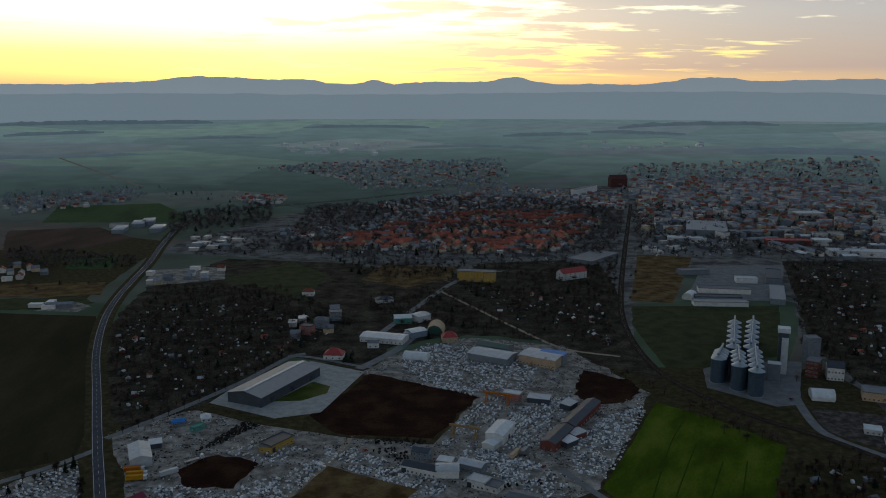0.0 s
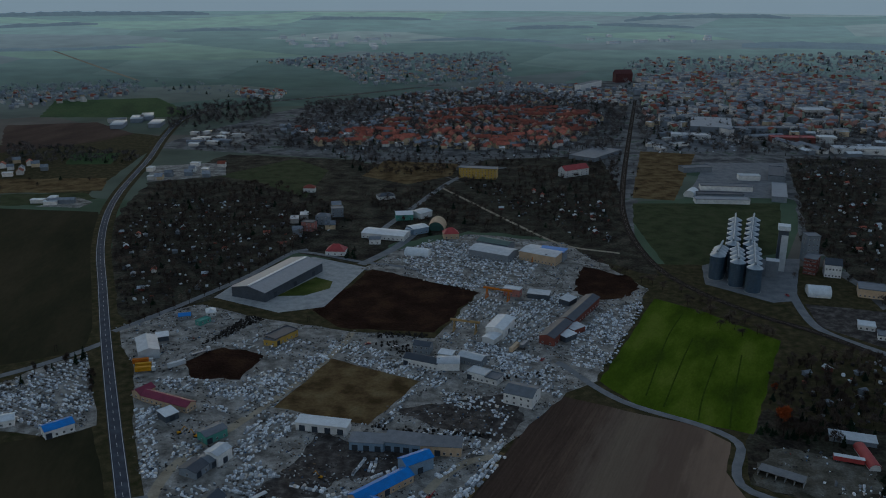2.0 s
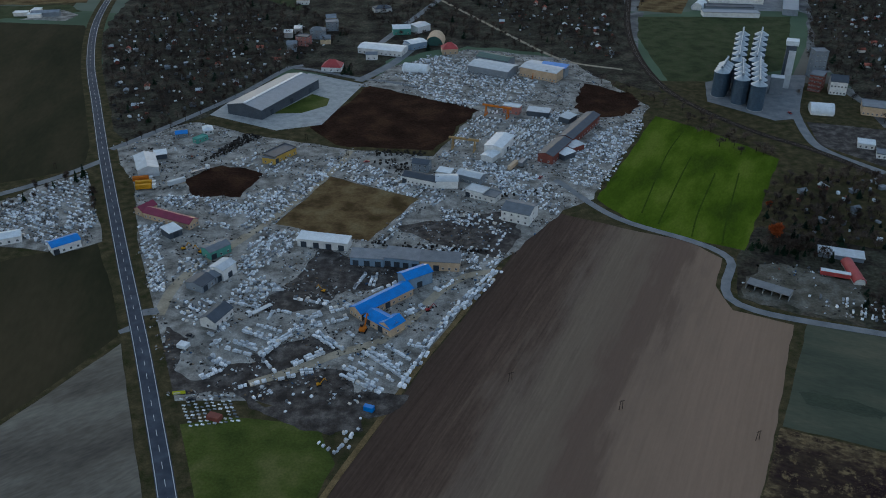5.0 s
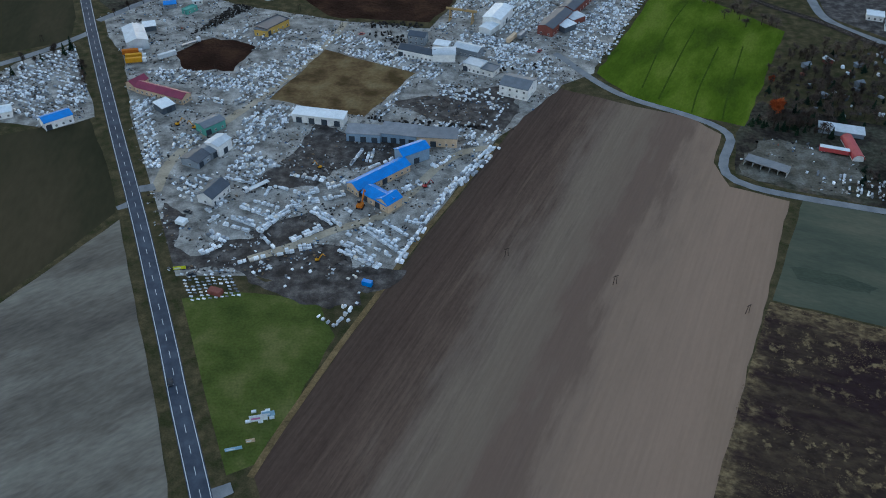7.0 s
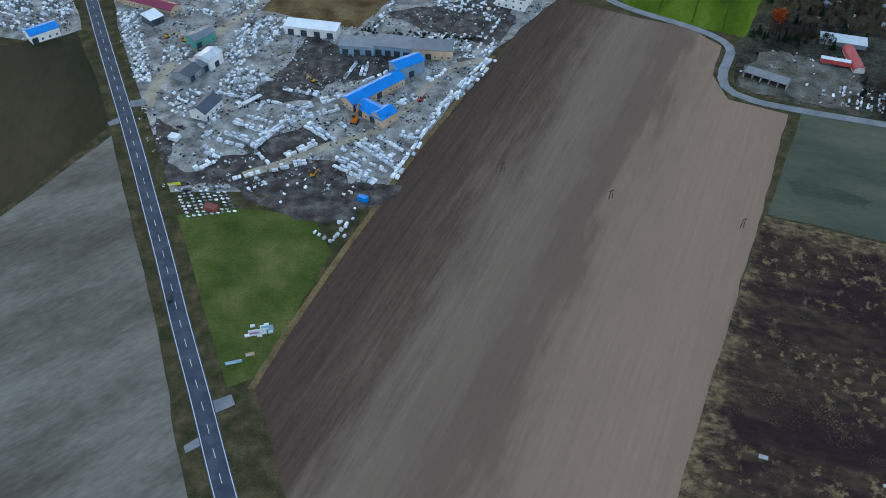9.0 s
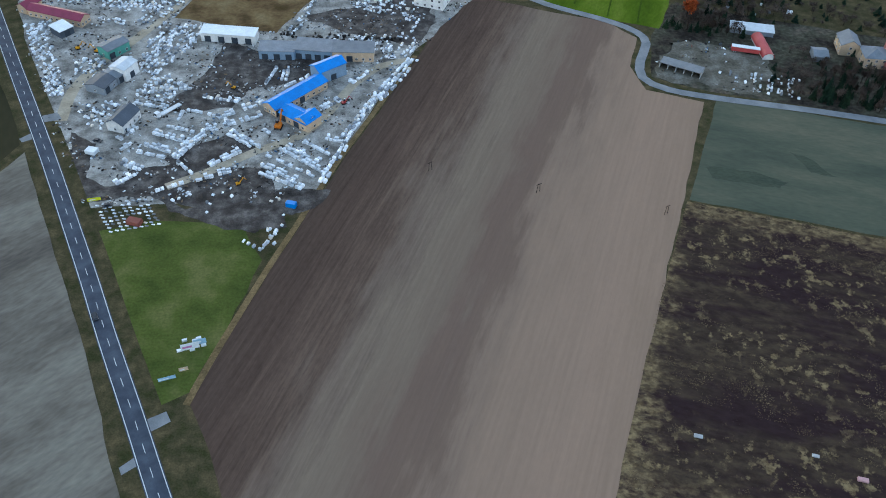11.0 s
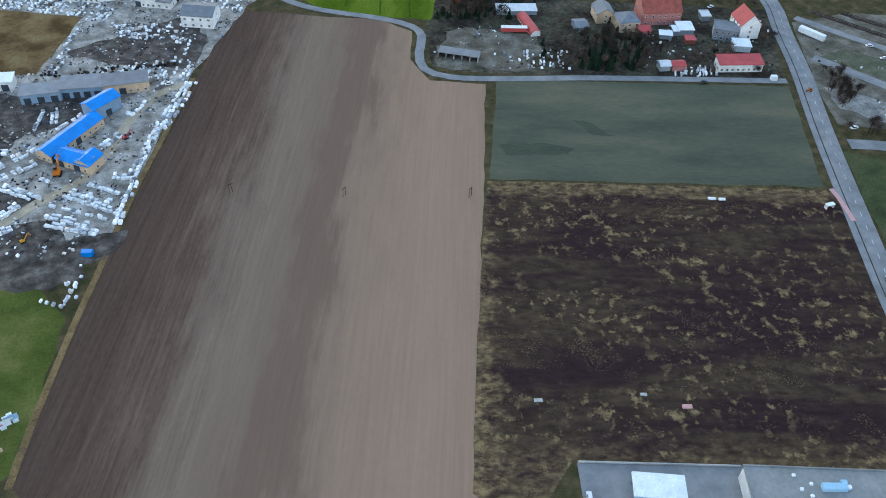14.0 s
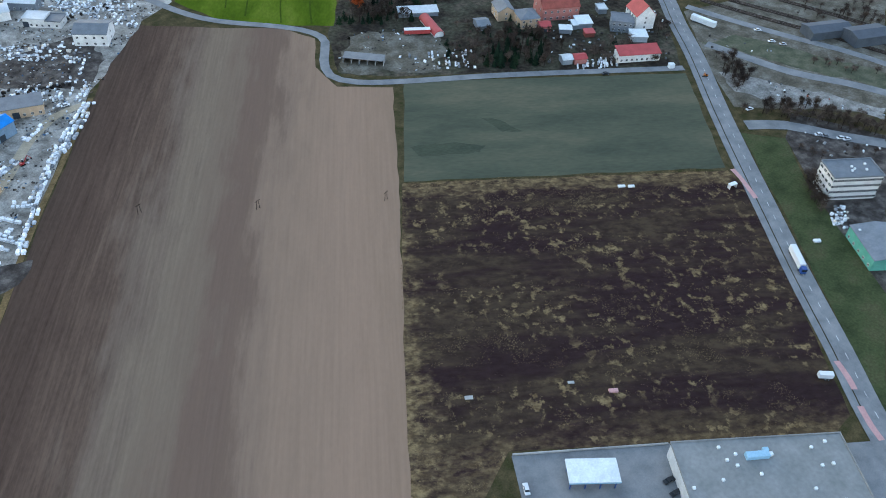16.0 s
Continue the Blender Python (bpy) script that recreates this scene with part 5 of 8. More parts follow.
# works and landmarks of the town
for x, y, turn, L, W, h, wall, roof, label in ((313, 925, -4, 60, 14, 5, "white_wall", "steel_roof", "long low works shed with a grey roof"), (318, 948, -4, 52, 12, 5, "grey_wall", "dark_roof", "long low works shed with a dark roof"),
                                               (337, 986, -8, 60, 16, 6, "town_wall", "grey_roof", "long works hall with a grey roof"), (383, 1040, -8, 26, 14, 6, "white_wall", "pale_roof", "pale flat-roofed works hall"), (330, 1090, 10, 40, 16, 6, "grey_wall", "grey_roof", "grey flat-roofed works hall"),
                                               (392, 962, 70, 76, 16, 6, "grey_wall", "steel_roof", "long grey works hall beside a drive"), (424, 1058, 70, 60, 18, 7, "grey_wall", "dark_roof", "works hall with a dark roof"),
                                               (452, 1430, 74, 110, 66, 10, "grey_wall", "steel_roof", "huge grey factory hall"), (390, 1330, -12, 60, 24, 7, "white_wall", "pale_roof", "pale flat-roofed factory wing"),
                                               (540, 1302, -5, 66, 20, 8, "brick_wall", "bright_red_roof", "long factory with a red roof"), (592, 1300, -5, 26, 20, 9, "white_wall", "white_roof", "white end block of the factory"),
                                               (612, 1212, -10, 92, 24, 8, "white_wall", "pale_roof", "long white warehouse behind the gardens"), (690, 1580, 4, 52, 34, 11, "town_wall", "pale_roof", "market hall with a pale roof"),
                                               (520, 1385, 3, 90, 20, 9, "grey_wall", "grey_roof", "long grey workshop row"), (330, 1960, 55, 110, 14, 15, "white_wall", "grey_roof", "long white block of flats")):
    building("works_hall", x, y, turn, L, W, h, wall, roof, label, kind="flat", category="hall", group="works halls")
building("church", 432, 2080, 10, 42, 22, 21, "dark_brick", "dark_brick", "great dark brick church above the roofs", rise=9, category="church")
building("shelter", 288, 958, 60, 20, 12, 1.5, "white_wall", "white_roof", "white arched storage tent", kind="arch", rise=6, category="tent")
# mill
building("mill", 315.9, 687.4, -33.9, 10.1, 16, 14, "brick_wall", "grey_roof", "brick and white mill building with a stepped roof", kind="flat", wins=5, storeys=4, category="mill")
building("mill", 327.2, 719.6, 0.6, 11, 12, 24, "grey_wall", "grey_roof", "tall grey mill tower block", kind="flat", wins=3, storeys=5, category="mill")
building("mill", 330.6, 679.8, -17.9, 13.2, 14, 11, "white_wall", "dark_roof", "white and dark banded mill store", rise=4, wins=5, storeys=2, category="mill")
building("shelter", 299, 632.2, -12.2, 16.8, 14, 1.5, "white_wall", "white_roof", "white rounded grain tent", kind="arch", rise=6, category="tent")
building("warehouse", 341.3, 632.3, -21.7, 19.5, 18, 7, "cream_wall", "grey_roof", "tan warehouse beside the coal yard", kind="flat", wins=6)
building("shed", 305.2, 564.2, -21.4, 11.1, 10, 3.5, "white_wall", "white_roof", "white hut in the coal yard", kind="flat", wins=3)
building("shed", 310.2, 546, -22.6, 10, 10, 3.5, "white_wall", "grey_roof", "white hut in the coal yard", kind="flat", wins=3)

# ---------------------------------------------------------------- houses beside the lane and the street
building("long_house", 312.4, 311.2, -17.1, 24.6, 8, 4.5, "white_wall", "bright_red_roof", "long white building with a red roof", kind="mono", rise=1.8, wins=8)
building("house", 339.3, 342.9, -11.9, 12.2, 14, 9, "white_wall", "bright_red_roof", "white three-storey house with a steep red roof", rise=6, ridge="y", wins=4, storeys=3, category="house")
building("house", 326.2, 343.3, -35.4, 13, 11, 6.5, "grey_wall", "grey_roof", "grey house with a flat grey roof", kind="flat", wins=4, storeys=2, category="house")
building("house", 300.1, 374.1, -14.5, 23.4, 16, 8, "pink_wall", "red_roof", "large brick-red house with a red tiled roof", rise=5, wins=6, storeys=2, chimney=True, category="house")
building("house", 276.7, 371.3, -11.8, 12.3, 13, 6, "cream_wall", "grey_roof", "cream house with a grey hipped roof", kind="hip", rise=3.0, wins=3, storeys=2, category="house")
building("house", 268.8, 384.8, -14.1, 10.2, 13, 6, "cream_wall", "grey_roof", "cream house with a grey roof", rise=3.0, wins=3, storeys=2, ridge="y", category="house")
building("shed", 250.2, 378.3, -13, 7.4, 10, 3, "grey_wall", "grey_roof", "grey garden shed with pitched roof", rise=1.4)
building("shed", 282.3, 360.8, -18.1, 6.6, 7, 3.5, "pink_wall", "bright_red_roof", "small red-roofed garage beside the house", rise=1.4, doors=1, doorsize=(2.4, 2.2))
building("shed", 306.6, 355.3, -18.1, 9, 9, 3.5, "grey_wall", "white_roof", "shed with a white sheet roof", kind="mono", rise=0.6)
building("shed", 300.3, 355.4, -18.1, 3, 6, 3, "grey_wall", "white_roof", "small shed with a white roof", kind="mono", rise=0.4)
building("shed", 292.6, 353.3, -28.6, 7.1, 5, 2.6, "grey_wall", "white_roof", "low store with a white roof", kind="mono", rise=0.3)
building("shed", 302.9, 344, -18.2, 5.6, 5, 2.6, "brick_wall", "bright_red_roof", "low store with a red roof", kind="mono", rise=0.3)
building("shed", 327.1, 328.6, -25.7, 9.5, 8, 3.5, "pale_roof", "white_roof", "pale shed with a white tarpaulin roof", kind="mono", rise=0.5)
building("shed", 327.8, 365.3, -17.9, 5.2, 7, 3, "grey_wall", "pale_roof", "grey flat-roofed garage building", kind="flat")
building("shed", 272.6, 324.4, -12.7, 5.8, 6, 3.2, "grey_wall", "pale_roof", "small grey shed with pale roof", rise=1.2)
building("shed", 279.8, 322, -13.7, 7.1, 6, 3.2, "pink_wall", "bright_red_roof", "small shed with a red roof", rise=1.2)
building("shelter", 222.3, 388.6, -4.9, 5.6, 22, 1.2, "white_wall", "bright_red_roof", "red barrel-roofed shelter on the yard", kind="arch", rise=2.6, ridge="y", category="tent")
building("shed", 223.2, 407.6, -17.8, 23.6, 8, 2.6, "grey_wall", "pale_roof", "long pale polytunnel roof", kind="mono", rise=0.4)
building("office_block", 325.4, 173.1, -21.5, 24.1, 13, 13, "white_wall", "grey_roof", "pale four-storey office block with window bands", kind="flat", wins=14, storeys=4, win=(2.2, 1.5), vents=5)
building("workshop", 306.5, 135.2, 67.1, 22.2, 22, 6, "teal_wall", "grey_roof", "pale teal workshop with a grey roof", rise=1.6, wins=5, vents=4)
building("hall", 454.3, 270.2, -11.2, 24.5, 14, 6, "dark_wall", "dark_roof", "long dark railway shed", rise=1.5)
building("hall", 437.5, 286, -12.5, 27.9, 12, 5, "dark_wall", "dark_roof", "long dark railway shed", rise=1.5)


def supermarket():
    t = building("supermarket", 174.8, 70.8, -23.4, 58.9, 34, 7, "pale_roof", "membrane", "large flat-roofed supermarket with pale grey roofing", kind="flat", vents=16)
    unit = thing("roof_unit", pose(*(176.3, 81), 7.25, 0, 0, -22), "pale blue ventilation unit with ducts on the roof", "ventilation unit")
    part("casing", box_mesh(-4, 4, -1.2, 1.2, 0, 1.8, 0.12), M["pale_blue"], unit)
    part("duct", box_mesh(2.6, 4.6, 1.2, 2.6, 0.2, 1.4, 0.1), M["pale_blue"], unit)
    part("cowl", box_mesh(4.0, 5.4, -0.6, 0.8, 0.2, 1.5, 0.2), M["white_roof"], unit)


supermarket()


def filling_station():
    x, y, a, L, W = 125.9, 102.5, -25.8, 16.9, 9
    t = thing("fuel_canopy", pose(x, y, 0, 0, 0, a), "white flat canopy of a filling station on blue posts", "canopy")
    part("canopy_roof", box_mesh(-L / 2, L / 2, -W / 2, W / 2, 4.8, 5.6, 0.08), M["white_roof"], t)
    part("fascia", box_mesh(-L / 2 - 0.06, L / 2 + 0.06, -W / 2 - 0.06, -W / 2 + 0.02, 4.7, 5.3), M["pale_blue"], t)
    for i in range(4):
        for s in (-1, 1):
            o = part("post", box_mesh(-0.2, 0.2, -0.2, 0.2, 0, 4.8, 0.04), M["car_blue"], t)
            o.location = (-L / 2 + 1 + (L - 2) * i / 3, s * (W / 2 - 1.2), 0)
    for i in range(3):
        o = part("pump", box_mesh(-0.5, 0.5, -0.4, 0.4, 0, 2.0, 0.06), M["car_grey"], t)
        o.location = (-L / 3 + L / 3 * i, 0, 0)
    wall = thing("retaining_wall", pose(0, 0, 0), "long pale concrete edge wall", "wall")
    p, q = (108.1, 122), (158.5, 101.1)
    d = math.dist(p, q)
    wall.matrix_world = pose(p[0], p[1], 0, 0, 0, math.degrees(math.atan2(q[1] - p[1], q[0] - p[0])))
    for i in range(int(d / 3)):
        o = part("slab", box_mesh(0, 2.96, -0.2, 0.2, 0, 0.9, 0.04), M["concrete"], wall)
        o.location = (i * 3, 0, 0)


filling_station()


def carport_ruin():
    x, y, a, L, W = 170.8, 370.9, -34.4, 22.4, 7
    t = thing("open_garage", pose(x, y, 0, 0, 0, a), "derelict open concrete garage row with a slab roof", "garage")
    part("roof", box_mesh(-L / 2, L / 2, -W / 2, W / 2, 3.0, 3.4, 0.05), M["old_asphalt"], t)
    part("wall", box_mesh(-L / 2, L / 2, W / 2 - 0.35, W / 2 - 0.05, -0.2, 3.0), M["concrete"], t)
    for i in range(6):
        o = part("divider", box_mesh(-0.15, 0.15, -W / 2 + 0.1, W / 2 - 0.4, -0.2, 3.0), M["concrete"], t)
        o.location = (-L / 2 + 0.2 + (L - 0.4) * i / 5, 0, 0)


carport_ruin()

# ---------------------------------------------------------------- grain silos


def tube(bm, x, y, z0, z1, r0, r1, n=24, cap=True):
    a = [bm.verts.new((x + r0 * math.cos(2 * math.pi * i / n), y + r0 * math.sin(2 * math.pi * i / n), z0)) for i in range(n)]
    b = [bm.verts.new((x + r1 * math.cos(2 * math.pi * i / n), y + r1 * math.sin(2 * math.pi * i / n), z1)) for i in range(n)]
    for i in range(n):
        j = (i + 1) % n
        bm.faces.new((a[i], a[j], b[j], b[i]))
    if cap:
        bm.faces.new(b)
        bm.faces.new(a[::-1])
    return bm


def make_silo(m):
    t = thing("grain_silo", m, "corrugated steel grain silo with a pale conical roof", "silo", "grain silos")
    bm = bmesh.new()
    prev = None
    for k in range(29):                      # corrugated rings
        r = 6.0 + 0.12 * (k % 2)
        ring = [bm.verts.new((r * math.cos(2 * math.pi * i / 24), r * math.sin(2 * math.pi * i / 24), k * 0.725)) for i in range(24)]
        if prev:
            for i in range(24):
                bm.faces.new((prev[i], prev[(i + 1) % 24], ring[(i + 1) % 24], ring[i]))
        prev = ring
    part("wall", bm, M["galvanised"], t)
    part("roof", tube(bmesh.new(), 0, 0, 20.3, 23.6, 6.5, 0.8, 24), M["zinc"], t)
    part("roof_vent", tube(bmesh.new(), 0, 0, 23.6, 24.6, 0.8, 0.8, 10), M["zinc"], t)
    part("footing", tube(bmesh.new(), 0, 0, -0.2, 0.3, 6.6, 6.6, 24), M["concrete"], t)
    return t


def silo_park():
    first = None
    columns = ((((229.1, 671.4)), ((238.2, 690.7)), 4), (((240.2, 653.7)), ((250.2, 686.1)), 4), (((249, 639.4)), ((265.6, 689.4)), 5),
               (((252.3, 703.6)), ((279.3, 780.3)), 6), (((266.9, 702.2)), ((297, 780.5)), 6))
    for (x0, y0), (x1, y1), n in columns:
        for i in range(n):
            x, y = x0 + (x1 - x0) * i / (n - 1), y0 + (y1 - y0) * i / (n - 1)
            m = pose(x, y, 0.1, 0, 0, 7 * i)
            if first is None:
                first = make_silo(m)
            else:
                copy_thing(first, m)
        a = math.degrees(math.atan2(y1 - y0, x1 - x0))
        d = math.dist((x0, y0), (x1, y1))
        g = thing("conveyor_gallery", pose(x0, y0, 24.7, 0, 0, a), "grey conveyor gallery running over the silo tops", "conveyor", "conveyor galleries")
        part("deck", box_mesh(-5, d + 6, -0.9, 0.9, 0, 0.3), M["galvanised"], g)
        part("housing", box_mesh(-4, d + 5, -0.5, 0.5, 0.3, 1.6, 0.1), M["zinc"], g)
        for s in (-0.85, 0.85):
            part("handrail", box_mesh(-5, d + 6, s - 0.04, s + 0.04, 1.2, 1.3), M["zinc"], g)
    x, y = (291.7, 695.1)
    t = thing("elevator_tower", pose(x, y, 0, 0, 0, -20), "tall pale grain elevator tower", "tower")
    part("shaft", box_mesh(-4, 4, -4, 4, -0.2, 36, 0.1), M["dark_wall"], t)
    part("stair", box_mesh(-1.5, 3.9, -6.5, -4.05, 0, 32, 0.1), M["pale_roof"], t, "pale cladding strip")
    part("head_house", box_mesh(-5, 5, -5, 5, 36.1, 40, 0.15), M["white_roof"], t)
    x, y = (278.2, 677.5)
    s = thing("dryer_house", pose(x, y, 0, 0, 0, -20), "pale grey dryer building beside the silos", "building")
    part("wall", box_mesh(-5, 5, -4, 4, -0.2, 14, 0.1), M["grey_wall"], s)
    part("roof", box_mesh(-5.3, 5.3, -4.3, 4.3, 14.02, 14.5, 0.05), M["pale_roof"], s)


silo_park()

# ---------------------------------------------------------------- gantry cranes


def gantry(p, q, h, mat, label):
    d = math.dist(p, q)
    t = thing("gantry_crane", pose(p[0], p[1], 0, 0, 0, math.degrees(math.atan2(q[1] - p[1], q[0] - p[0]))), label, "crane", "gantry cranes")
    part("beam", box_mesh(-3, d + 3, -0.7, 0.7, h - 1.4, h, 0.1), M[mat], t)
    for u in (0, d):
        for s in (-1, 1):
            bm = bmesh.new()
            v = [bm.verts.new(c) for c in ((u - 0.35, s * 2.6 - 0.3, 0), (u + 0.35, s * 2.6 - 0.3, 0), (u + 0.35, s * 2.6 + 0.3, 0), (u - 0.35, s * 2.6 + 0.3, 0),
                                           (u - 0.35, s * 0.6 - 0.2, h - 1.4), (u + 0.35, s * 0.6 - 0.2, h - 1.4), (u + 0.35, s * 0.6 + 0.2, h - 1.4), (u - 0.35, s * 0.6 + 0.2, h - 1.4))]
            for f in ((0, 1, 5, 4), (1, 2, 6, 5), (2, 3, 7, 6), (3, 0, 4, 7), (4, 5, 6, 7), (3, 2, 1, 0)):
                bm.faces.new([v[i] for i in f])
            part("leg", bm, M[mat], t)
        part("end_carriage", box_mesh(u - 0.5, u + 0.5, -3.2, 3.2, 0, 0.6, 0.08), M[mat], t)
    part("trolley", box_mesh(d * 0.6, d * 0.6 + 2, -1, 1, h + 0.02, h + 1.0, 0.1), M["car_grey"], t)


gantry((7.3, 558.8), (22.6, 553.8), 9, "tan_steel", "tan gantry crane over the cutting yard")
gantry((33.8, 624.6), (50.3, 617.4), 9, "orange", "orange gantry crane over stone stacks")
gantry((79.3, 714), (95.8, 705), 8, "orange", "orange gantry crane beside the factory hall")

# ---------------------------------------------------------------- vehicles


def wheels(t, spots, r=0.45, w=0.3):
    for x, y in spots:
        bm = bmesh.new()
        tube(bm, 0, 0, -w / 2, w / 2, r, r, 12)
        o = part("wheel", bm, M["tyre"], t)
        o.matrix_local = pose(x, y, r, 90, 0, 0)
        part("rim", tube(bmesh.new(), 0, 0, -w / 2 - 0.02, w / 2 + 0.02, r * 0.55, r * 0.55, 8), M["car_silver"], o, "silver wheel rim")


def car(p, turn, key, label="car parked on the ground"):
    t = thing("car", pose(p[0], p[1], 0.2, 0, 0, turn), label, "car", "parked cars")
    part("body", box_mesh(-2.2, 2.2, -0.9, 0.9, 0.3, 0.85, 0.15), M[key], t)
    bm = box_mesh(-1.3, 1.0, -0.8, 0.8, 0.86, 1.45)
    for v in bm.verts:
        if v.co.z > 1:
            v.co.x *= 0.75
            v.co.y *= 0.85
    part("cabin", bm, M["glass"], t)
    part("car_roof", box_mesh(-0.95, 0.72, -0.68, 0.68, 1.46, 1.5), M[key], t)
    wheels(t, [(-1.4, -0.85), (1.4, -0.85), (-1.4, 0.85), (1.4, 0.85)], 0.33, 0.22)
    return t


def lorry(p, turn, cab, box, label, length=12.0, flat=False):
    t = thing("lorry", pose(p[0], p[1], 0.2, 0, 0, turn), label, "lorry", "lorries")
    part("cab", box_mesh(length / 2 + 0.3, length / 2 + 2.6, -1.2, 1.2, 0.7, 3.4, 0.15), M[cab], t)
    part("windscreen", box_mesh(length / 2 + 2.58, length / 2 + 2.66, -1.05, 1.05, 2.0, 3.1), M["glass"], t)
    part("chassis", box_mesh(-length / 2, length / 2 + 2.2, -0.5, 0.5, 0.6, 0.95), M["tyre"], t)
    part("trailer", box_mesh(-length / 2, length / 2, -1.25, 1.25, 1.0, 1.5 if flat else 3.9, 0.06), M[box], t)
    wheels(t, [(x, s * 1.05) for s in (-1, 1) for x in (-length / 2 + 1.5, -length / 2 + 2.8, length / 2 - 0.2, length / 2 + 1.8)], 0.5, 0.35)
    return t


def trailer_box(p, turn, mat, label, L=12.0, W=2.5, h=2.8):
    t = thing("trailer", pose(p[0], p[1], 0.2, 0, 0, turn), label, "trailer", "trailers")
    part("box", box_mesh(-L / 2, L / 2, -W / 2, W / 2, 0.9, 0.9 + h, 0.06), M[mat], t)
    wheels(t, [(x, s * 1.05) for s in (-1, 1) for x in (-L / 2 + 1.5, -L / 2 + 2.8)], 0.5, 0.35)
    return t


lorry((267.8, 148), -117, "car_blue", "car_white", "articulated lorry with a white box and blue cab", 12.6)
lorry((-90.7, 351.6), 225, "car_white", "pale_roof", "lorry with a flat pale trailer in the yard", 12, True)
for i, (p, k) in enumerate((((-197.8, 501.2), "orange"), ((-193.8, 494.7), "yellow_paint"), ((-192.2, 489.2), "yellow_paint"))):
    lorry(p, 12, "car_white", k, "lorry with a yellow tipping trailer", 10)
trailer_box((-173.3, 497.3), 40, "pale_roof", "pale box trailer parked on gravel")
lorry((-164.2, 516.6), 40, "car_white", "car_grey", "white lorry with a flat trailer", 11, True)
trailer_box((47.7, 524.8), 62, "cream_wall", "cream box trailer beside the track")
trailer_box((54.8, 529.3), 62, "car_grey", "grey box trailer beside the track", 9)
trailer_box((211.2, 385.6), -20, "bright_red_roof", "long red trailer with a white stripe", 15, 3.0, 2.4)
part("stripe", box_mesh(-7.5, 7.5, -1.5, 1.5, 3.31, 3.6, 0.03), M["white_roof"], bpy.data.objects[[o.name for o in bpy.data.objects if o.name.startswith("trailer")][-1]], "white roof stripe")
WX, WY, WA, WL, WW = 375.6, 326.1, -68.9, 15.9, 3
trailer_box((WX, WY), WA, "white_roof", "long white railway trailer on waste ground", WL, 3.0, 3.2)
trailer_box((229.2, 97), 150, "car_white", "white van beside the scrub", 5.4, 2.1, 2.0)
for p, a, k in (((148.6, 90), 0, "car_black"), ((147.5, 85.4), 0, "car_black"), ((105, 108.9), 70, "car_white"), ((-121.1, 329.7), -20, "car_black"),
                ((350.1, 210.7), -15, "car_white"), ((352.5, 208.5), -15, "car_grey"), ((358.3, 203.6), -15, "car_white"), ((360.5, 201.5), -15, "car_white"),
                ((401.5, 306.2), -25, "car_white"), ((399.3, 292.3), -25, "car_white"), ((403.1, 287), -25, "car_silver"), ((334, 243.6), 0, "car_white"),
                ((339.9, 375.5), 10, "car_white"), ((357.1, 349.3), 60, "car_white"), ((285.2, 304.3), -10, "car_black"), ((-52.4, 533.5), 20, "car_red"),
                ((-33.2, 528.4), 20, "car_silver"), ((65, 508.7), 60, "car_red"), ((19.2, 392.4), 0, "car_white"), ((-108.5, 283.0), 20, "car_black"),
                ((273.6, 629.5), 100, "car_red"), ((-101.9, 219.5), 112, "car_black")):
    car(p, a, k, {"car_white": "white car parked on the ground", "car_black": "black car on the asphalt", "car_grey": "grey car parked on asphalt", "car_silver": "silver car parked on gravel", "car_red": "red car parked on gravel"}[k])


def excavator(p, turn, key, label, s=1.0):
    t = thing("excavator", pose(p[0], p[1], 0.15, 0, 0, turn) @ Matrix.Scale(s, 4), label, "digger", "diggers")
    for y in (-1.1, 1.1):
        part("track", box_mesh(-1.8, 1.8, y - 0.3, y + 0.3, 0, 0.8, 0.2), M["tyre"], t)
    part("body", box_mesh(-1.8, 1.2, -1.2, 1.2, 0.85, 2.0, 0.15), M[key], t)
    part("cabin", box_mesh(0.0, 1.3, 0.1, 1.2, 2.02, 3.1, 0.1), M["glass"], t)
    b = part("boom", box_mesh(0, 5.2, -0.25, 0.25, -0.25, 0.25, 0.05), M[key], t)
    b.matrix_local = pose(1.0, -0.4, 1.8, 0, -50, 0)
    b = part("stick", box_mesh(0, 3.4, -0.2, 0.2, -0.2, 0.2, 0.05), M[key], t)
    b.matrix_local = pose(4.3, -0.4, 5.6, 0, 55, 0)
    part("bucket", box_mesh(5.7, 6.7, -0.9, 0.1, 2.0, 3.0, 0.15), M["tyre"], t)


excavator((-38.3, 334.4), 75, "orange", "orange crane digger with a raised boom", 1.25)
excavator((-54.5, 293.4), 20, "yellow_paint", "yellow wheel loader among stone blocks", 0.6)
excavator((-62.1, 369.5), 160, "yellow_paint", "pale yellow loader in the muddy yard", 0.65)
excavator((-136, 409.3), 160, "yellow_paint", "yellow digger beside the teal workshop", 0.75)
excavator((-146.3, 412.9), 30, "yellow_paint", "yellow digger on gravel", 0.7)
excavator((335.7, 279.1), 200, "orange", "orange road roller at the street", 0.6)
excavator((-7.2, 352.2), 20, "car_red", "red forklift beside stone pallets", 0.7)


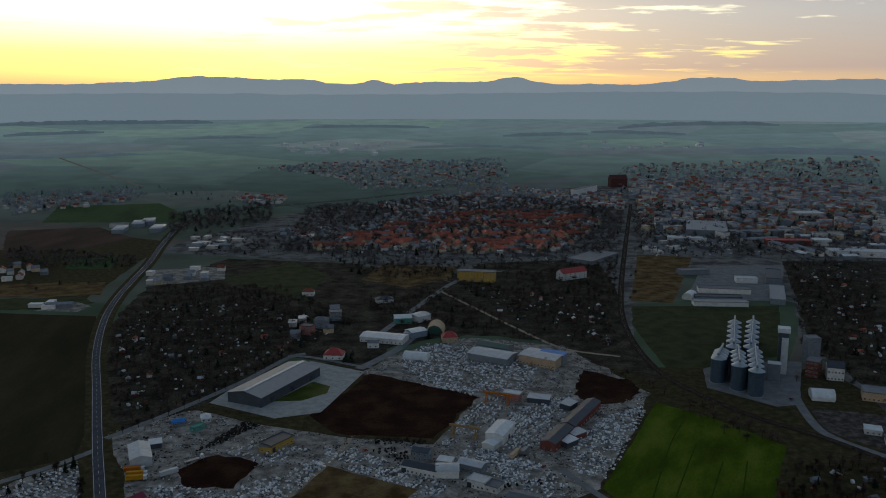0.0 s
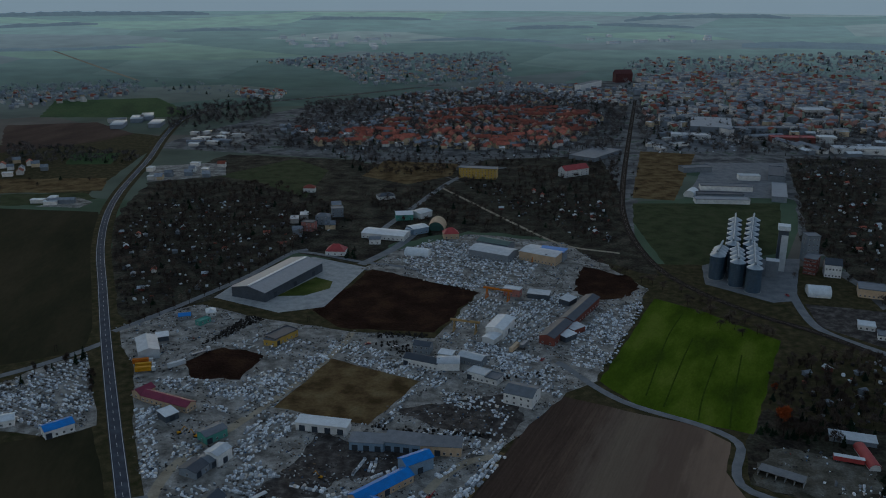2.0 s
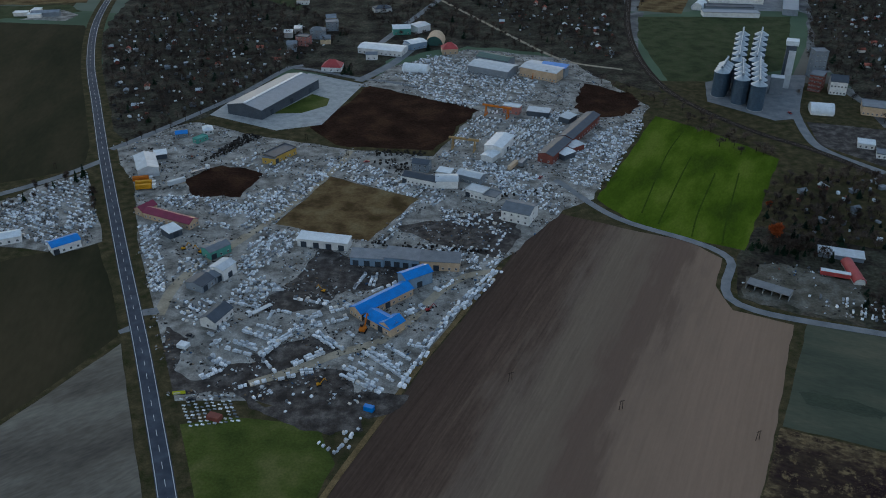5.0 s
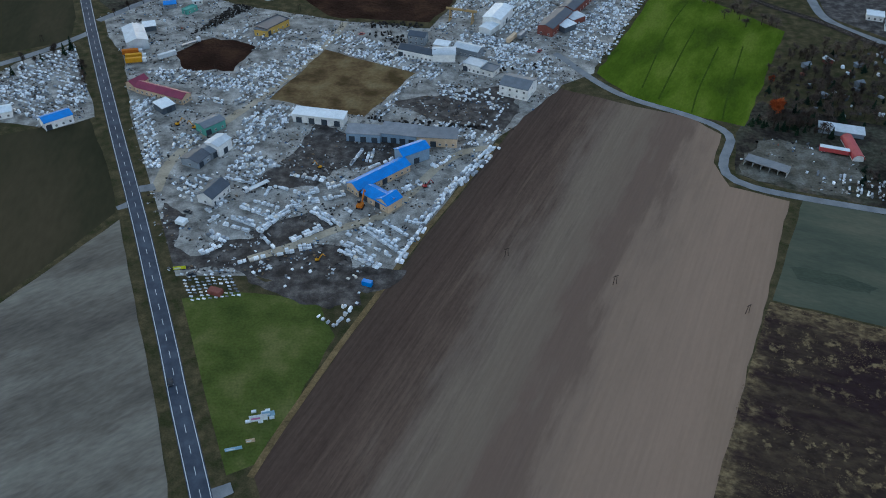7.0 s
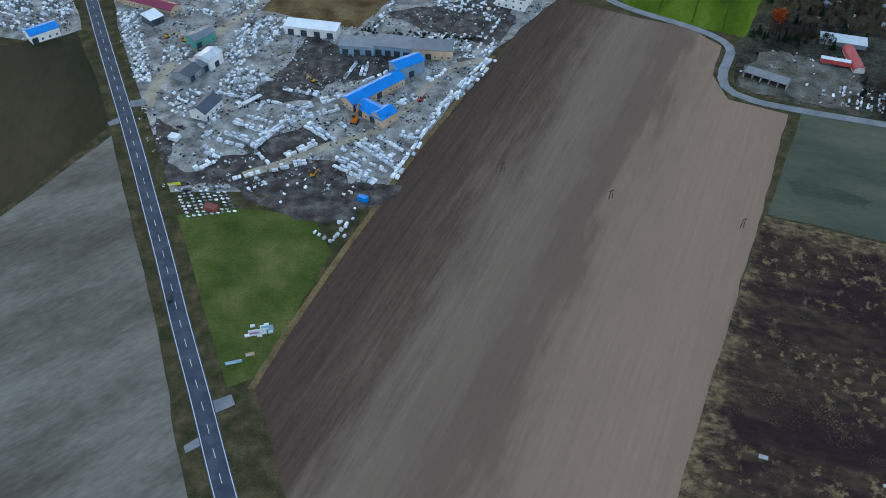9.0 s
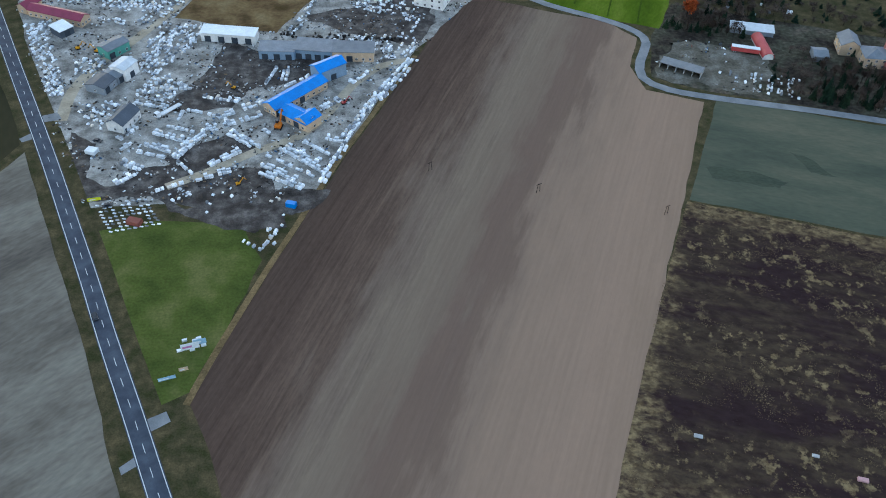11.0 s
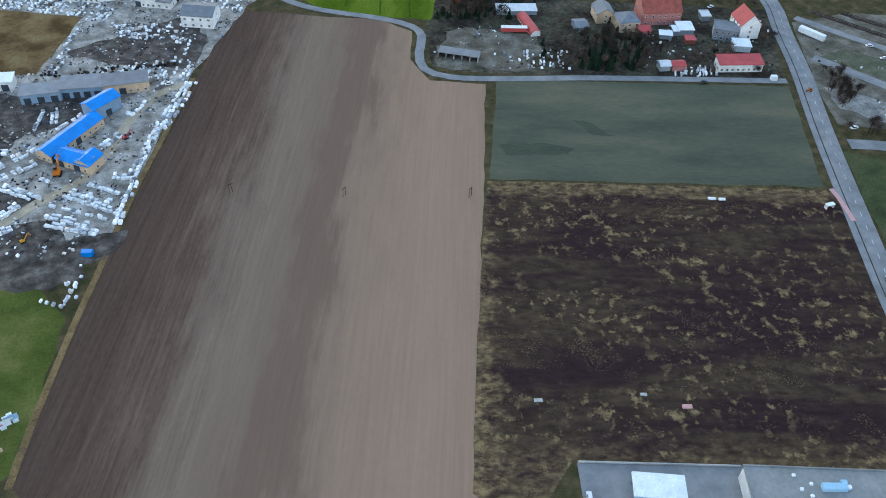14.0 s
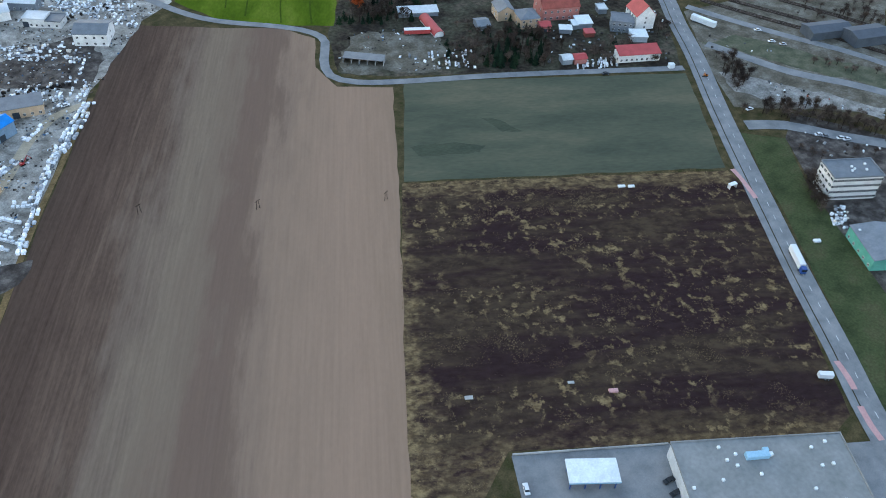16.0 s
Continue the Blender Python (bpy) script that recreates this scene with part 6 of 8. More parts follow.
def billboard(p, turn, w, h, mat, label, tall=1.5, lean=0):
    t = thing("billboard", pose(p[0], p[1], 0.1, 0, 0, turn), label, "billboard", "roadside signs")
    part("panel", box_mesh(-w / 2, w / 2, -0.08, 0.08, tall, tall + h, 0.02), M[mat], t)
    part("panel_print", box_mesh(-w * 0.42, w * 0.1, -0.12, -0.085, tall + h * 0.3, tall + h * 0.6), M["white_roof" if mat != "white_roof" else "pink_print"], t)
    for u in (-w / 2 + 0.3, w / 2 - 0.3):
        part("post", box_mesh(u - 0.08, u + 0.08, 0.09, 0.25, -0.1, tall + h), M["car_grey"], t)


billboard((-65, 200.7), 12, 6.5, 3.2, "white_roof", "white and pink billboard with stone samples in front", 0.8)
for p in [(-69.1, 200.7), (-64.5, 200.8), (-60.7, 202.6), (-62.8, 206.0), (-67.8, 205.4), (-64.1, 205.0)]:
    o = part("sample_block", box_mesh(-0.9, 0.9, -0.5, 0.5, 0, 0.8, 0.06), M["white_roof"])
    o.matrix_world = pose(*p, 0.08, 0, 0, 12)
    tagged(o, "pale stone sample block below the billboard", "stone block", "stone samples")
billboard((-61.8, 202.9), 12, 4.5, 2.6, "pale_blue", "pale printed billboard on the grass", 0.8)
billboard((-71.7, 187.8), 14, 6.0, 1.6, "pale_blue", "low pale blue banner on the grass", 0.4)
billboard((-66.4, 191.3), 14, 3.2, 1.8, "cream_wall", "small tan signboard on the grass", 0.4)
billboard((-114.3, 286), 8, 5.5, 1.6, "lime", "bright yellow banner at the yard edge", 1.0)


def pole(p, h=5.0):
    t = thing("power_pole", pose(p[0], p[1], 0, 0, 0, 25), "weathered wooden power pole in the field", "power pole", "power poles")
    for s in (-1, 1):
        o = part("leg", tube(bmesh.new(), 0, 0, 0, h, 0.16, 0.1, 6), M["bark"], t)
        o.matrix_local = pose(s * 0.9, 0, 0, 0, -s * 5.0, 0)
    part("crossarm", box_mesh(-1.4, 1.4, -0.08, 0.08, h - 0.6, h - 0.42), M["bark"], t)


for p in ((30.6, 296.9), (76.6, 278.1), (129.1, 259.5), (-261.5, 520), (-99.3, 572.8), (-66.7, 544.3), (-138.3, 478)):
    pole(p)


def roadside_bits():
    x, y, a, L, W = 278.3, 197.8, -1.7, 4.1, 2
    t = thing("bus_shelter", pose(x, y, 0.2, 0, 0, a), "small white bus shelter beside the street", "shelter")
    part("back", box_mesh(-2, 2, 0.9, 1.0, 0, 2.3), M["frame"], t)
    part("roof", box_mesh(-2.1, 2.1, -1.0, 1.1, 2.32, 2.45, 0.03), M["white_roof"], t)
    for u in (-1.9, 1.9):
        part("side", box_mesh(u - 0.05, u + 0.05, -0.8, 0.88, 0, 2.3), M["frame"], t)
    for p, size, mat, label, name in (((231.4, 221.1), (3.4, 1.4, 0.8), "white_roof", "pale concrete slab lying in the scrub", "concrete_slab"), ((235.5, 219.1), (3.0, 1.4, 0.8), "white_roof", "pale concrete slab lying in the scrub", "concrete_slab"),
                                      ((154.9, 127.9), (3.4, 1.6, 0.9), "pink_paving", "pinkish board table in the scrub", "board_table"), ((143.4, 138), (2.4, 1.2, 0.5), "concrete", "pale slab pile in the scrub", "concrete_slab"),
                                      ((285.9, 152.7), (3.2, 1.8, 1.0), "white_roof", "white tank lying on the grass", "water_tank"), ((107, 148.9), (3.0, 1.5, 0.5), "concrete", "pale slab pile in the scrub", "concrete_slab"),
                                      ((323.9, 294.8), (3.4, 2.4, 2.6), "white_roof", "white kiosk beside the street", "kiosk"), ((-31, 276.9), (4.5, 2.4, 2.4), "blue_roof", "blue container at the yard edge", "container"),
                                      # the red hut is a plain box standing in for stacked slabs
                                      ((-95.5, 271.1), (6.0, 3.4, 2.2), "brick_wall", "red box for a slab stack among samples", "hut"), ((-122.1, 321.5), (5.0, 4.0, 2.0), "white_roof", "large wrapped white pallet on the yard", "wrapped_pallet")):
        o = part(name, box_mesh(-size[0] / 2, size[0] / 2, -size[1] / 2, size[1] / 2, 0, size[2], 0.12), M[mat])
        o.matrix_world = pose(p[0], p[1], 0.1, 0, 0, -21)
        tagged(o, label, name.replace("_", " "))


roadside_bits()

# ---------------------------------------------------------------- scatter helpers
rng = random.Random(7)


def inside(p, poly):
    x, y = p
    hit = False
    for (x0, y0), (x1, y1) in zip(poly, poly[1:] + poly[:1]):
        if (y0 > y) != (y1 > y) and x < (x1 - x0) * (y - y0) / (y1 - y0) + x0:
            hit = not hit
    return hit


def scatter(poly, spacing, chance=1.0):
    """Jittered places inside an outline."""
    xs, ys = [p[0] for p in poly], [p[1] for p in poly]
    out = []
    y = min(ys)
    while y < max(ys):
        x = min(xs)
        while x < max(xs):
            p = (x + rng.uniform(-0.5, 0.5) * spacing, y + rng.uniform(-0.5, 0.5) * spacing)
            if rng.random() < chance and inside(p, poly):
                out.append(p)
            x += spacing
        y += spacing
    return out


FOOTPRINTS = [(o.matrix_world.copy().inverted(), max((abs(c[0]) for k in o.children for c in k.bound_box), default=0), max((abs(c[1]) for k in o.children for c in k.bound_box), default=0))
              for o in bpy.data.objects if o.parent is None and o.type == "EMPTY"]
ROADS = [(p.x, p.y, w) for line, w in ((main_line, 7), (lane_line, 4), (street_line, 8), (side_line, 5), (rail_line, 5)) for p in line]


ROAD_X, ROAD_Y, ROAD_W = np.array(ROADS).T
FOOT_X, FOOT_Y, FOOT_R = np.array([(*m.inverted().translation.xy, math.hypot(a, b)) for m, a, b in FOOTPRINTS]).T


def free(p, margin=1.0):
    """True where no building or road stands."""
    if ((ROAD_X - p[0]) ** 2 + (ROAD_Y - p[1]) ** 2 < (ROAD_W + margin) ** 2).any():
        return False
    for i in np.nonzero((FOOT_X - p[0]) ** 2 + (FOOT_Y - p[1]) ** 2 < (FOOT_R * 2 + 1.5 * margin) ** 2)[0]:
        m, a, b = FOOTPRINTS[i]
        q = m @ Vector((p[0], p[1], 0))
        if abs(q.x) < a + margin and abs(q.y) < b + margin:
            return False
    return True


def merged(name, chunks, mat, label, category):
    """Many small pieces, given as (vertices, triangles) arrays, as one mesh of uncountable stuff."""
    if not chunks:
        return
    base, verts, faces = 0, [], []
    for v, f in chunks:
        verts.append(v)
        faces.append(f + base)
        base += len(v)
    verts, faces = np.concatenate(verts), np.concatenate(faces)
    me = bpy.data.meshes.new(name)
    me.vertices.add(len(verts))
    me.vertices.foreach_set("co", verts.astype(np.float32).ravel())
    k = faces.shape[1]
    me.loops.add(len(faces) * k)
    me.loops.foreach_set("vertex_index", faces.astype(np.int32).ravel())
    me.polygons.add(len(faces))
    me.polygons.foreach_set("loop_start", np.arange(0, len(faces) * k, k, dtype=np.int32))
    me.update(calc_edges=True)
    me.validate()
    me.materials.append(mat)
    return tagged(new(name, me), label, category, kind="stuff")


CUBE_V = np.array(list(itertools.product((-0.5, 0.5), (-0.5, 0.5), (0, 1))), float)
CUBE_F = np.array([(0, 1, 3, 2), (4, 6, 7, 5), (0, 4, 5, 1), (2, 3, 7, 6), (1, 5, 7, 3)])


def slab_chunk(x, y, z, size, turn, tilt=0.0):
    v = CUBE_V * size
    v[:, 2] += v[:, 0] * tilt
    c, s = math.cos(turn), math.sin(turn)
    return np.stack([x + v[:, 0] * c - v[:, 1] * s, y + v[:, 0] * s + v[:, 1] * c, z + v[:, 2]], 1), CUBE_F


# ---------------------------------------------------------------- granite in the yards


def block_mesh(k):
    bm = box_mesh(-0.5, 0.5, -0.5, 0.5, 0, 1, 0.04)
    r = random.Random(k)
    for v in bm.verts:
        v.co += Vector((r.uniform(-0.025, 0.025), r.uniform(-0.025, 0.025), r.uniform(-0.03, 0.0) if v.co.z > 0.5 else 0))
    return mesh_of(bm, "granite_block", M["granite"])


BLOCKS = [block_mesh(k) for k in range(5)]
ROWS = [[(-90.9, 339.3), (-76.6, 332.8)], [(-95.9, 333.6), (-76.9, 324)], [(-98.2, 324.4), (-86.7, 318.6)], [(-101.4, 319.8), (-88.7, 314.6)], [(-83.3, 314.2), (-70.5, 332.3), (-46.4, 345)],
        [(-82.4, 318.2), (-70.6, 337.1), (-60.5, 340.5)], [(-81.9, 310.3), (-75.1, 301.9)], [(-72.6, 297.4), (-58.1, 302.4)], [(-67.1, 307.8), (-53.8, 317.4)], [(-86.2, 344.7), (-82.8, 351.7), (-66.6, 344.8)],
        [(-66.5, 344.3), (-50.5, 352.9), (-46.3, 357)], [(-110.6, 330.3), (-104.2, 339.3)], [(-110.5, 321.1), (-104.5, 327.5)], [(-108.8, 359.7), (-92.8, 353.7)], [(-97.7, 370.4), (-82.7, 370.5)],
        [(-59.6, 332.9), (-46.2, 318.8)], [(-61.5, 330.5), (-48.3, 317.9)], [(-46.1, 306.7), (-29.1, 293.5)], [(-42.5, 312.7), (-21.6, 296)], [(-36.5, 317.1), (-16.6, 297.7)], [(-33.9, 318.4), (-18.7, 305.9)],
        [(-25.5, 321.6), (-11.7, 308.5)], [(-16.7, 323.9), (-5.3, 319)], [(-45, 300), (-26.2, 287.2)], [(-45.3, 333), (-38.2, 326.1)], [(-18.4, 347.1), (-7.8, 355.2)], [(-2.1, 370.4), (5.9, 378.7)],
        [(-45.9, 372.9), (-41, 387.4)], [(-36, 375.7), (-35, 387.4)], [(-75.5, 362.5), (-58.9, 356.9)], [(-35.9, 369.7), (-23.1, 378.5)], [(-107.1, 311.5), (-98.2, 306.4)], [(-106.7, 298), (-99.7, 303.9)], [(-88.9, 291.7), (-78.3, 296.1)]]
EDGE_ROWS = [[(30.1, 390.2), (12.9, 359.4), (4.2, 351.2)], [(27.6, 390.2), (11, 362.6), (-2, 337.5)], [(4.2, 349.2), (-1.9, 332.7), (-7.7, 319)], [(-0.3, 339.4), (-9.4, 323.5)], [(-7.7, 319), (-14.7, 302.6), (-19.4, 291.2)]]
GROUP = "granite blocks in the stoneyard"
LABEL = "pale grey rough-cut granite block on the yard"


def lay_rows():
    extra = []
    made = 0
    for n, row in enumerate(ROWS + EDGE_ROWS):
        line = smooth_line(row, 1.0)
        gap = rng.uniform(0.15, 0.5)
        pos = 0.0
        for a, b in zip(line, line[1:]):
            d = (b - a).length
            pos += d
            if pos < 0:
                continue
            size = (rng.uniform(1.3, 2.3), rng.uniform(1.1, 1.6), rng.uniform(0.7, 1.4))
            turn = math.atan2(b.y - a.y, b.x - a.x) + rng.uniform(-0.05, 0.05)
            off = rng.uniform(-0.2, 0.2)
            x, y = a.x - math.sin(turn) * off, a.y + math.cos(turn) * off
            pos -= size[0] + gap
            if rng.random() < 0.06 or not free((x, y), 0.5):
                continue
            for side in (0, 1) if n % 3 else (0,):
                xs, ys = x - math.sin(turn) * 2.1 * side, y + math.cos(turn) * 2.1 * side
                if side and rng.random() < 0.35:
                    continue
                if made < 300:
                    o = new("granite_block", BLOCKS[made % 5])
                    o.matrix_world = pose(xs, ys, 0.1, 0, 0, math.degrees(turn)) @ Matrix.Diagonal((*size, 1))
                    tagged(o, LABEL, "stone block", GROUP)
                    made += 1
                else:
                    extra.append(slab_chunk(xs, ys, 0.1, size, turn))
                if rng.random() < 0.25:
                    extra.append(slab_chunk(xs, ys, 0.1 + size[2], (size[0] * 0.9, size[1] * 0.9, rng.uniform(0.3, 0.9)), turn + rng.uniform(-0.1, 0.1)))
    return extra


HEAPS = lay_rows()
# yards strewn with slabs, pallets and offcuts: outline, spacing, share filled
STREWN = [([(-278.8, 471.5), (-259.3, 491.9), (-238.4, 513.8), (-204.7, 442.3), (-222.8, 415.4), (-257.8, 428.2)], 2.6, 0.62), ([(-181.6, 442.5), (-167.6, 444), (-144.1, 369.5), (-152.5, 368.3)], 2.3, 0.75),
          ([(-183.5, 478.6), (-165.4, 484.4), (-130.2, 472.7), (-109.5, 457.6), (-115.2, 436.1), (-133.6, 457.4), (-163.4, 464.7)], 2.3, 0.8), ([(-141.2, 446.4), (-126.1, 443), (-125.5, 434.6), (-143.6, 442.8)], 2.0, 0.8),
          ([(-127.5, 476.7), (-86.4, 515.1), (-74.5, 543.5), (-67.5, 533.9), (-88.2, 477), (-106.6, 443.1)], 2.6, 0.6), ([(-105.9, 439.6), (-79.5, 430.9), (-85.4, 416.4), (-103.3, 380.6), (-111.9, 391.9), (-111, 416.2)], 2.3, 0.75),
          ([(-144.9, 400.5), (-130.2, 416.1), (-128.6, 386), (-142.1, 380.3)], 2.4, 0.55), ([(-138.7, 359.1), (-111.4, 364.4), (-101.6, 359.4), (-123.4, 335.2)], 2.6, 0.5), ([(-111.4, 364.4), (-105.8, 391.9), (-82.5, 372.6), (-95.9, 359.4)], 2.4, 0.6),
          ([(-75, 515.2), (-64, 538.7), (-33.1, 515.6), (4.8, 489.9), (-2.4, 466), (-31.5, 485.5), (-62.7, 506.4)], 2.4, 0.6), ([(-14.8, 473.6), (-31.3, 423.3), (-40.5, 416.8), (-23.1, 458.3)], 2.4, 0.7),
          ([(-2.4, 466), (38.7, 451.4), (34, 430.4), (1.1, 447.5)], 2.6, 0.55), ([(13.1, 544.3), (65.6, 511.9), (76.9, 482.3), (61.6, 474.2), (16.2, 507.1)], 2.4, 0.65),
          ([(-27.7, 416.9), (30, 417.3), (37.8, 437.3), (31.7, 392.9), (13.4, 392.8)], 2.6, 0.4), ([(35.5, 516.2), (74.8, 466.6), (69.9, 455.3), (37.2, 482)], 2.4, 0.5),
          ([(-41.8, 719.4), (-15, 779.5), (59.2, 753.6), (87.4, 720.8), (66.5, 654.5), (28.9, 647.5), (-13, 667.5)], 3.0, 0.6), ([(-32, 667.3), (29.2, 654.2), (26.3, 638.3), (-26.7, 653.6)], 2.6, 0.5),
          ([(28, 621.8), (54.3, 647.7), (39.4, 586.6), (5.1, 539.3), (-4.8, 544.2)], 2.6, 0.6), ([(49.5, 609.9), (101.1, 635.1), (77, 544.9), (40.5, 534.8)], 2.6, 0.55),
          ([(88.9, 545), (115.9, 587.3), (153.1, 623), (153.7, 604.9), (103.6, 490.7), (82.7, 499)], 2.6, 0.7), ([(130.6, 676), (154.6, 676.2), (164.8, 635.8), (128.6, 610.6), (119.3, 635.3)], 3.6, 0.1),
          ([(-148.9, 538), (-124.1, 553.1), (-89, 533.7), (-109.3, 514.9), (-135.9, 514.7)], 3.0, 0.35), 
          ([(-50.8, 257.1), (-37.3, 264.1), (-32.3, 276.9), (-36.5, 253.7), (-43.1, 250.4)], 2.2, 0.5), ([(-89.6, 302.2), (-45.1, 296.3), (-33.6, 278.7), (-52.5, 271.2), (-80.3, 278.5)], 3.2, 0.14), ([(-54.6, 290.2), (-34.2, 286.4), (-35.5, 271.3), (-48, 274.9)], 2.4, 0.32),
          ([(188.9, 368.8), (231, 360.2), (225.8, 339.1), (208.2, 345.7)], 2.6, 0.4), ([(279.6, 323), (302.4, 316.6), (296.4, 308.2), (272.5, 315)], 2.0, 0.8), ([(311.1, 167.4), (318.4, 163.9), (305.6, 152.7), (299, 155.9)], 2.0, 0.8)]
for n, (poly, gap, share) in enumerate(STREWN):
    # pallets and slab stacks stand in broken rows that follow the yard's own lines
    angle = radians((-27, 63, 58, -31)[n % 4]) + rng.gauss(0, 0.06)
    c, sn = math.cos(angle), math.sin(angle)
    us, ws = [q[0] * c + q[1] * sn for q in poly], [-q[0] * sn + q[1] * c for q in poly]
    w = min(ws)
    while w < max(ws):
        u = min(us) + rng.uniform(0, 3)
        run = rng.randrange(3, 12)
        while u < max(us):
            long_side, deep, high = rng.uniform(0.8, 1.7), rng.uniform(0.7, 1.35), rng.choice((0.25, 0.5, 0.8, 1.1)) * rng.uniform(0.8, 1.25)
            v = w + rng.gauss(0, 0.22)
            p = (u * c - v * sn, u * sn + v * c)
            if inside(p, poly) and rng.random() < (0.3 + share * 0.75 if share > 0.34 else share) and noise.noise((p[0] / 13, p[1] / 13, 5)) > -0.34 and not any(inside(p, bare) for bare in BARE) and free(p, 0.3):
                turn = angle + rng.gauss(0, 0.06 if rng.random() < 0.8 else 0.6)
                HEAPS.append(slab_chunk(*p, 0.08, (long_side, deep, high), turn, rng.gauss(0, 0.03)))
                if rng.random() < 0.3:
                    HEAPS.append(slab_chunk(p[0] + rng.gauss(0, 0.1), p[1] + rng.gauss(0, 0.1), 0.08 + high, (long_side * 0.8, deep * 0.85, rng.uniform(0.15, 0.5)), turn + rng.gauss(0, 0.1)))
            u += long_side + rng.uniform(0.08, 0.5)
            run -= 1
            if run <= 0:
                u += rng.uniform(1.5, 5)
                run = rng.randrange(3, 12)
        w += rng.choice((1.5, 1.8, 2.9, 3.6)) * gap / 2.4
# offcuts, planks, pallets and scrap over the whole yard
LITTER = []
for poly, gap, share in ((STONE_YARD, 2.3, 0.5), (WEST_YARD, 1.7, 0.6), ([(153.4, 365.4), (175.1, 402.5), (224.1, 380.8), (206, 344.8)], 2.3, 0.22)):
    for p in scatter(poly, gap, share):
        if noise.noise((p[0] / 17, p[1] / 17, 2)) < -0.12 or any(inside(p, bare) for bare in BARE) or not free(p, 0.2):
            continue
        for k in range(rng.choice((1, 1, 2, 3))):
            LITTER.append(slab_chunk(p[0] + rng.gauss(0, 0.9) * (k > 0), p[1] + rng.gauss(0, 0.9) * (k > 0), 0.06, (rng.uniform(0.3, 1.5), rng.uniform(0.25, 0.9), rng.uniform(0.08, 0.55)),
                                     radians(rng.choice((-27, 63))) + rng.gauss(0, 0.35), rng.gauss(0, 0.08)))
merged("yard_litter", LITTER, M["yard_litter"], "offcuts, planks, pallets and scrap strewn over the stoneyard", "scrap")
# rows of small sample slabs beside the yellow banner
A0, A1, A2 = Vector((-113, 283.7)), Vector((-93.8, 286.9)), Vector((-104.6, 266.7))
for i in range(9):
    for j in range(9):
        q = A0 + (A1 - A0) * (i / 8) + (A2 - A0) * (j / 8)
        if rng.random() < 0.85:
            HEAPS.append(slab_chunk(q.x + rng.gauss(0, 0.14), q.y + rng.gauss(0, 0.14), 0.08, (1.5, rng.uniform(0.5, 0.8), rng.uniform(0.2, 0.5)), -0.25 + rng.gauss(0, 0.08)))
merged("cut_stone_slabs", HEAPS, M["granite_heap"], "stacks of pale cut granite slabs and offcuts", "stone slabs")
DARK = []
for poly, gap, share in (([(-166.7, 532.4), (-154, 545.2), (-132.5, 578.7), (-146.3, 584.1), (-156.9, 557.3)], 1.8, 0.9), ([(-46.6, 543.8), (-10.8, 544.1), (-12.9, 552.1), (-47.5, 555.8)], 2.0, 0.7),
                         ([(-50.8, 424.5), (-5.6, 418.4), (26.1, 412.3), (22.7, 406.2), (-24.6, 413.8)], 2.2, 0.6), ([(0.8, 497.4), (36.3, 485.7), (65.5, 493.9), (60.8, 482.1), (28.9, 477.9)], 2.6, 0.4), ([(-48.7, 535.4), (-33.7, 540.1), (-14.2, 522.4), (-28.8, 513.7)], 2.2, 0.5)):
    for p in scatter(poly, gap, share):
        if free(p, 0.3):
            DARK.append(slab_chunk(p[0], p[1], 0.08, (rng.uniform(0.8, 2), rng.uniform(0.6, 1.6), rng.uniform(0.4, 1.4)), rng.uniform(0, 3), rng.gauss(0, 0.15)))
merged("dark_scrap_heap", DARK, M["rubble"], "dark heaps of rubble, tyres and scrap", "rubble")

CLUTTER = []
for poly, gap, share in (([(-248.2, 601.1), (-294, 716.7), (-337, 844.8), (-312.6, 938.3), (-180.3, 915), (-95.9, 826.8), (-142.1, 760.1), (-186.1, 638.8)], 6.5, 0.32), ([(21.9, 1011), (188.1, 944.8), (159.5, 754.7), (67.2, 871.4)], 7, 0.3), ([(492.5, 1166.7), (591, 1131.7), (368.2, 664.4), (372.2, 723.8), (401.3, 922.4)], 7, 0.3),
                         ([(220.2, 500.1), (294.4, 509.4), (251.2, 419), (197.1, 418.5)], 6, 0.3), ([(259, 327.4), (328, 298.3), (363.3, 350.2), (293.8, 372.6)], 4, 0.35), ([(176.6, 401.8), (229, 389.6), (225.6, 380.2), (179.8, 393.4)], 3, 0.5), ([(342.8, 222.4), (372.6, 186.8), (358.7, 175.4), (335.9, 186.2)], 4, 0.35),
                         ([(369.9, 316.4), (404.1, 272.3), (395, 268.1), (359, 299.5)], 4, 0.3), ([(363.9, 263.7), (398.3, 208), (389.4, 200.7), (356, 251.5)], 3.5, 0.5), ([(-231.7, 584.1), (-166.7, 596.1), (-148.3, 552.9), (-200.5, 514.1)], 9, 0.2), ([(-290.3, 1506.2), (330.2, 1615.2), (237.3, 1141.4), (-184.3, 1197.4)], 10, 0.3),
                         ([(484.7, 2116.7), (1082.5, 2080.9), (641.4, 1204), (289.9, 1201.2)], 11, 0.35)):
    for p in scatter(poly, gap, share):
        if free(p, 0.5):
            size = 0.55 if gap < 6 else 1.0
            CLUTTER.append(slab_chunk(p[0], p[1], 0.05 + terrain(*p), (rng.uniform(0.8, 3.2) * size, rng.uniform(0.6, 2.4) * size, rng.uniform(0.4, 2.0) * size), rng.uniform(0, 3), rng.gauss(0, 0.08)))
merged("garden_clutter", CLUTTER, M["clutter"], "small frames, sheets, tubs and stacks scattered over gardens", "clutter")

# ---------------------------------------------------------------- trees and weeds


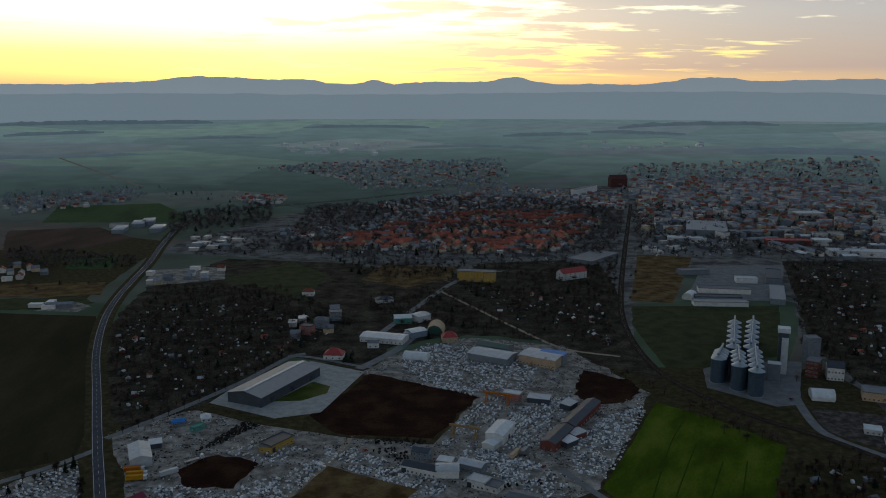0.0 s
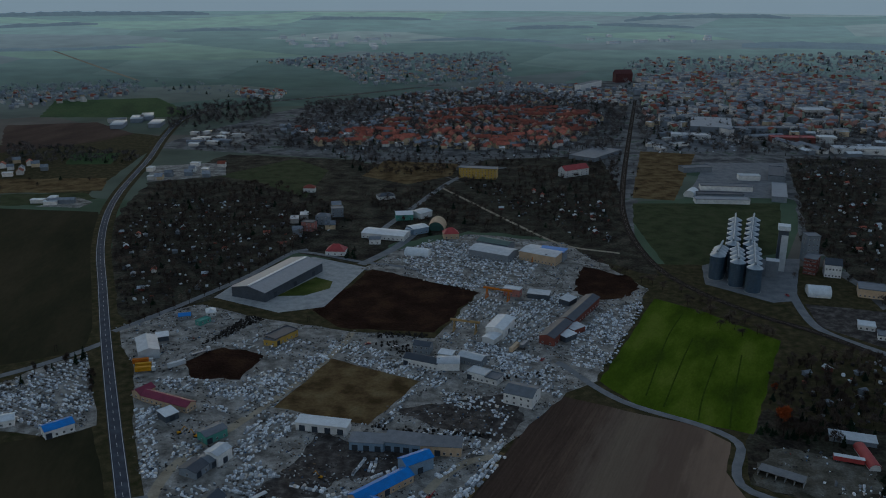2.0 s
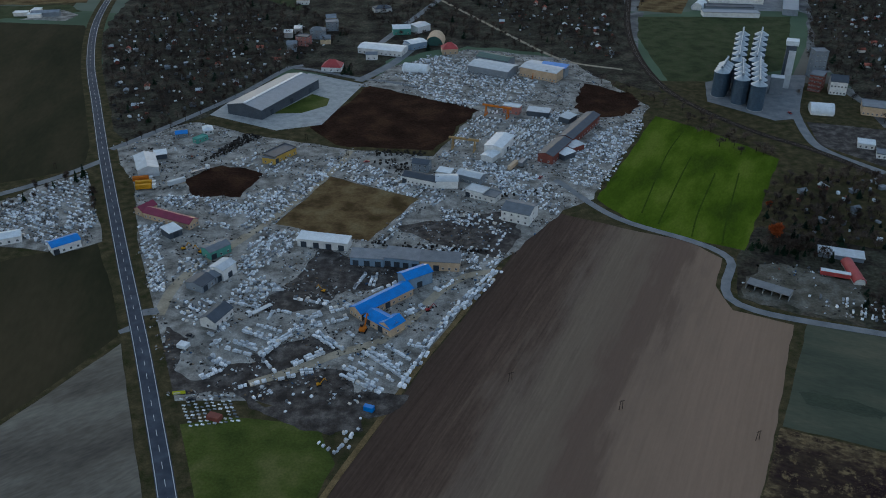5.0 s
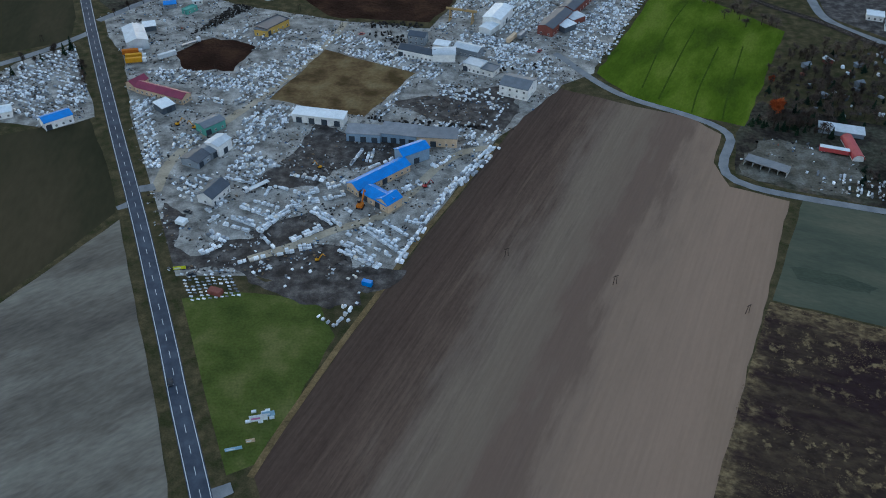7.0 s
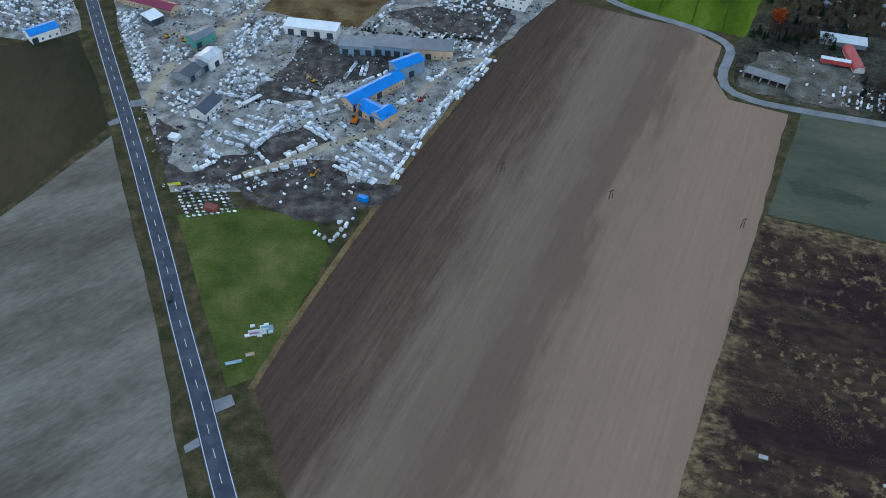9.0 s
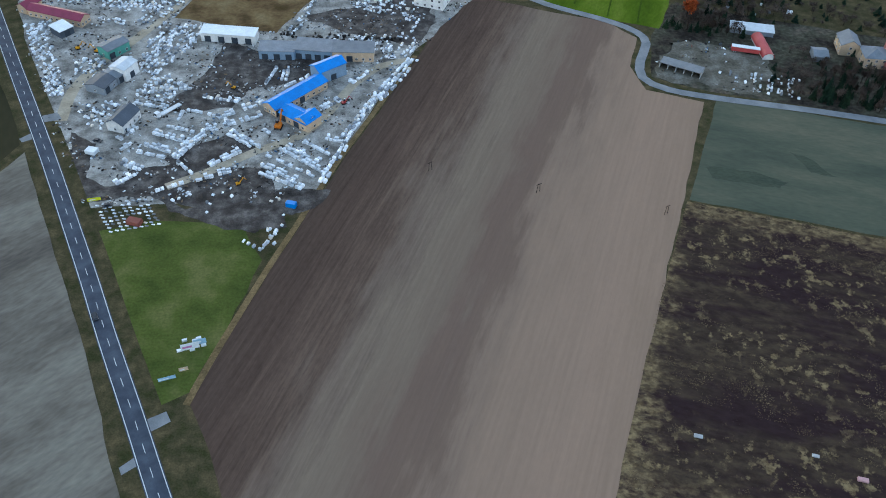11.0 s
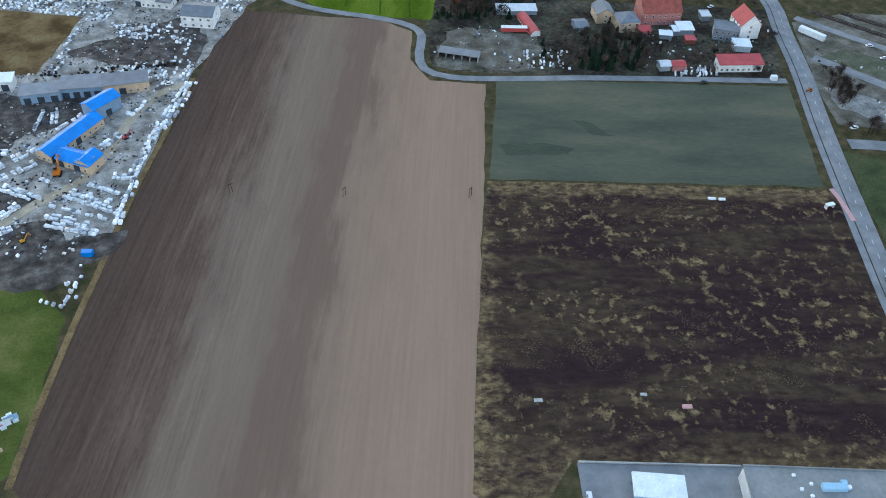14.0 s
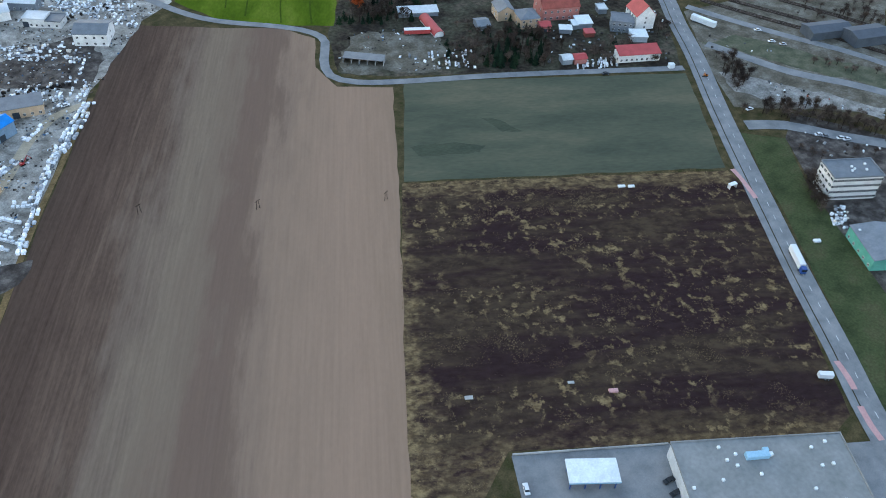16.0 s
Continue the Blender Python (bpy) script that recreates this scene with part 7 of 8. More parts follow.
def bare_crown(k, spread, low, high, count, length, width):
    """Slender twig triangles that fan out in an uneven crown."""
    r = random.Random(k)
    lobes = [(r.uniform(-0.5, 0.5) * spread, r.uniform(-0.5, 0.5) * spread, r.uniform(low + 1.0, high - 1.0), r.uniform(0.45, 0.75) * spread) for _ in range(5)]
    v = []
    for i in range(count):
        cx, cy, cz, s = r.choice(lobes)
        d = Vector((r.gauss(0, 1), r.gauss(0, 1), r.gauss(0.35, 0.8))).normalized()
        a = Vector((cx, cy, cz)) + d * s * r.uniform(0.2, 0.8)
        b = a + (d + Vector((r.gauss(0, 0.4), r.gauss(0, 0.4), r.gauss(0.3, 0.3)))).normalized() * length * r.uniform(0.7, 1.5)
        w = Vector((r.gauss(0, 1), r.gauss(0, 1), r.gauss(0, 0.5))).normalized() * width
        v += [a - w, a + w, b]
    return np.array([tuple(q) for q in v])


def limb(verts, faces, a, b, r0, r1, n=5):
    a, b = Vector(a), Vector(b)
    d = (b - a).normalized()
    u = d.orthogonal().normalized()
    w = d.cross(u)
    k = len(verts)
    for p, r in ((a, r0), (b, r1)):
        verts += [tuple(p + (u * math.cos(2 * math.pi * i / n) + w * math.sin(2 * math.pi * i / n)) * r) for i in range(n)]
    for i in range(n):
        j = (i + 1) % n
        faces += [(k + i, k + j, k + n + j), (k + i, k + n + j, k + n + i)]


def trunk_of(k, h, spread):
    r = random.Random(k + 50)
    verts, faces = [], []
    limb(verts, faces, (0, 0, -0.3), (0.1, 0.05, h * 0.45), 0.28, 0.17, 6)
    limb(verts, faces, (0.1, 0.05, h * 0.45), (r.uniform(-0.4, 0.4), r.uniform(-0.4, 0.4), h * 0.92), 0.17, 0.03, 5)
    for i in range(7):
        a = 2 * math.pi * i / 7 + r.uniform(-0.3, 0.3)
        z = h * r.uniform(0.25, 0.6)
        limb(verts, faces, (0.05, 0.03, z), (math.cos(a) * spread * r.uniform(0.5, 0.9), math.sin(a) * spread * r.uniform(0.5, 0.9), z + h * r.uniform(0.2, 0.38)), 0.1, 0.02, 4)
    return np.array(verts), np.array(faces)


def conifer_crown(k, h, count):
    r = random.Random(k)
    v = []
    for i in range(count):
        z = 0.8 + (h - 1.0) * (i / count) ** 0.9
        reach = (1 - z / h) * h * 0.26 * r.uniform(0.6, 1.15) + 0.15
        a = r.uniform(0, 2 * math.pi)
        d = Vector((math.cos(a), math.sin(a), 0))
        s = Vector((-d.y, d.x, 0)) * (0.25 + reach * 0.28)
        tip = Vector((0, 0, z - reach * 0.35)) + d * reach
        root = Vector((0, 0, z + 0.25))
        v += [root, tip - s, tip + s]
    return np.array([tuple(q) for q in v])


VARIANTS = []
for k in range(5):
    h, spread = 7.5 + k * 0.9, 2.3 + 0.25 * (k % 3)
    VARIANTS.append(("bare", trunk_of(k, h, spread), bare_crown(k, spread, h * 0.3, h, 900, 1.5, 0.055)))
for k in range(2):
    h = 8.0 + 2.5 * k
    tv, tf = [], []
    limb(tv, tf, (0, 0, -0.3), (0, 0, h * 0.9), 0.2, 0.04, 6)
    VARIANTS.append(("conifer", (np.array(tv), np.array(tf)), conifer_crown(k, h, 150)))


def tri_faces(v):
    return np.arange(len(v)).reshape(-1, 3)


def raw_mesh(name, v, f, mat):
    me = bpy.data.meshes.new(name)
    me.from_pydata(v.tolist(), [], f.tolist())
    me.materials.append(mat)
    return me


TREES = []
for k, (kind, (tv, tf), crown) in enumerate(VARIANTS):
    trunk = raw_mesh("trunk", tv, tf, M["bark"])
    crown_me = raw_mesh("crown", crown, tri_faces(crown), M["twigs" if kind == "bare" else "needles"])
    TREES.append((trunk, crown_me))
rust_crown = raw_mesh("crown", bare_crown(31, 3.4, 2.0, 8.0, 900, 0.8, 0.3), tri_faces(np.zeros((2700, 3))), M["rust_leaves"])


def tree(p, k, scale, label, group, crown=None):
    t = thing("tree", pose(p[0], p[1], terrain(*p), 0, 0, rng.uniform(0, 360)) @ Matrix.Scale(scale, 4), label, "tree", group)
    part("trunk", TREES[k][0], None, t)
    part("crown", crown or TREES[k][1], None, t)


tree((191.5, 426.3), 2, 1.45, "tree with dense rust-brown leaves", "", rust_crown)
tree((201.6, 466.1), 1, 0.7, "small tree with rust-brown leaves", "", rust_crown)
NEAR = 0
for poly, gap, share, conifers in (([(225.7, 335.9), (251.8, 375.9), (280.7, 359.5), (262.4, 323.9)], 4.2, 0.85, 0.6), ([(186.7, 408.2), (232.4, 395.7), (240.8, 407.4), (198.6, 425.7)], 4.2, 0.85, 0.5), ([(260.2, 323.5), (269.6, 320.6), (291.2, 351.2), (286.6, 368.1)], 6, 0.6, 0.3),
                                   ([(350.9, 286), (364.5, 286.7), (353.6, 261.9), (332.9, 262.1)], 5.0, 0.8, 0), ([(328.7, 249), (359, 237.9), (387.3, 198.9), (378.8, 191.9), (346.8, 226.2)], 5.5, 0.8, 0),
                                   ([(425, 292.1), (462.3, 260.7), (486.4, 280.5), (458.1, 309)], 9, 0.6, 0), ([(325.6, 191.1), (316, 171.9), (304.6, 168.3), (310.2, 183.9)], 5.0, 0.7, 0),
                                   ([(173.6, 405.9), (219.6, 508.8), (298.7, 518.4), (245.2, 406.4), (220.2, 412.4)], 8, 0.6, 0.15), ([(184.2, 418.5), (207.5, 412.3), (228.8, 403.2), (224.8, 394.3), (184.1, 409)], 6, 0.6, 0.5),
                                   ([(-271.1, 475.2), (-238.3, 511.6), (-233.2, 507.5), (-265, 460.4)], 6, 0.7, 0.2), ([(-231.8, 503.3), (-211.5, 460.9), (-202.4, 433.1), (-214.2, 460.9)], 5, 0.7, 0.2),
                                   ([(281.2, 166.6), (294.3, 168.9), (280.7, 146.4), (273, 142.4)], 12, 0.4, 0)):
    for p in scatter(poly, gap, share):
        if free(p, 2.5):
            con = rng.random() < conifers
            tree(p, 5 + rng.randrange(2) if con else rng.randrange(5), rng.uniform(0.55, 1.05), "dark green conifer among gardens" if con else "bare winter tree with dark twigs",
                 "conifers" if con else "bare trees")
            NEAR += 1
for i, q in enumerate(smooth_line([(-229.9, 557.3), (-208, 590), (-185.1, 634.9), (-163.6, 684.5), (-143.1, 734.5)], 13)):
    tree((q.x + 3, q.y + 5.5), i % 5, 0.75, "bare tree beside the side road", "bare trees")

WOOD_T, WOOD_C, WOOD_N, WOOD_FAR, WOOD_HAZED = [], [], [], [], []


def far_tree(p, scale, conifer=False):
    k = 5 + rng.randrange(2) if conifer else rng.randrange(5)
    _, (tv, tf), cv = VARIANTS[k]
    a = rng.uniform(0, 6.28)
    c, s = math.cos(a), math.sin(a)
    base = np.array([p[0], p[1], terrain(*p)])
    rot = np.array([[c, s, 0], [-s, c, 0], [0, 0, 1]])
    far = math.hypot(*p) > 1300
    crown = cv.reshape(-1, 3, 3)
    if not far:
        crown = crown[::5 if not conifer else 2].copy()
        mid = crown.mean(axis=1, keepdims=True)
        crown = mid + (crown - mid) * (1.9 if not conifer else 1.2)
    if far:                                   # fewer, broader twigs in the distance
        crown = crown[::12 if not conifer else 4].copy()
        mid = crown.mean(axis=1, keepdims=True)
        crown = mid + (crown - mid) * (3.2 if not conifer else 1.8)
    cv = crown.reshape(-1, 3) * np.array([1.5, 1.5, 0.85])
    # bare crowns join paler, haze-coloured sets the farther they stand
    (WOOD_N if conifer else WOOD_HAZED if math.hypot(*p) > 1850 else WOOD_FAR if math.hypot(*p) > 1150 else WOOD_C).append((cv * scale @ rot + base, tri_faces(cv)))
    if not far:
        WOOD_T.append((tv[:12] * scale @ rot + base, tf[:12]))


WOODS = [([(-248.2, 601.1), (-296.5, 716.7), (-339.9, 844.7), (-346.5, 1006), (-196.8, 1008.1), (-86.4, 847.8), (-140.7, 751.5), (-184.5, 632.4), (-225.6, 578.6)], 8, 0.6, 0.05), ([(-95, 941.1), (-5.5, 1010.7), (112, 754.2), (24.2, 828.3), (-50.2, 827.4)], 8, 0.55, 0.02),
         ([(1.4, 1056.2), (63.8, 1026.4), (199.4, 971.3), (164.8, 754.8), (116.6, 790.2), (57.8, 918)], 8.5, 0.62, 0.05), ([(122.9, 721.2), (178.6, 655.6), (244.9, 546.4), (204.9, 546), (169.4, 635.8), (158.5, 648.7)], 8, 0.45, 0),
         ([(484.7, 1166.6), (608.6, 1168.5), (337.9, 600.8), (330.1, 650.4), (341, 774.4)], 8.5, 0.62, 0.06), ([(-240.8, 1256.4), (9.4, 1198), (-5.7, 1056.1), (-105.4, 1054.7), (-166.1, 1195.3)], 11, 0.8, 0.05),
         ([(-666.3, 1271.5), (-436.2, 1191.1), (-409.6, 1134.8), (-590.2, 1114.3)], 9, 0.85, 0.1), ([(-558.3, 1048.4), (-433.7, 1019.5), (-418.5, 963.2), (-536.5, 1003.4)], 22, 0.5, 0.1), ([(327.5, 1697), (366.3, 1697.8), (178.1, 810.1), (212, 1059.2)], 12, 0.8, 0.02),
         ([(388.5, 1698.3), (399.6, 1698.5), (220.3, 945.2), (215.2, 945.1)], 14, 0.6, 0.02), ([(244.9, 546.4), (290.2, 500.7), (278.4, 476), (241.9, 517.9)], 10, 0.5, 0.1), ([(308.5, 723.1), (323.8, 723.3), (292.5, 637), (294, 677.6)], 14, 0.4, 0.1),
         ([(70, 1060), (260, 1215), (215, 980), (190, 960)], 8, 0.6, 0.04), ([(-100, 1060), (60, 1200), (250, 1215), (60, 1070)], 10, 0.5, 0.04), ([(-360, 1200), (-420, 1400), (-280, 1420), (-200, 1240)], 9, 0.5, 0.05),
         ([(-118.5, 743.2), (-77.7, 752.1), (-69.6, 719.1), (-110.9, 725.1)], 8, 0.7, 0.6), ([(-23.9, 807.8), (1.3, 828), (6.8, 798.4), (-20.6, 785)], 8, 0.7, 0.7)]
for poly, gap, share, con in WOODS:
    for p in scatter(poly, gap, share):
        if free(p, 3):
            far_tree(p, rng.uniform(0.45, 1.0), rng.random() < con)
FAR_WOODS = [([(-278.1, 1685.2), (149.8, 1967.2), (359.8, 1652.9), (240.8, 1200.8), (60.7, 1199.4), (-241.1, 1239.9)], 11, 0.62), ([(376.5, 1733.1), (952.8, 1821.6), (631.1, 1183.4), (289.9, 1201.2)], 13, 0.6), ([(-525, 1606.5), (-362.4, 1767.8), (-310.6, 1506), (-455.8, 1385.9)], 12, 0.75),
             ([(-1010.9, 1925.5), (-729.4, 2041.4), (-653.1, 1856.2), (-866.5, 1640.1)], 15, 0.7), ([(-543.9, 2443.7), (201, 2669.9), (153.6, 2019.9), (-191.2, 1963.1), (-274.6, 2221.8)], 17, 0.55), ([(510.8, 2457.6), (1299.9, 2516.7), (973.2, 1862.2), (392.3, 1868.3)], 17, 0.55),
             ([(-752.7, 2109.4), (-478.5, 1958.4), (-433.3, 1767), (-637.9, 1885.7)], 30, 0.6),
             ([(849.1, 2150.3), (1131.2, 2178.4), (1028.1, 1971.9), (801.2, 2024.1)], 30, 0.9)]
for poly, gap, share in FAR_WOODS:
    for p in scatter(poly, gap, share):
        far_tree(p, rng.uniform(0.8, 1.4) * (1 if math.hypot(*p) < 2600 else 1.25), rng.random() < 0.08)
# shrubs and small trees in the gardens beside the lane, and in the waste ground past the street
for poly, gap, share, con in (([(174.8, 413.5), (237.5, 404.9), (247.8, 416.4), (187.6, 442.4)], 5, 0.5, 0.2), ([(207.4, 347.4), (226.6, 337.4), (255.4, 381.8), (233.7, 391.3)], 4.5, 0.6, 0.3), ([(258, 325.9), (328.6, 334.6), (366.6, 348.8), (322.6, 296.7)], 4.5, 0.5, 0.15),
                              ([(187.6, 442.4), (373.3, 362.2), (402.6, 403.2), (206.7, 485.4)], 6, 0.6, 0.2), ([(330.6, 251), (362.6, 233.3), (388.1, 199.6), (378.8, 191.9), (352.3, 223.6), (325.7, 241.6)], 4.0, 0.75, 0), ([(350.7, 292.8), (366, 292.9), (353.6, 261.9), (333.7, 258.6)], 4.0, 0.7, 0),
                              ([(402.8, 280), (434.8, 238), (425.6, 230.4), (395.4, 272.8)], 5, 0.4, 0), ([(430.5, 297.2), (465.2, 263), (512.6, 302.1), (452.8, 327.9)], 6, 0.55, 0), ([(326.5, 195.6), (317.2, 171.3), (301.5, 165.4), (309, 184.5)], 3.5, 0.7, 0),
                              ([(330.6, 214.4), (349, 197.9), (366.4, 184.5), (333.3, 187.4)], 6, 0.4, 0), ([(177.3, 412.1), (221.5, 508.8), (298.7, 518.4), (248.2, 412.6)], 6, 0.5, 0.1)):
    for p in scatter(poly, gap, share):
        if free(p, 1.5):
            far_tree(p, rng.uniform(0.3, 0.75), rng.random() < con)
merged("garden_tree_trunks", WOOD_T, M["bark"], "bare trunks of garden trees", "trees")
merged("garden_trees", WOOD_C, M["twigs"], "bare brown trees over gardens and waste ground", "trees")
merged("town_trees", WOOD_FAR, M["haze_paled_twigs"], "bare trees between the town houses, colour paled as haze", "trees")
merged("distant_trees", WOOD_HAZED, M["haze_bleached_twigs"], "bare trees far across the plain, haze painted pale grey", "trees")
merged("conifers", WOOD_N, M["needles"], "dark conifers among the gardens", "trees")


def tufts(polys, mat, name, label, height, width):
    chunks = []
    for poly, gap, share, low in polys:
        for p in scatter(poly, gap, share):
            if noise.noise(((p[0] * 0.93 - p[1] * 0.36) / 40, (p[0] * 0.36 + p[1] * 0.93) / 16, 2.2)) * 0.6 + 0.9 * noise.noise((p[0] / 6.5, p[1] / 5.0, 8)) < low or not free(p, 0.5):
                continue
            v = []
            for i in range(9):
                a = rng.uniform(0, 6.28)
                r0 = rng.uniform(0, 0.6) * width
                x, y = p[0] + math.cos(a) * r0, p[1] + math.sin(a) * r0
                b = rng.uniform(0, 6.28)
                w = width * rng.uniform(0.15, 0.35)
                v += [(x - math.cos(b) * w, y - math.sin(b) * w, 0.05), (x + math.cos(b) * w, y + math.sin(b) * w, 0.05),
                      (x + rng.uniform(-0.5, 0.5) * width, y + rng.uniform(-0.5, 0.5) * width, height * rng.uniform(0.5, 1.2))]
            v = np.array(v)
            chunks.append((v, tri_faces(v)))
    merged(name, chunks, mat, label, "weeds")


SCRUB = [(141.4, 265.4), (276.3, 213), (285.3, 194.9), (223.9, 81.2), (214.7, 78.6), (107.9, 124.1), (93.5, 114.3)]+ [(84, 112), (74, 126), (101, 184)]
tufts([(SCRUB, 0.85, 0.8, 0.36)], M["dry_tuft"], "dry_grass_tufts", "tan tufts of dry grass in scrub", 0.12, 0.5)
tufts([([(141.5, 264.5), (284.9, 207.4), (280.5, 198.1), (179.6, 237.2), (137.9, 256.4)], 1.0, 0.8, -0.02), ([(164.2, 243.8), (219.1, 221.9), (214, 211.1), (158.8, 232.1)], 1.0, 0.85, -0.1), ([(100.7, 183.5), (143.7, 164.5), (147.3, 147.2), (94, 169.6)], 1.0, 0.85, -0.08),
       ([(173.8, 172.9), (192.4, 163.7), (178.8, 150.2), (161, 159)], 1.0, 0.7, 0.0), ([(190.9, 140.9), (210.8, 130.9), (198.9, 121.2), (183.5, 129)], 1.0, 0.7, 0.0)], M["dry_tuft"], "dry_grass_tufts", "bands of tan dry grass in scrub", 0.12, 0.5)
tufts([(SCRUB, 1.9, 0.6, 0.0)], M["dark_tuft"], "dark_weeds", "dark dead weeds covering the scrub field", 0.16, 0.5)
tufts([([(141.6, 268), (277.9, 214.7), (275.9, 211.7), (140.3, 263.2)], 1.1, 0.8, -0.5), ([(136.9, 262.2), (139.2, 261.1), (89.5, 159.1), (87.4, 160.2)], 1.0, 0.6, -0.3)], M["dry_tuft"], "dry_grass_tufts", "tan grass along the scrub edge", 0.14, 0.6)

# ---------------------------------------------------------------- the town


def house_variant(k, L, W, h, rise, wall, roof, kind="gable"):
    t = thing("town_house", pose(0, 0, -400 - 40 * k), "house", "house", "town houses")
    part("wall", walls_bm(L, W, h, rise if kind == "gable" else 0), M[wall], t)
    part("roof", roof_bm(L, W, h, rise, 0.5, 0.3, kind), M[roof], t)
    return t


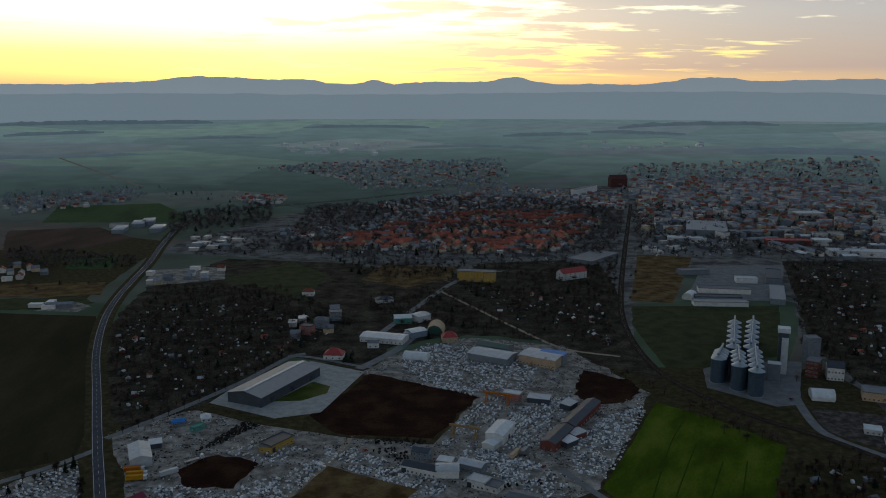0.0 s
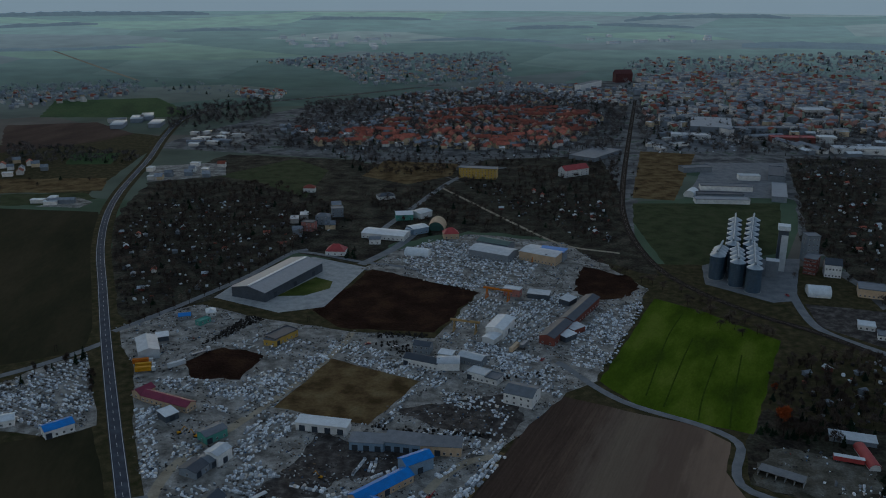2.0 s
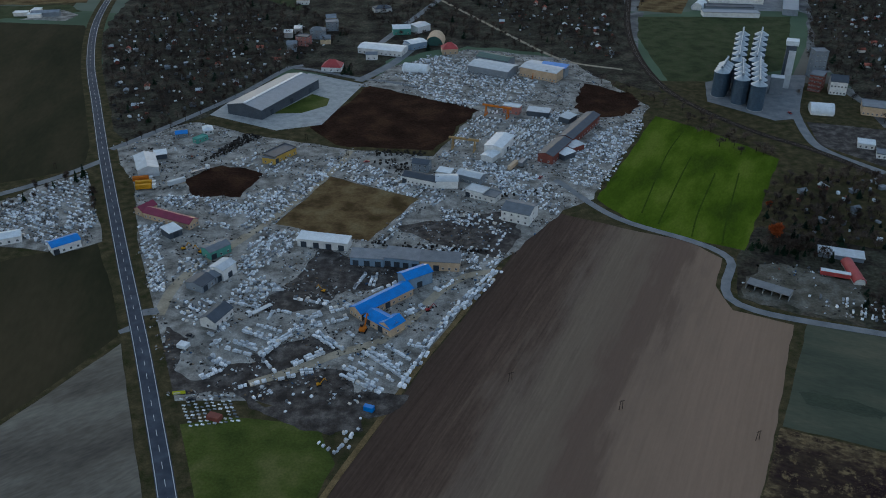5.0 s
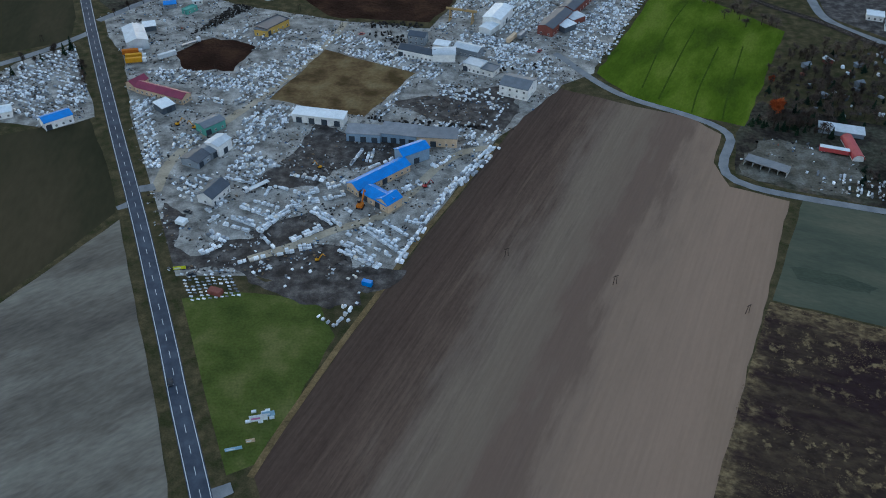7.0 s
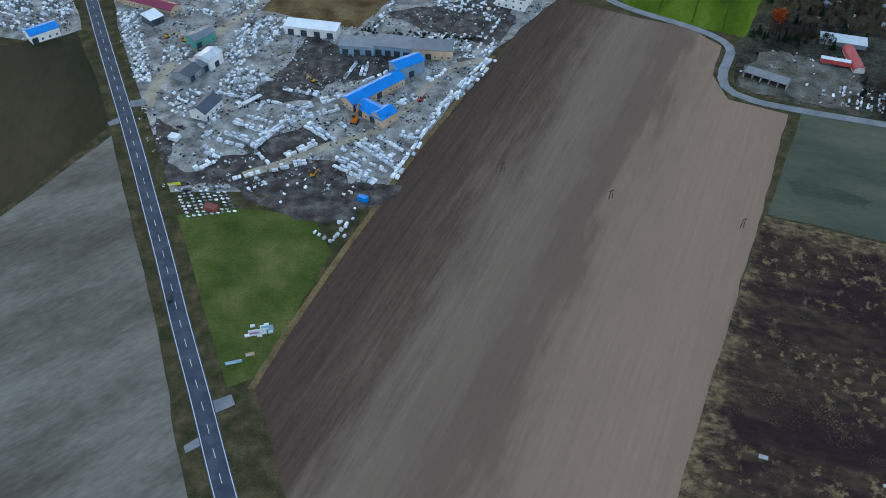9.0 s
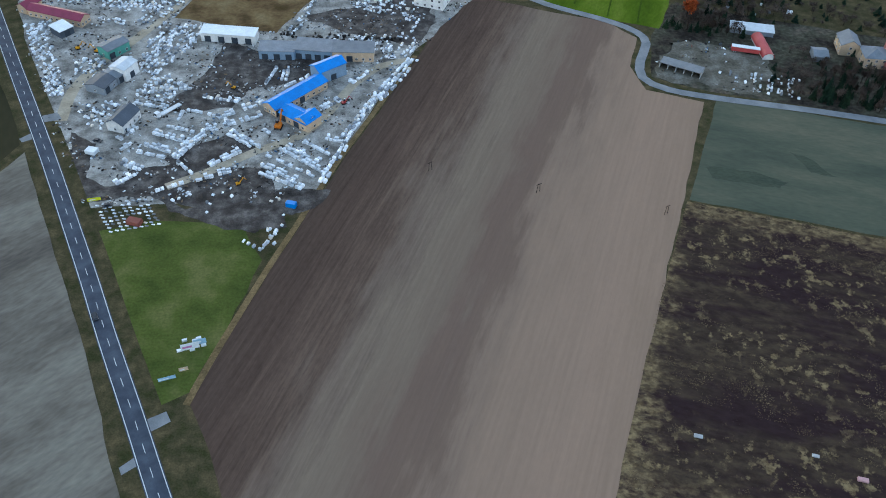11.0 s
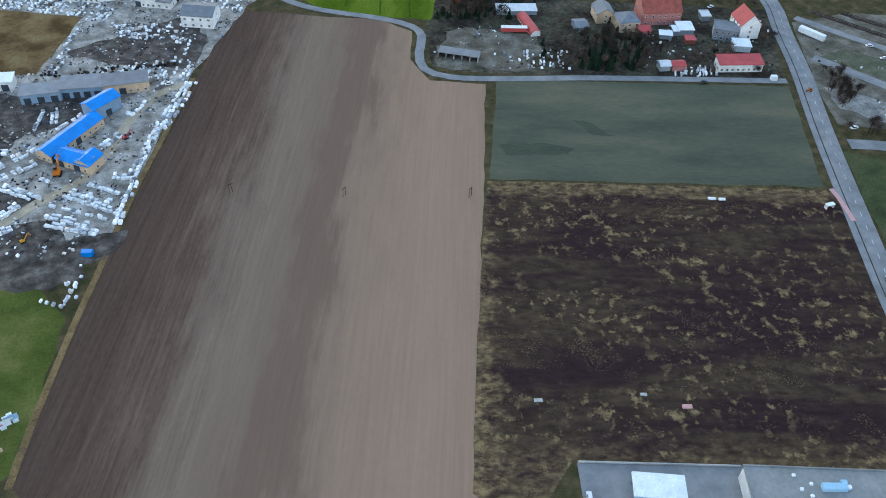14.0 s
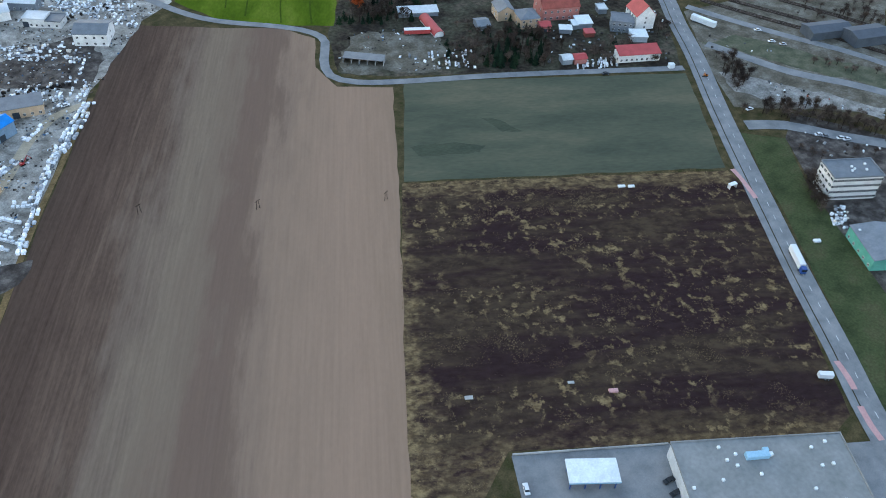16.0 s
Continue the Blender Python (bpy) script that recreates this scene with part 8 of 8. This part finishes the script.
def town():
    styles = {
        "red": [house_variant(0, 10, 8, 5, 3.6, "town_wall", "town_tile"), house_variant(1, 19, 9, 6, 4, "town_cream", "town_tile"), house_variant(2, 9, 8, 4.5, 3.6, "town_cream", "town_tile", "hip"),
                house_variant(3, 28, 10, 7, 4, "town_cream", "town_tile")],
        "mixed": [house_variant(4, 10, 8, 5, 3, "town_wall", "town_tile"), house_variant(26, 8, 7, 5, 2.6, "white_wall", "town_slate"), house_variant(5, 9, 8, 5, 3, "grey_wall", "town_slate"), house_variant(6, 12, 8, 5, 1, "town_wall", "pale_roof", "flat"),
                  house_variant(7, 10, 8, 5, 3, "town_cream", "town_slate")],
        "works": [house_variant(8, 46, 20, 7, 1, "grey_wall", "pale_roof", "flat"), house_variant(9, 30, 14, 6, 1, "town_wall", "town_slate", "flat"), house_variant(10, 60, 16, 6, 2.5, "town_wall", "town_slate"),
                  house_variant(11, 22, 12, 5, 2.0, "grey_wall", "white_roof")],
        "far_works": [house_variant(23, 50, 20, 9, 1, "white_roof", "white_roof", "flat"), house_variant(24, 30, 14, 8, 1, "white_roof", "white_roof", "flat")],
        "small_works": [house_variant(20, 20, 9, 4.5, 1, "town_wall", "pale_roof", "flat"), house_variant(21, 28, 9, 4.5, 1.6, "grey_wall", "town_slate"), house_variant(22, 14, 8, 4, 1, "town_wall", "white_roof", "flat")],
        "block": [house_variant(12, 22, 11, 11, 1, "town_wall", "town_slate", "flat"), house_variant(13, 15, 10, 9, 3.5, "town_pink", "town_slate"), house_variant(14, 17, 10, 9, 3, "grey_wall", "town_slate", "hip"),
                  house_variant(15, 12, 10, 9, 3.5, "town_green", "town_tile"), house_variant(25, 13, 9, 8, 1, "town_cream", "pale_roof", "flat")],
        "hut": [house_variant(16, 4.5, 3.5, 2.4, 1, "grey_wall", "town_slate"), house_variant(17, 5, 4, 2.4, 1.2, "brick_wall", "pale_roof"), house_variant(18, 4, 3, 2.2, 0.6, "grey_wall", "town_slate", "flat"),
                house_variant(19, 6, 4, 2.6, 1.4, "town_wall", "town_tile")],
    }
    words = {"far_works": "far white industrial hall on the plain", "small_works": "low workshop with a pale roof", "red": "house with a red tiled roof in town", "mixed": "town house with pale walls", "works": "long low industrial shed", "block": "tall town building of several storeys", "hut": "small garden hut on an allotment"}
    cats = {"small_works": ("workshop", "low workshops"), "hut": ("garden hut", "allotment huts"), "works": ("shed", "industrial sheds"), "block": ("building", "town blocks")}
    zones = [([(-139.7, 1416.8), (70.5, 1634.8), (235.4, 1636.5), (281.6, 1524.7), (182.4, 1252.3), (70, 1220.6), (-4.9, 1241.8), (-193.8, 1262.8)], "red", 13.5, 0.72), ([(-273.6, 1415.6), (-145.3, 1476.1), (-97.2, 1687.1), (106.7, 1689.3), (57, 1562.8), (-132, 1335.9), (-254.1, 1334.8)], "mixed", 15, 0.7),
             ([(-192.1, 1726.9), (157.3, 2070.4), (412.8, 1969.5), (379.3, 1692.2), (129.4, 1689.5), (-96.8, 1679.2)], "mixed", 17, 0.6), ([(-549.3, 2468.9), (-151.5, 2666.8), (190.9, 2531.4), (161.1, 2121.8), (-198.1, 2035.7), (-277.2, 2243.9)], "mixed", 20, 0.65),
             ([(481.7, 2168.9), (811.7, 2205.8), (1059.4, 2034.5), (870.5, 1658.2), (621.4, 1671.1), (379.3, 1692.2)], "block", 19, 0.75), ([(385.4, 1668.6), (621.4, 1671.1), (851.5, 1620.5), (711.7, 1343.2), (503.7, 1341.4), (324.3, 1393)], "block", 21, 0.6),
             ([(333.7, 1393), (475.4, 1394.3), (452.5, 1245.5), (303.1, 1222.5)], "small_works", 34, 0.6), ([(513, 1367.6), (738.6, 1396.7), (631.1, 1183.4), (454, 1202.5)], "works", 58, 0.7),
             ([(573.2, 2519.4), (1365.3, 2648.1), (1131.2, 2178.4), (463.8, 2223.3)], "mixed", 26, 0.55), ([(526.2, 3155.5), (970.3, 3117.9), (893.3, 2862.9), (483.8, 2892.9)], "far_works", 90, 0.6), ([(-763.6, 3176), (-199.5, 3161.5), (-175.5, 2770.2), (-411.4, 2759)], "far_works", 75, 0.7),
             ([(-969.2, 1842.7), (-732.7, 2012.2), (-667.9, 1827.6), (-836.8, 1581.8)], "mixed", 20, 0.6), ([(-609.9, 1134.9), (-532.5, 1135.5), (-505.7, 1075), (-557.7, 1032.2)], "mixed", 22, 0.7), ([(-614.3, 1490.4), (-499.1, 1557.3), (-468.7, 1442.8), (-563.7, 1374.1)], "works", 36, 0.9),
             ([(-419.8, 1359.3), (-334, 1387), (-307.3, 1309.3), (-378.4, 1247.7)], "small_works", 22, 0.6), ([(-388.9, 1089.6), (-299.9, 1137.3), (-278.2, 1050.1), (-361.3, 1018.1)], "mixed", 20, 0.5), ([(-471.4, 1928.2), (-335.8, 1889.2), (-337.1, 1759.4), (-439.5, 1793.5)], "mixed", 17, 0.8),
             ([(-466.1, 927.6), (-422.4, 946.2), (-401.3, 895.7), (-441.4, 888.3)], "small_works", 24, 0.7),
             ([(-166.3, 836.3), (-116.3, 903.7), (-101.7, 826.8), (-145.1, 778)], "mixed", 20, 0.6), ([(220.2, 500.1), (294.4, 509.4), (251.2, 419), (222.9, 418.7)], "hut", 14, 0.35),
             ([(-248.2, 601.1), (-294, 716.7), (-337, 844.8), (-312.6, 938.3), (-180.3, 915), (-95.9, 826.8), (-142.1, 760.1), (-186.1, 638.8)], "hut", 22, 0.3), ([(21.9, 1011), (188.1, 944.8), (159.5, 754.7), (67.2, 871.4)], "hut", 24, 0.3),
             ([(492.5, 1166.7), (591, 1131.7), (412.7, 757.5), (379.5, 740.2), (401.3, 922.4)], "hut", 24, 0.35)]
    taken = {}
    spots = []
    for poly, style, gap, share in zones:
        for p in scatter(poly, gap, share):
            if not free(p, 6 if style != "hut" else 3):
                continue
            key = (round(p[0] / 11), round(p[1] / 11))
            if style != "hut" and key in taken:
                continue
            taken[key] = 1
            way = 90 * round(rng.random()) + 40 * noise.noise((p[0] / 260, p[1] / 260, 1)) + 12
            spots.append((math.hypot(*p), p, style, way, rng.choice(styles["mixed" if style == "red" and rng.random() < 0.5 else style])))
    spots.sort(key=lambda q: q[0])
    count, rest = {}, {}
    for _, p, style, way, model in spots:
        m = pose(p[0], p[1], terrain(*p) + 0.02, 0, 0, way)
        kind = "hut" if style == "hut" else "house"
        count[kind] = count.get(kind, 0) + 1
        if count[kind] <= 290:
            o = copy_thing(model, m)
            c, g = cats.get(style, ("house", "town houses"))
            tagged(o, words[style], c, g)
            if kind == "hut":
                o.name = "garden_hut"
            continue
        turned = np.array(m.to_3x3())
        for k in model.children:
            me = k.data
            me.calc_loop_triangles()
            v = np.array([x.co for x in me.vertices]) @ turned.T + np.array(m.translation)
            f = np.array([t.vertices for t in me.loop_triangles])
            rest.setdefault(me.materials[0].name, [me.materials[0], []])[1].append((v, f))
    for name, (mat, chunks) in rest.items():
        merged("far_houses", chunks, mat, "far town houses, mass of " + name.replace("_", " "), "houses")
    for s in styles.values():
        for o in s:
            for k in list(o.children):
                bpy.data.objects.remove(k)
            bpy.data.objects.remove(o)


town()
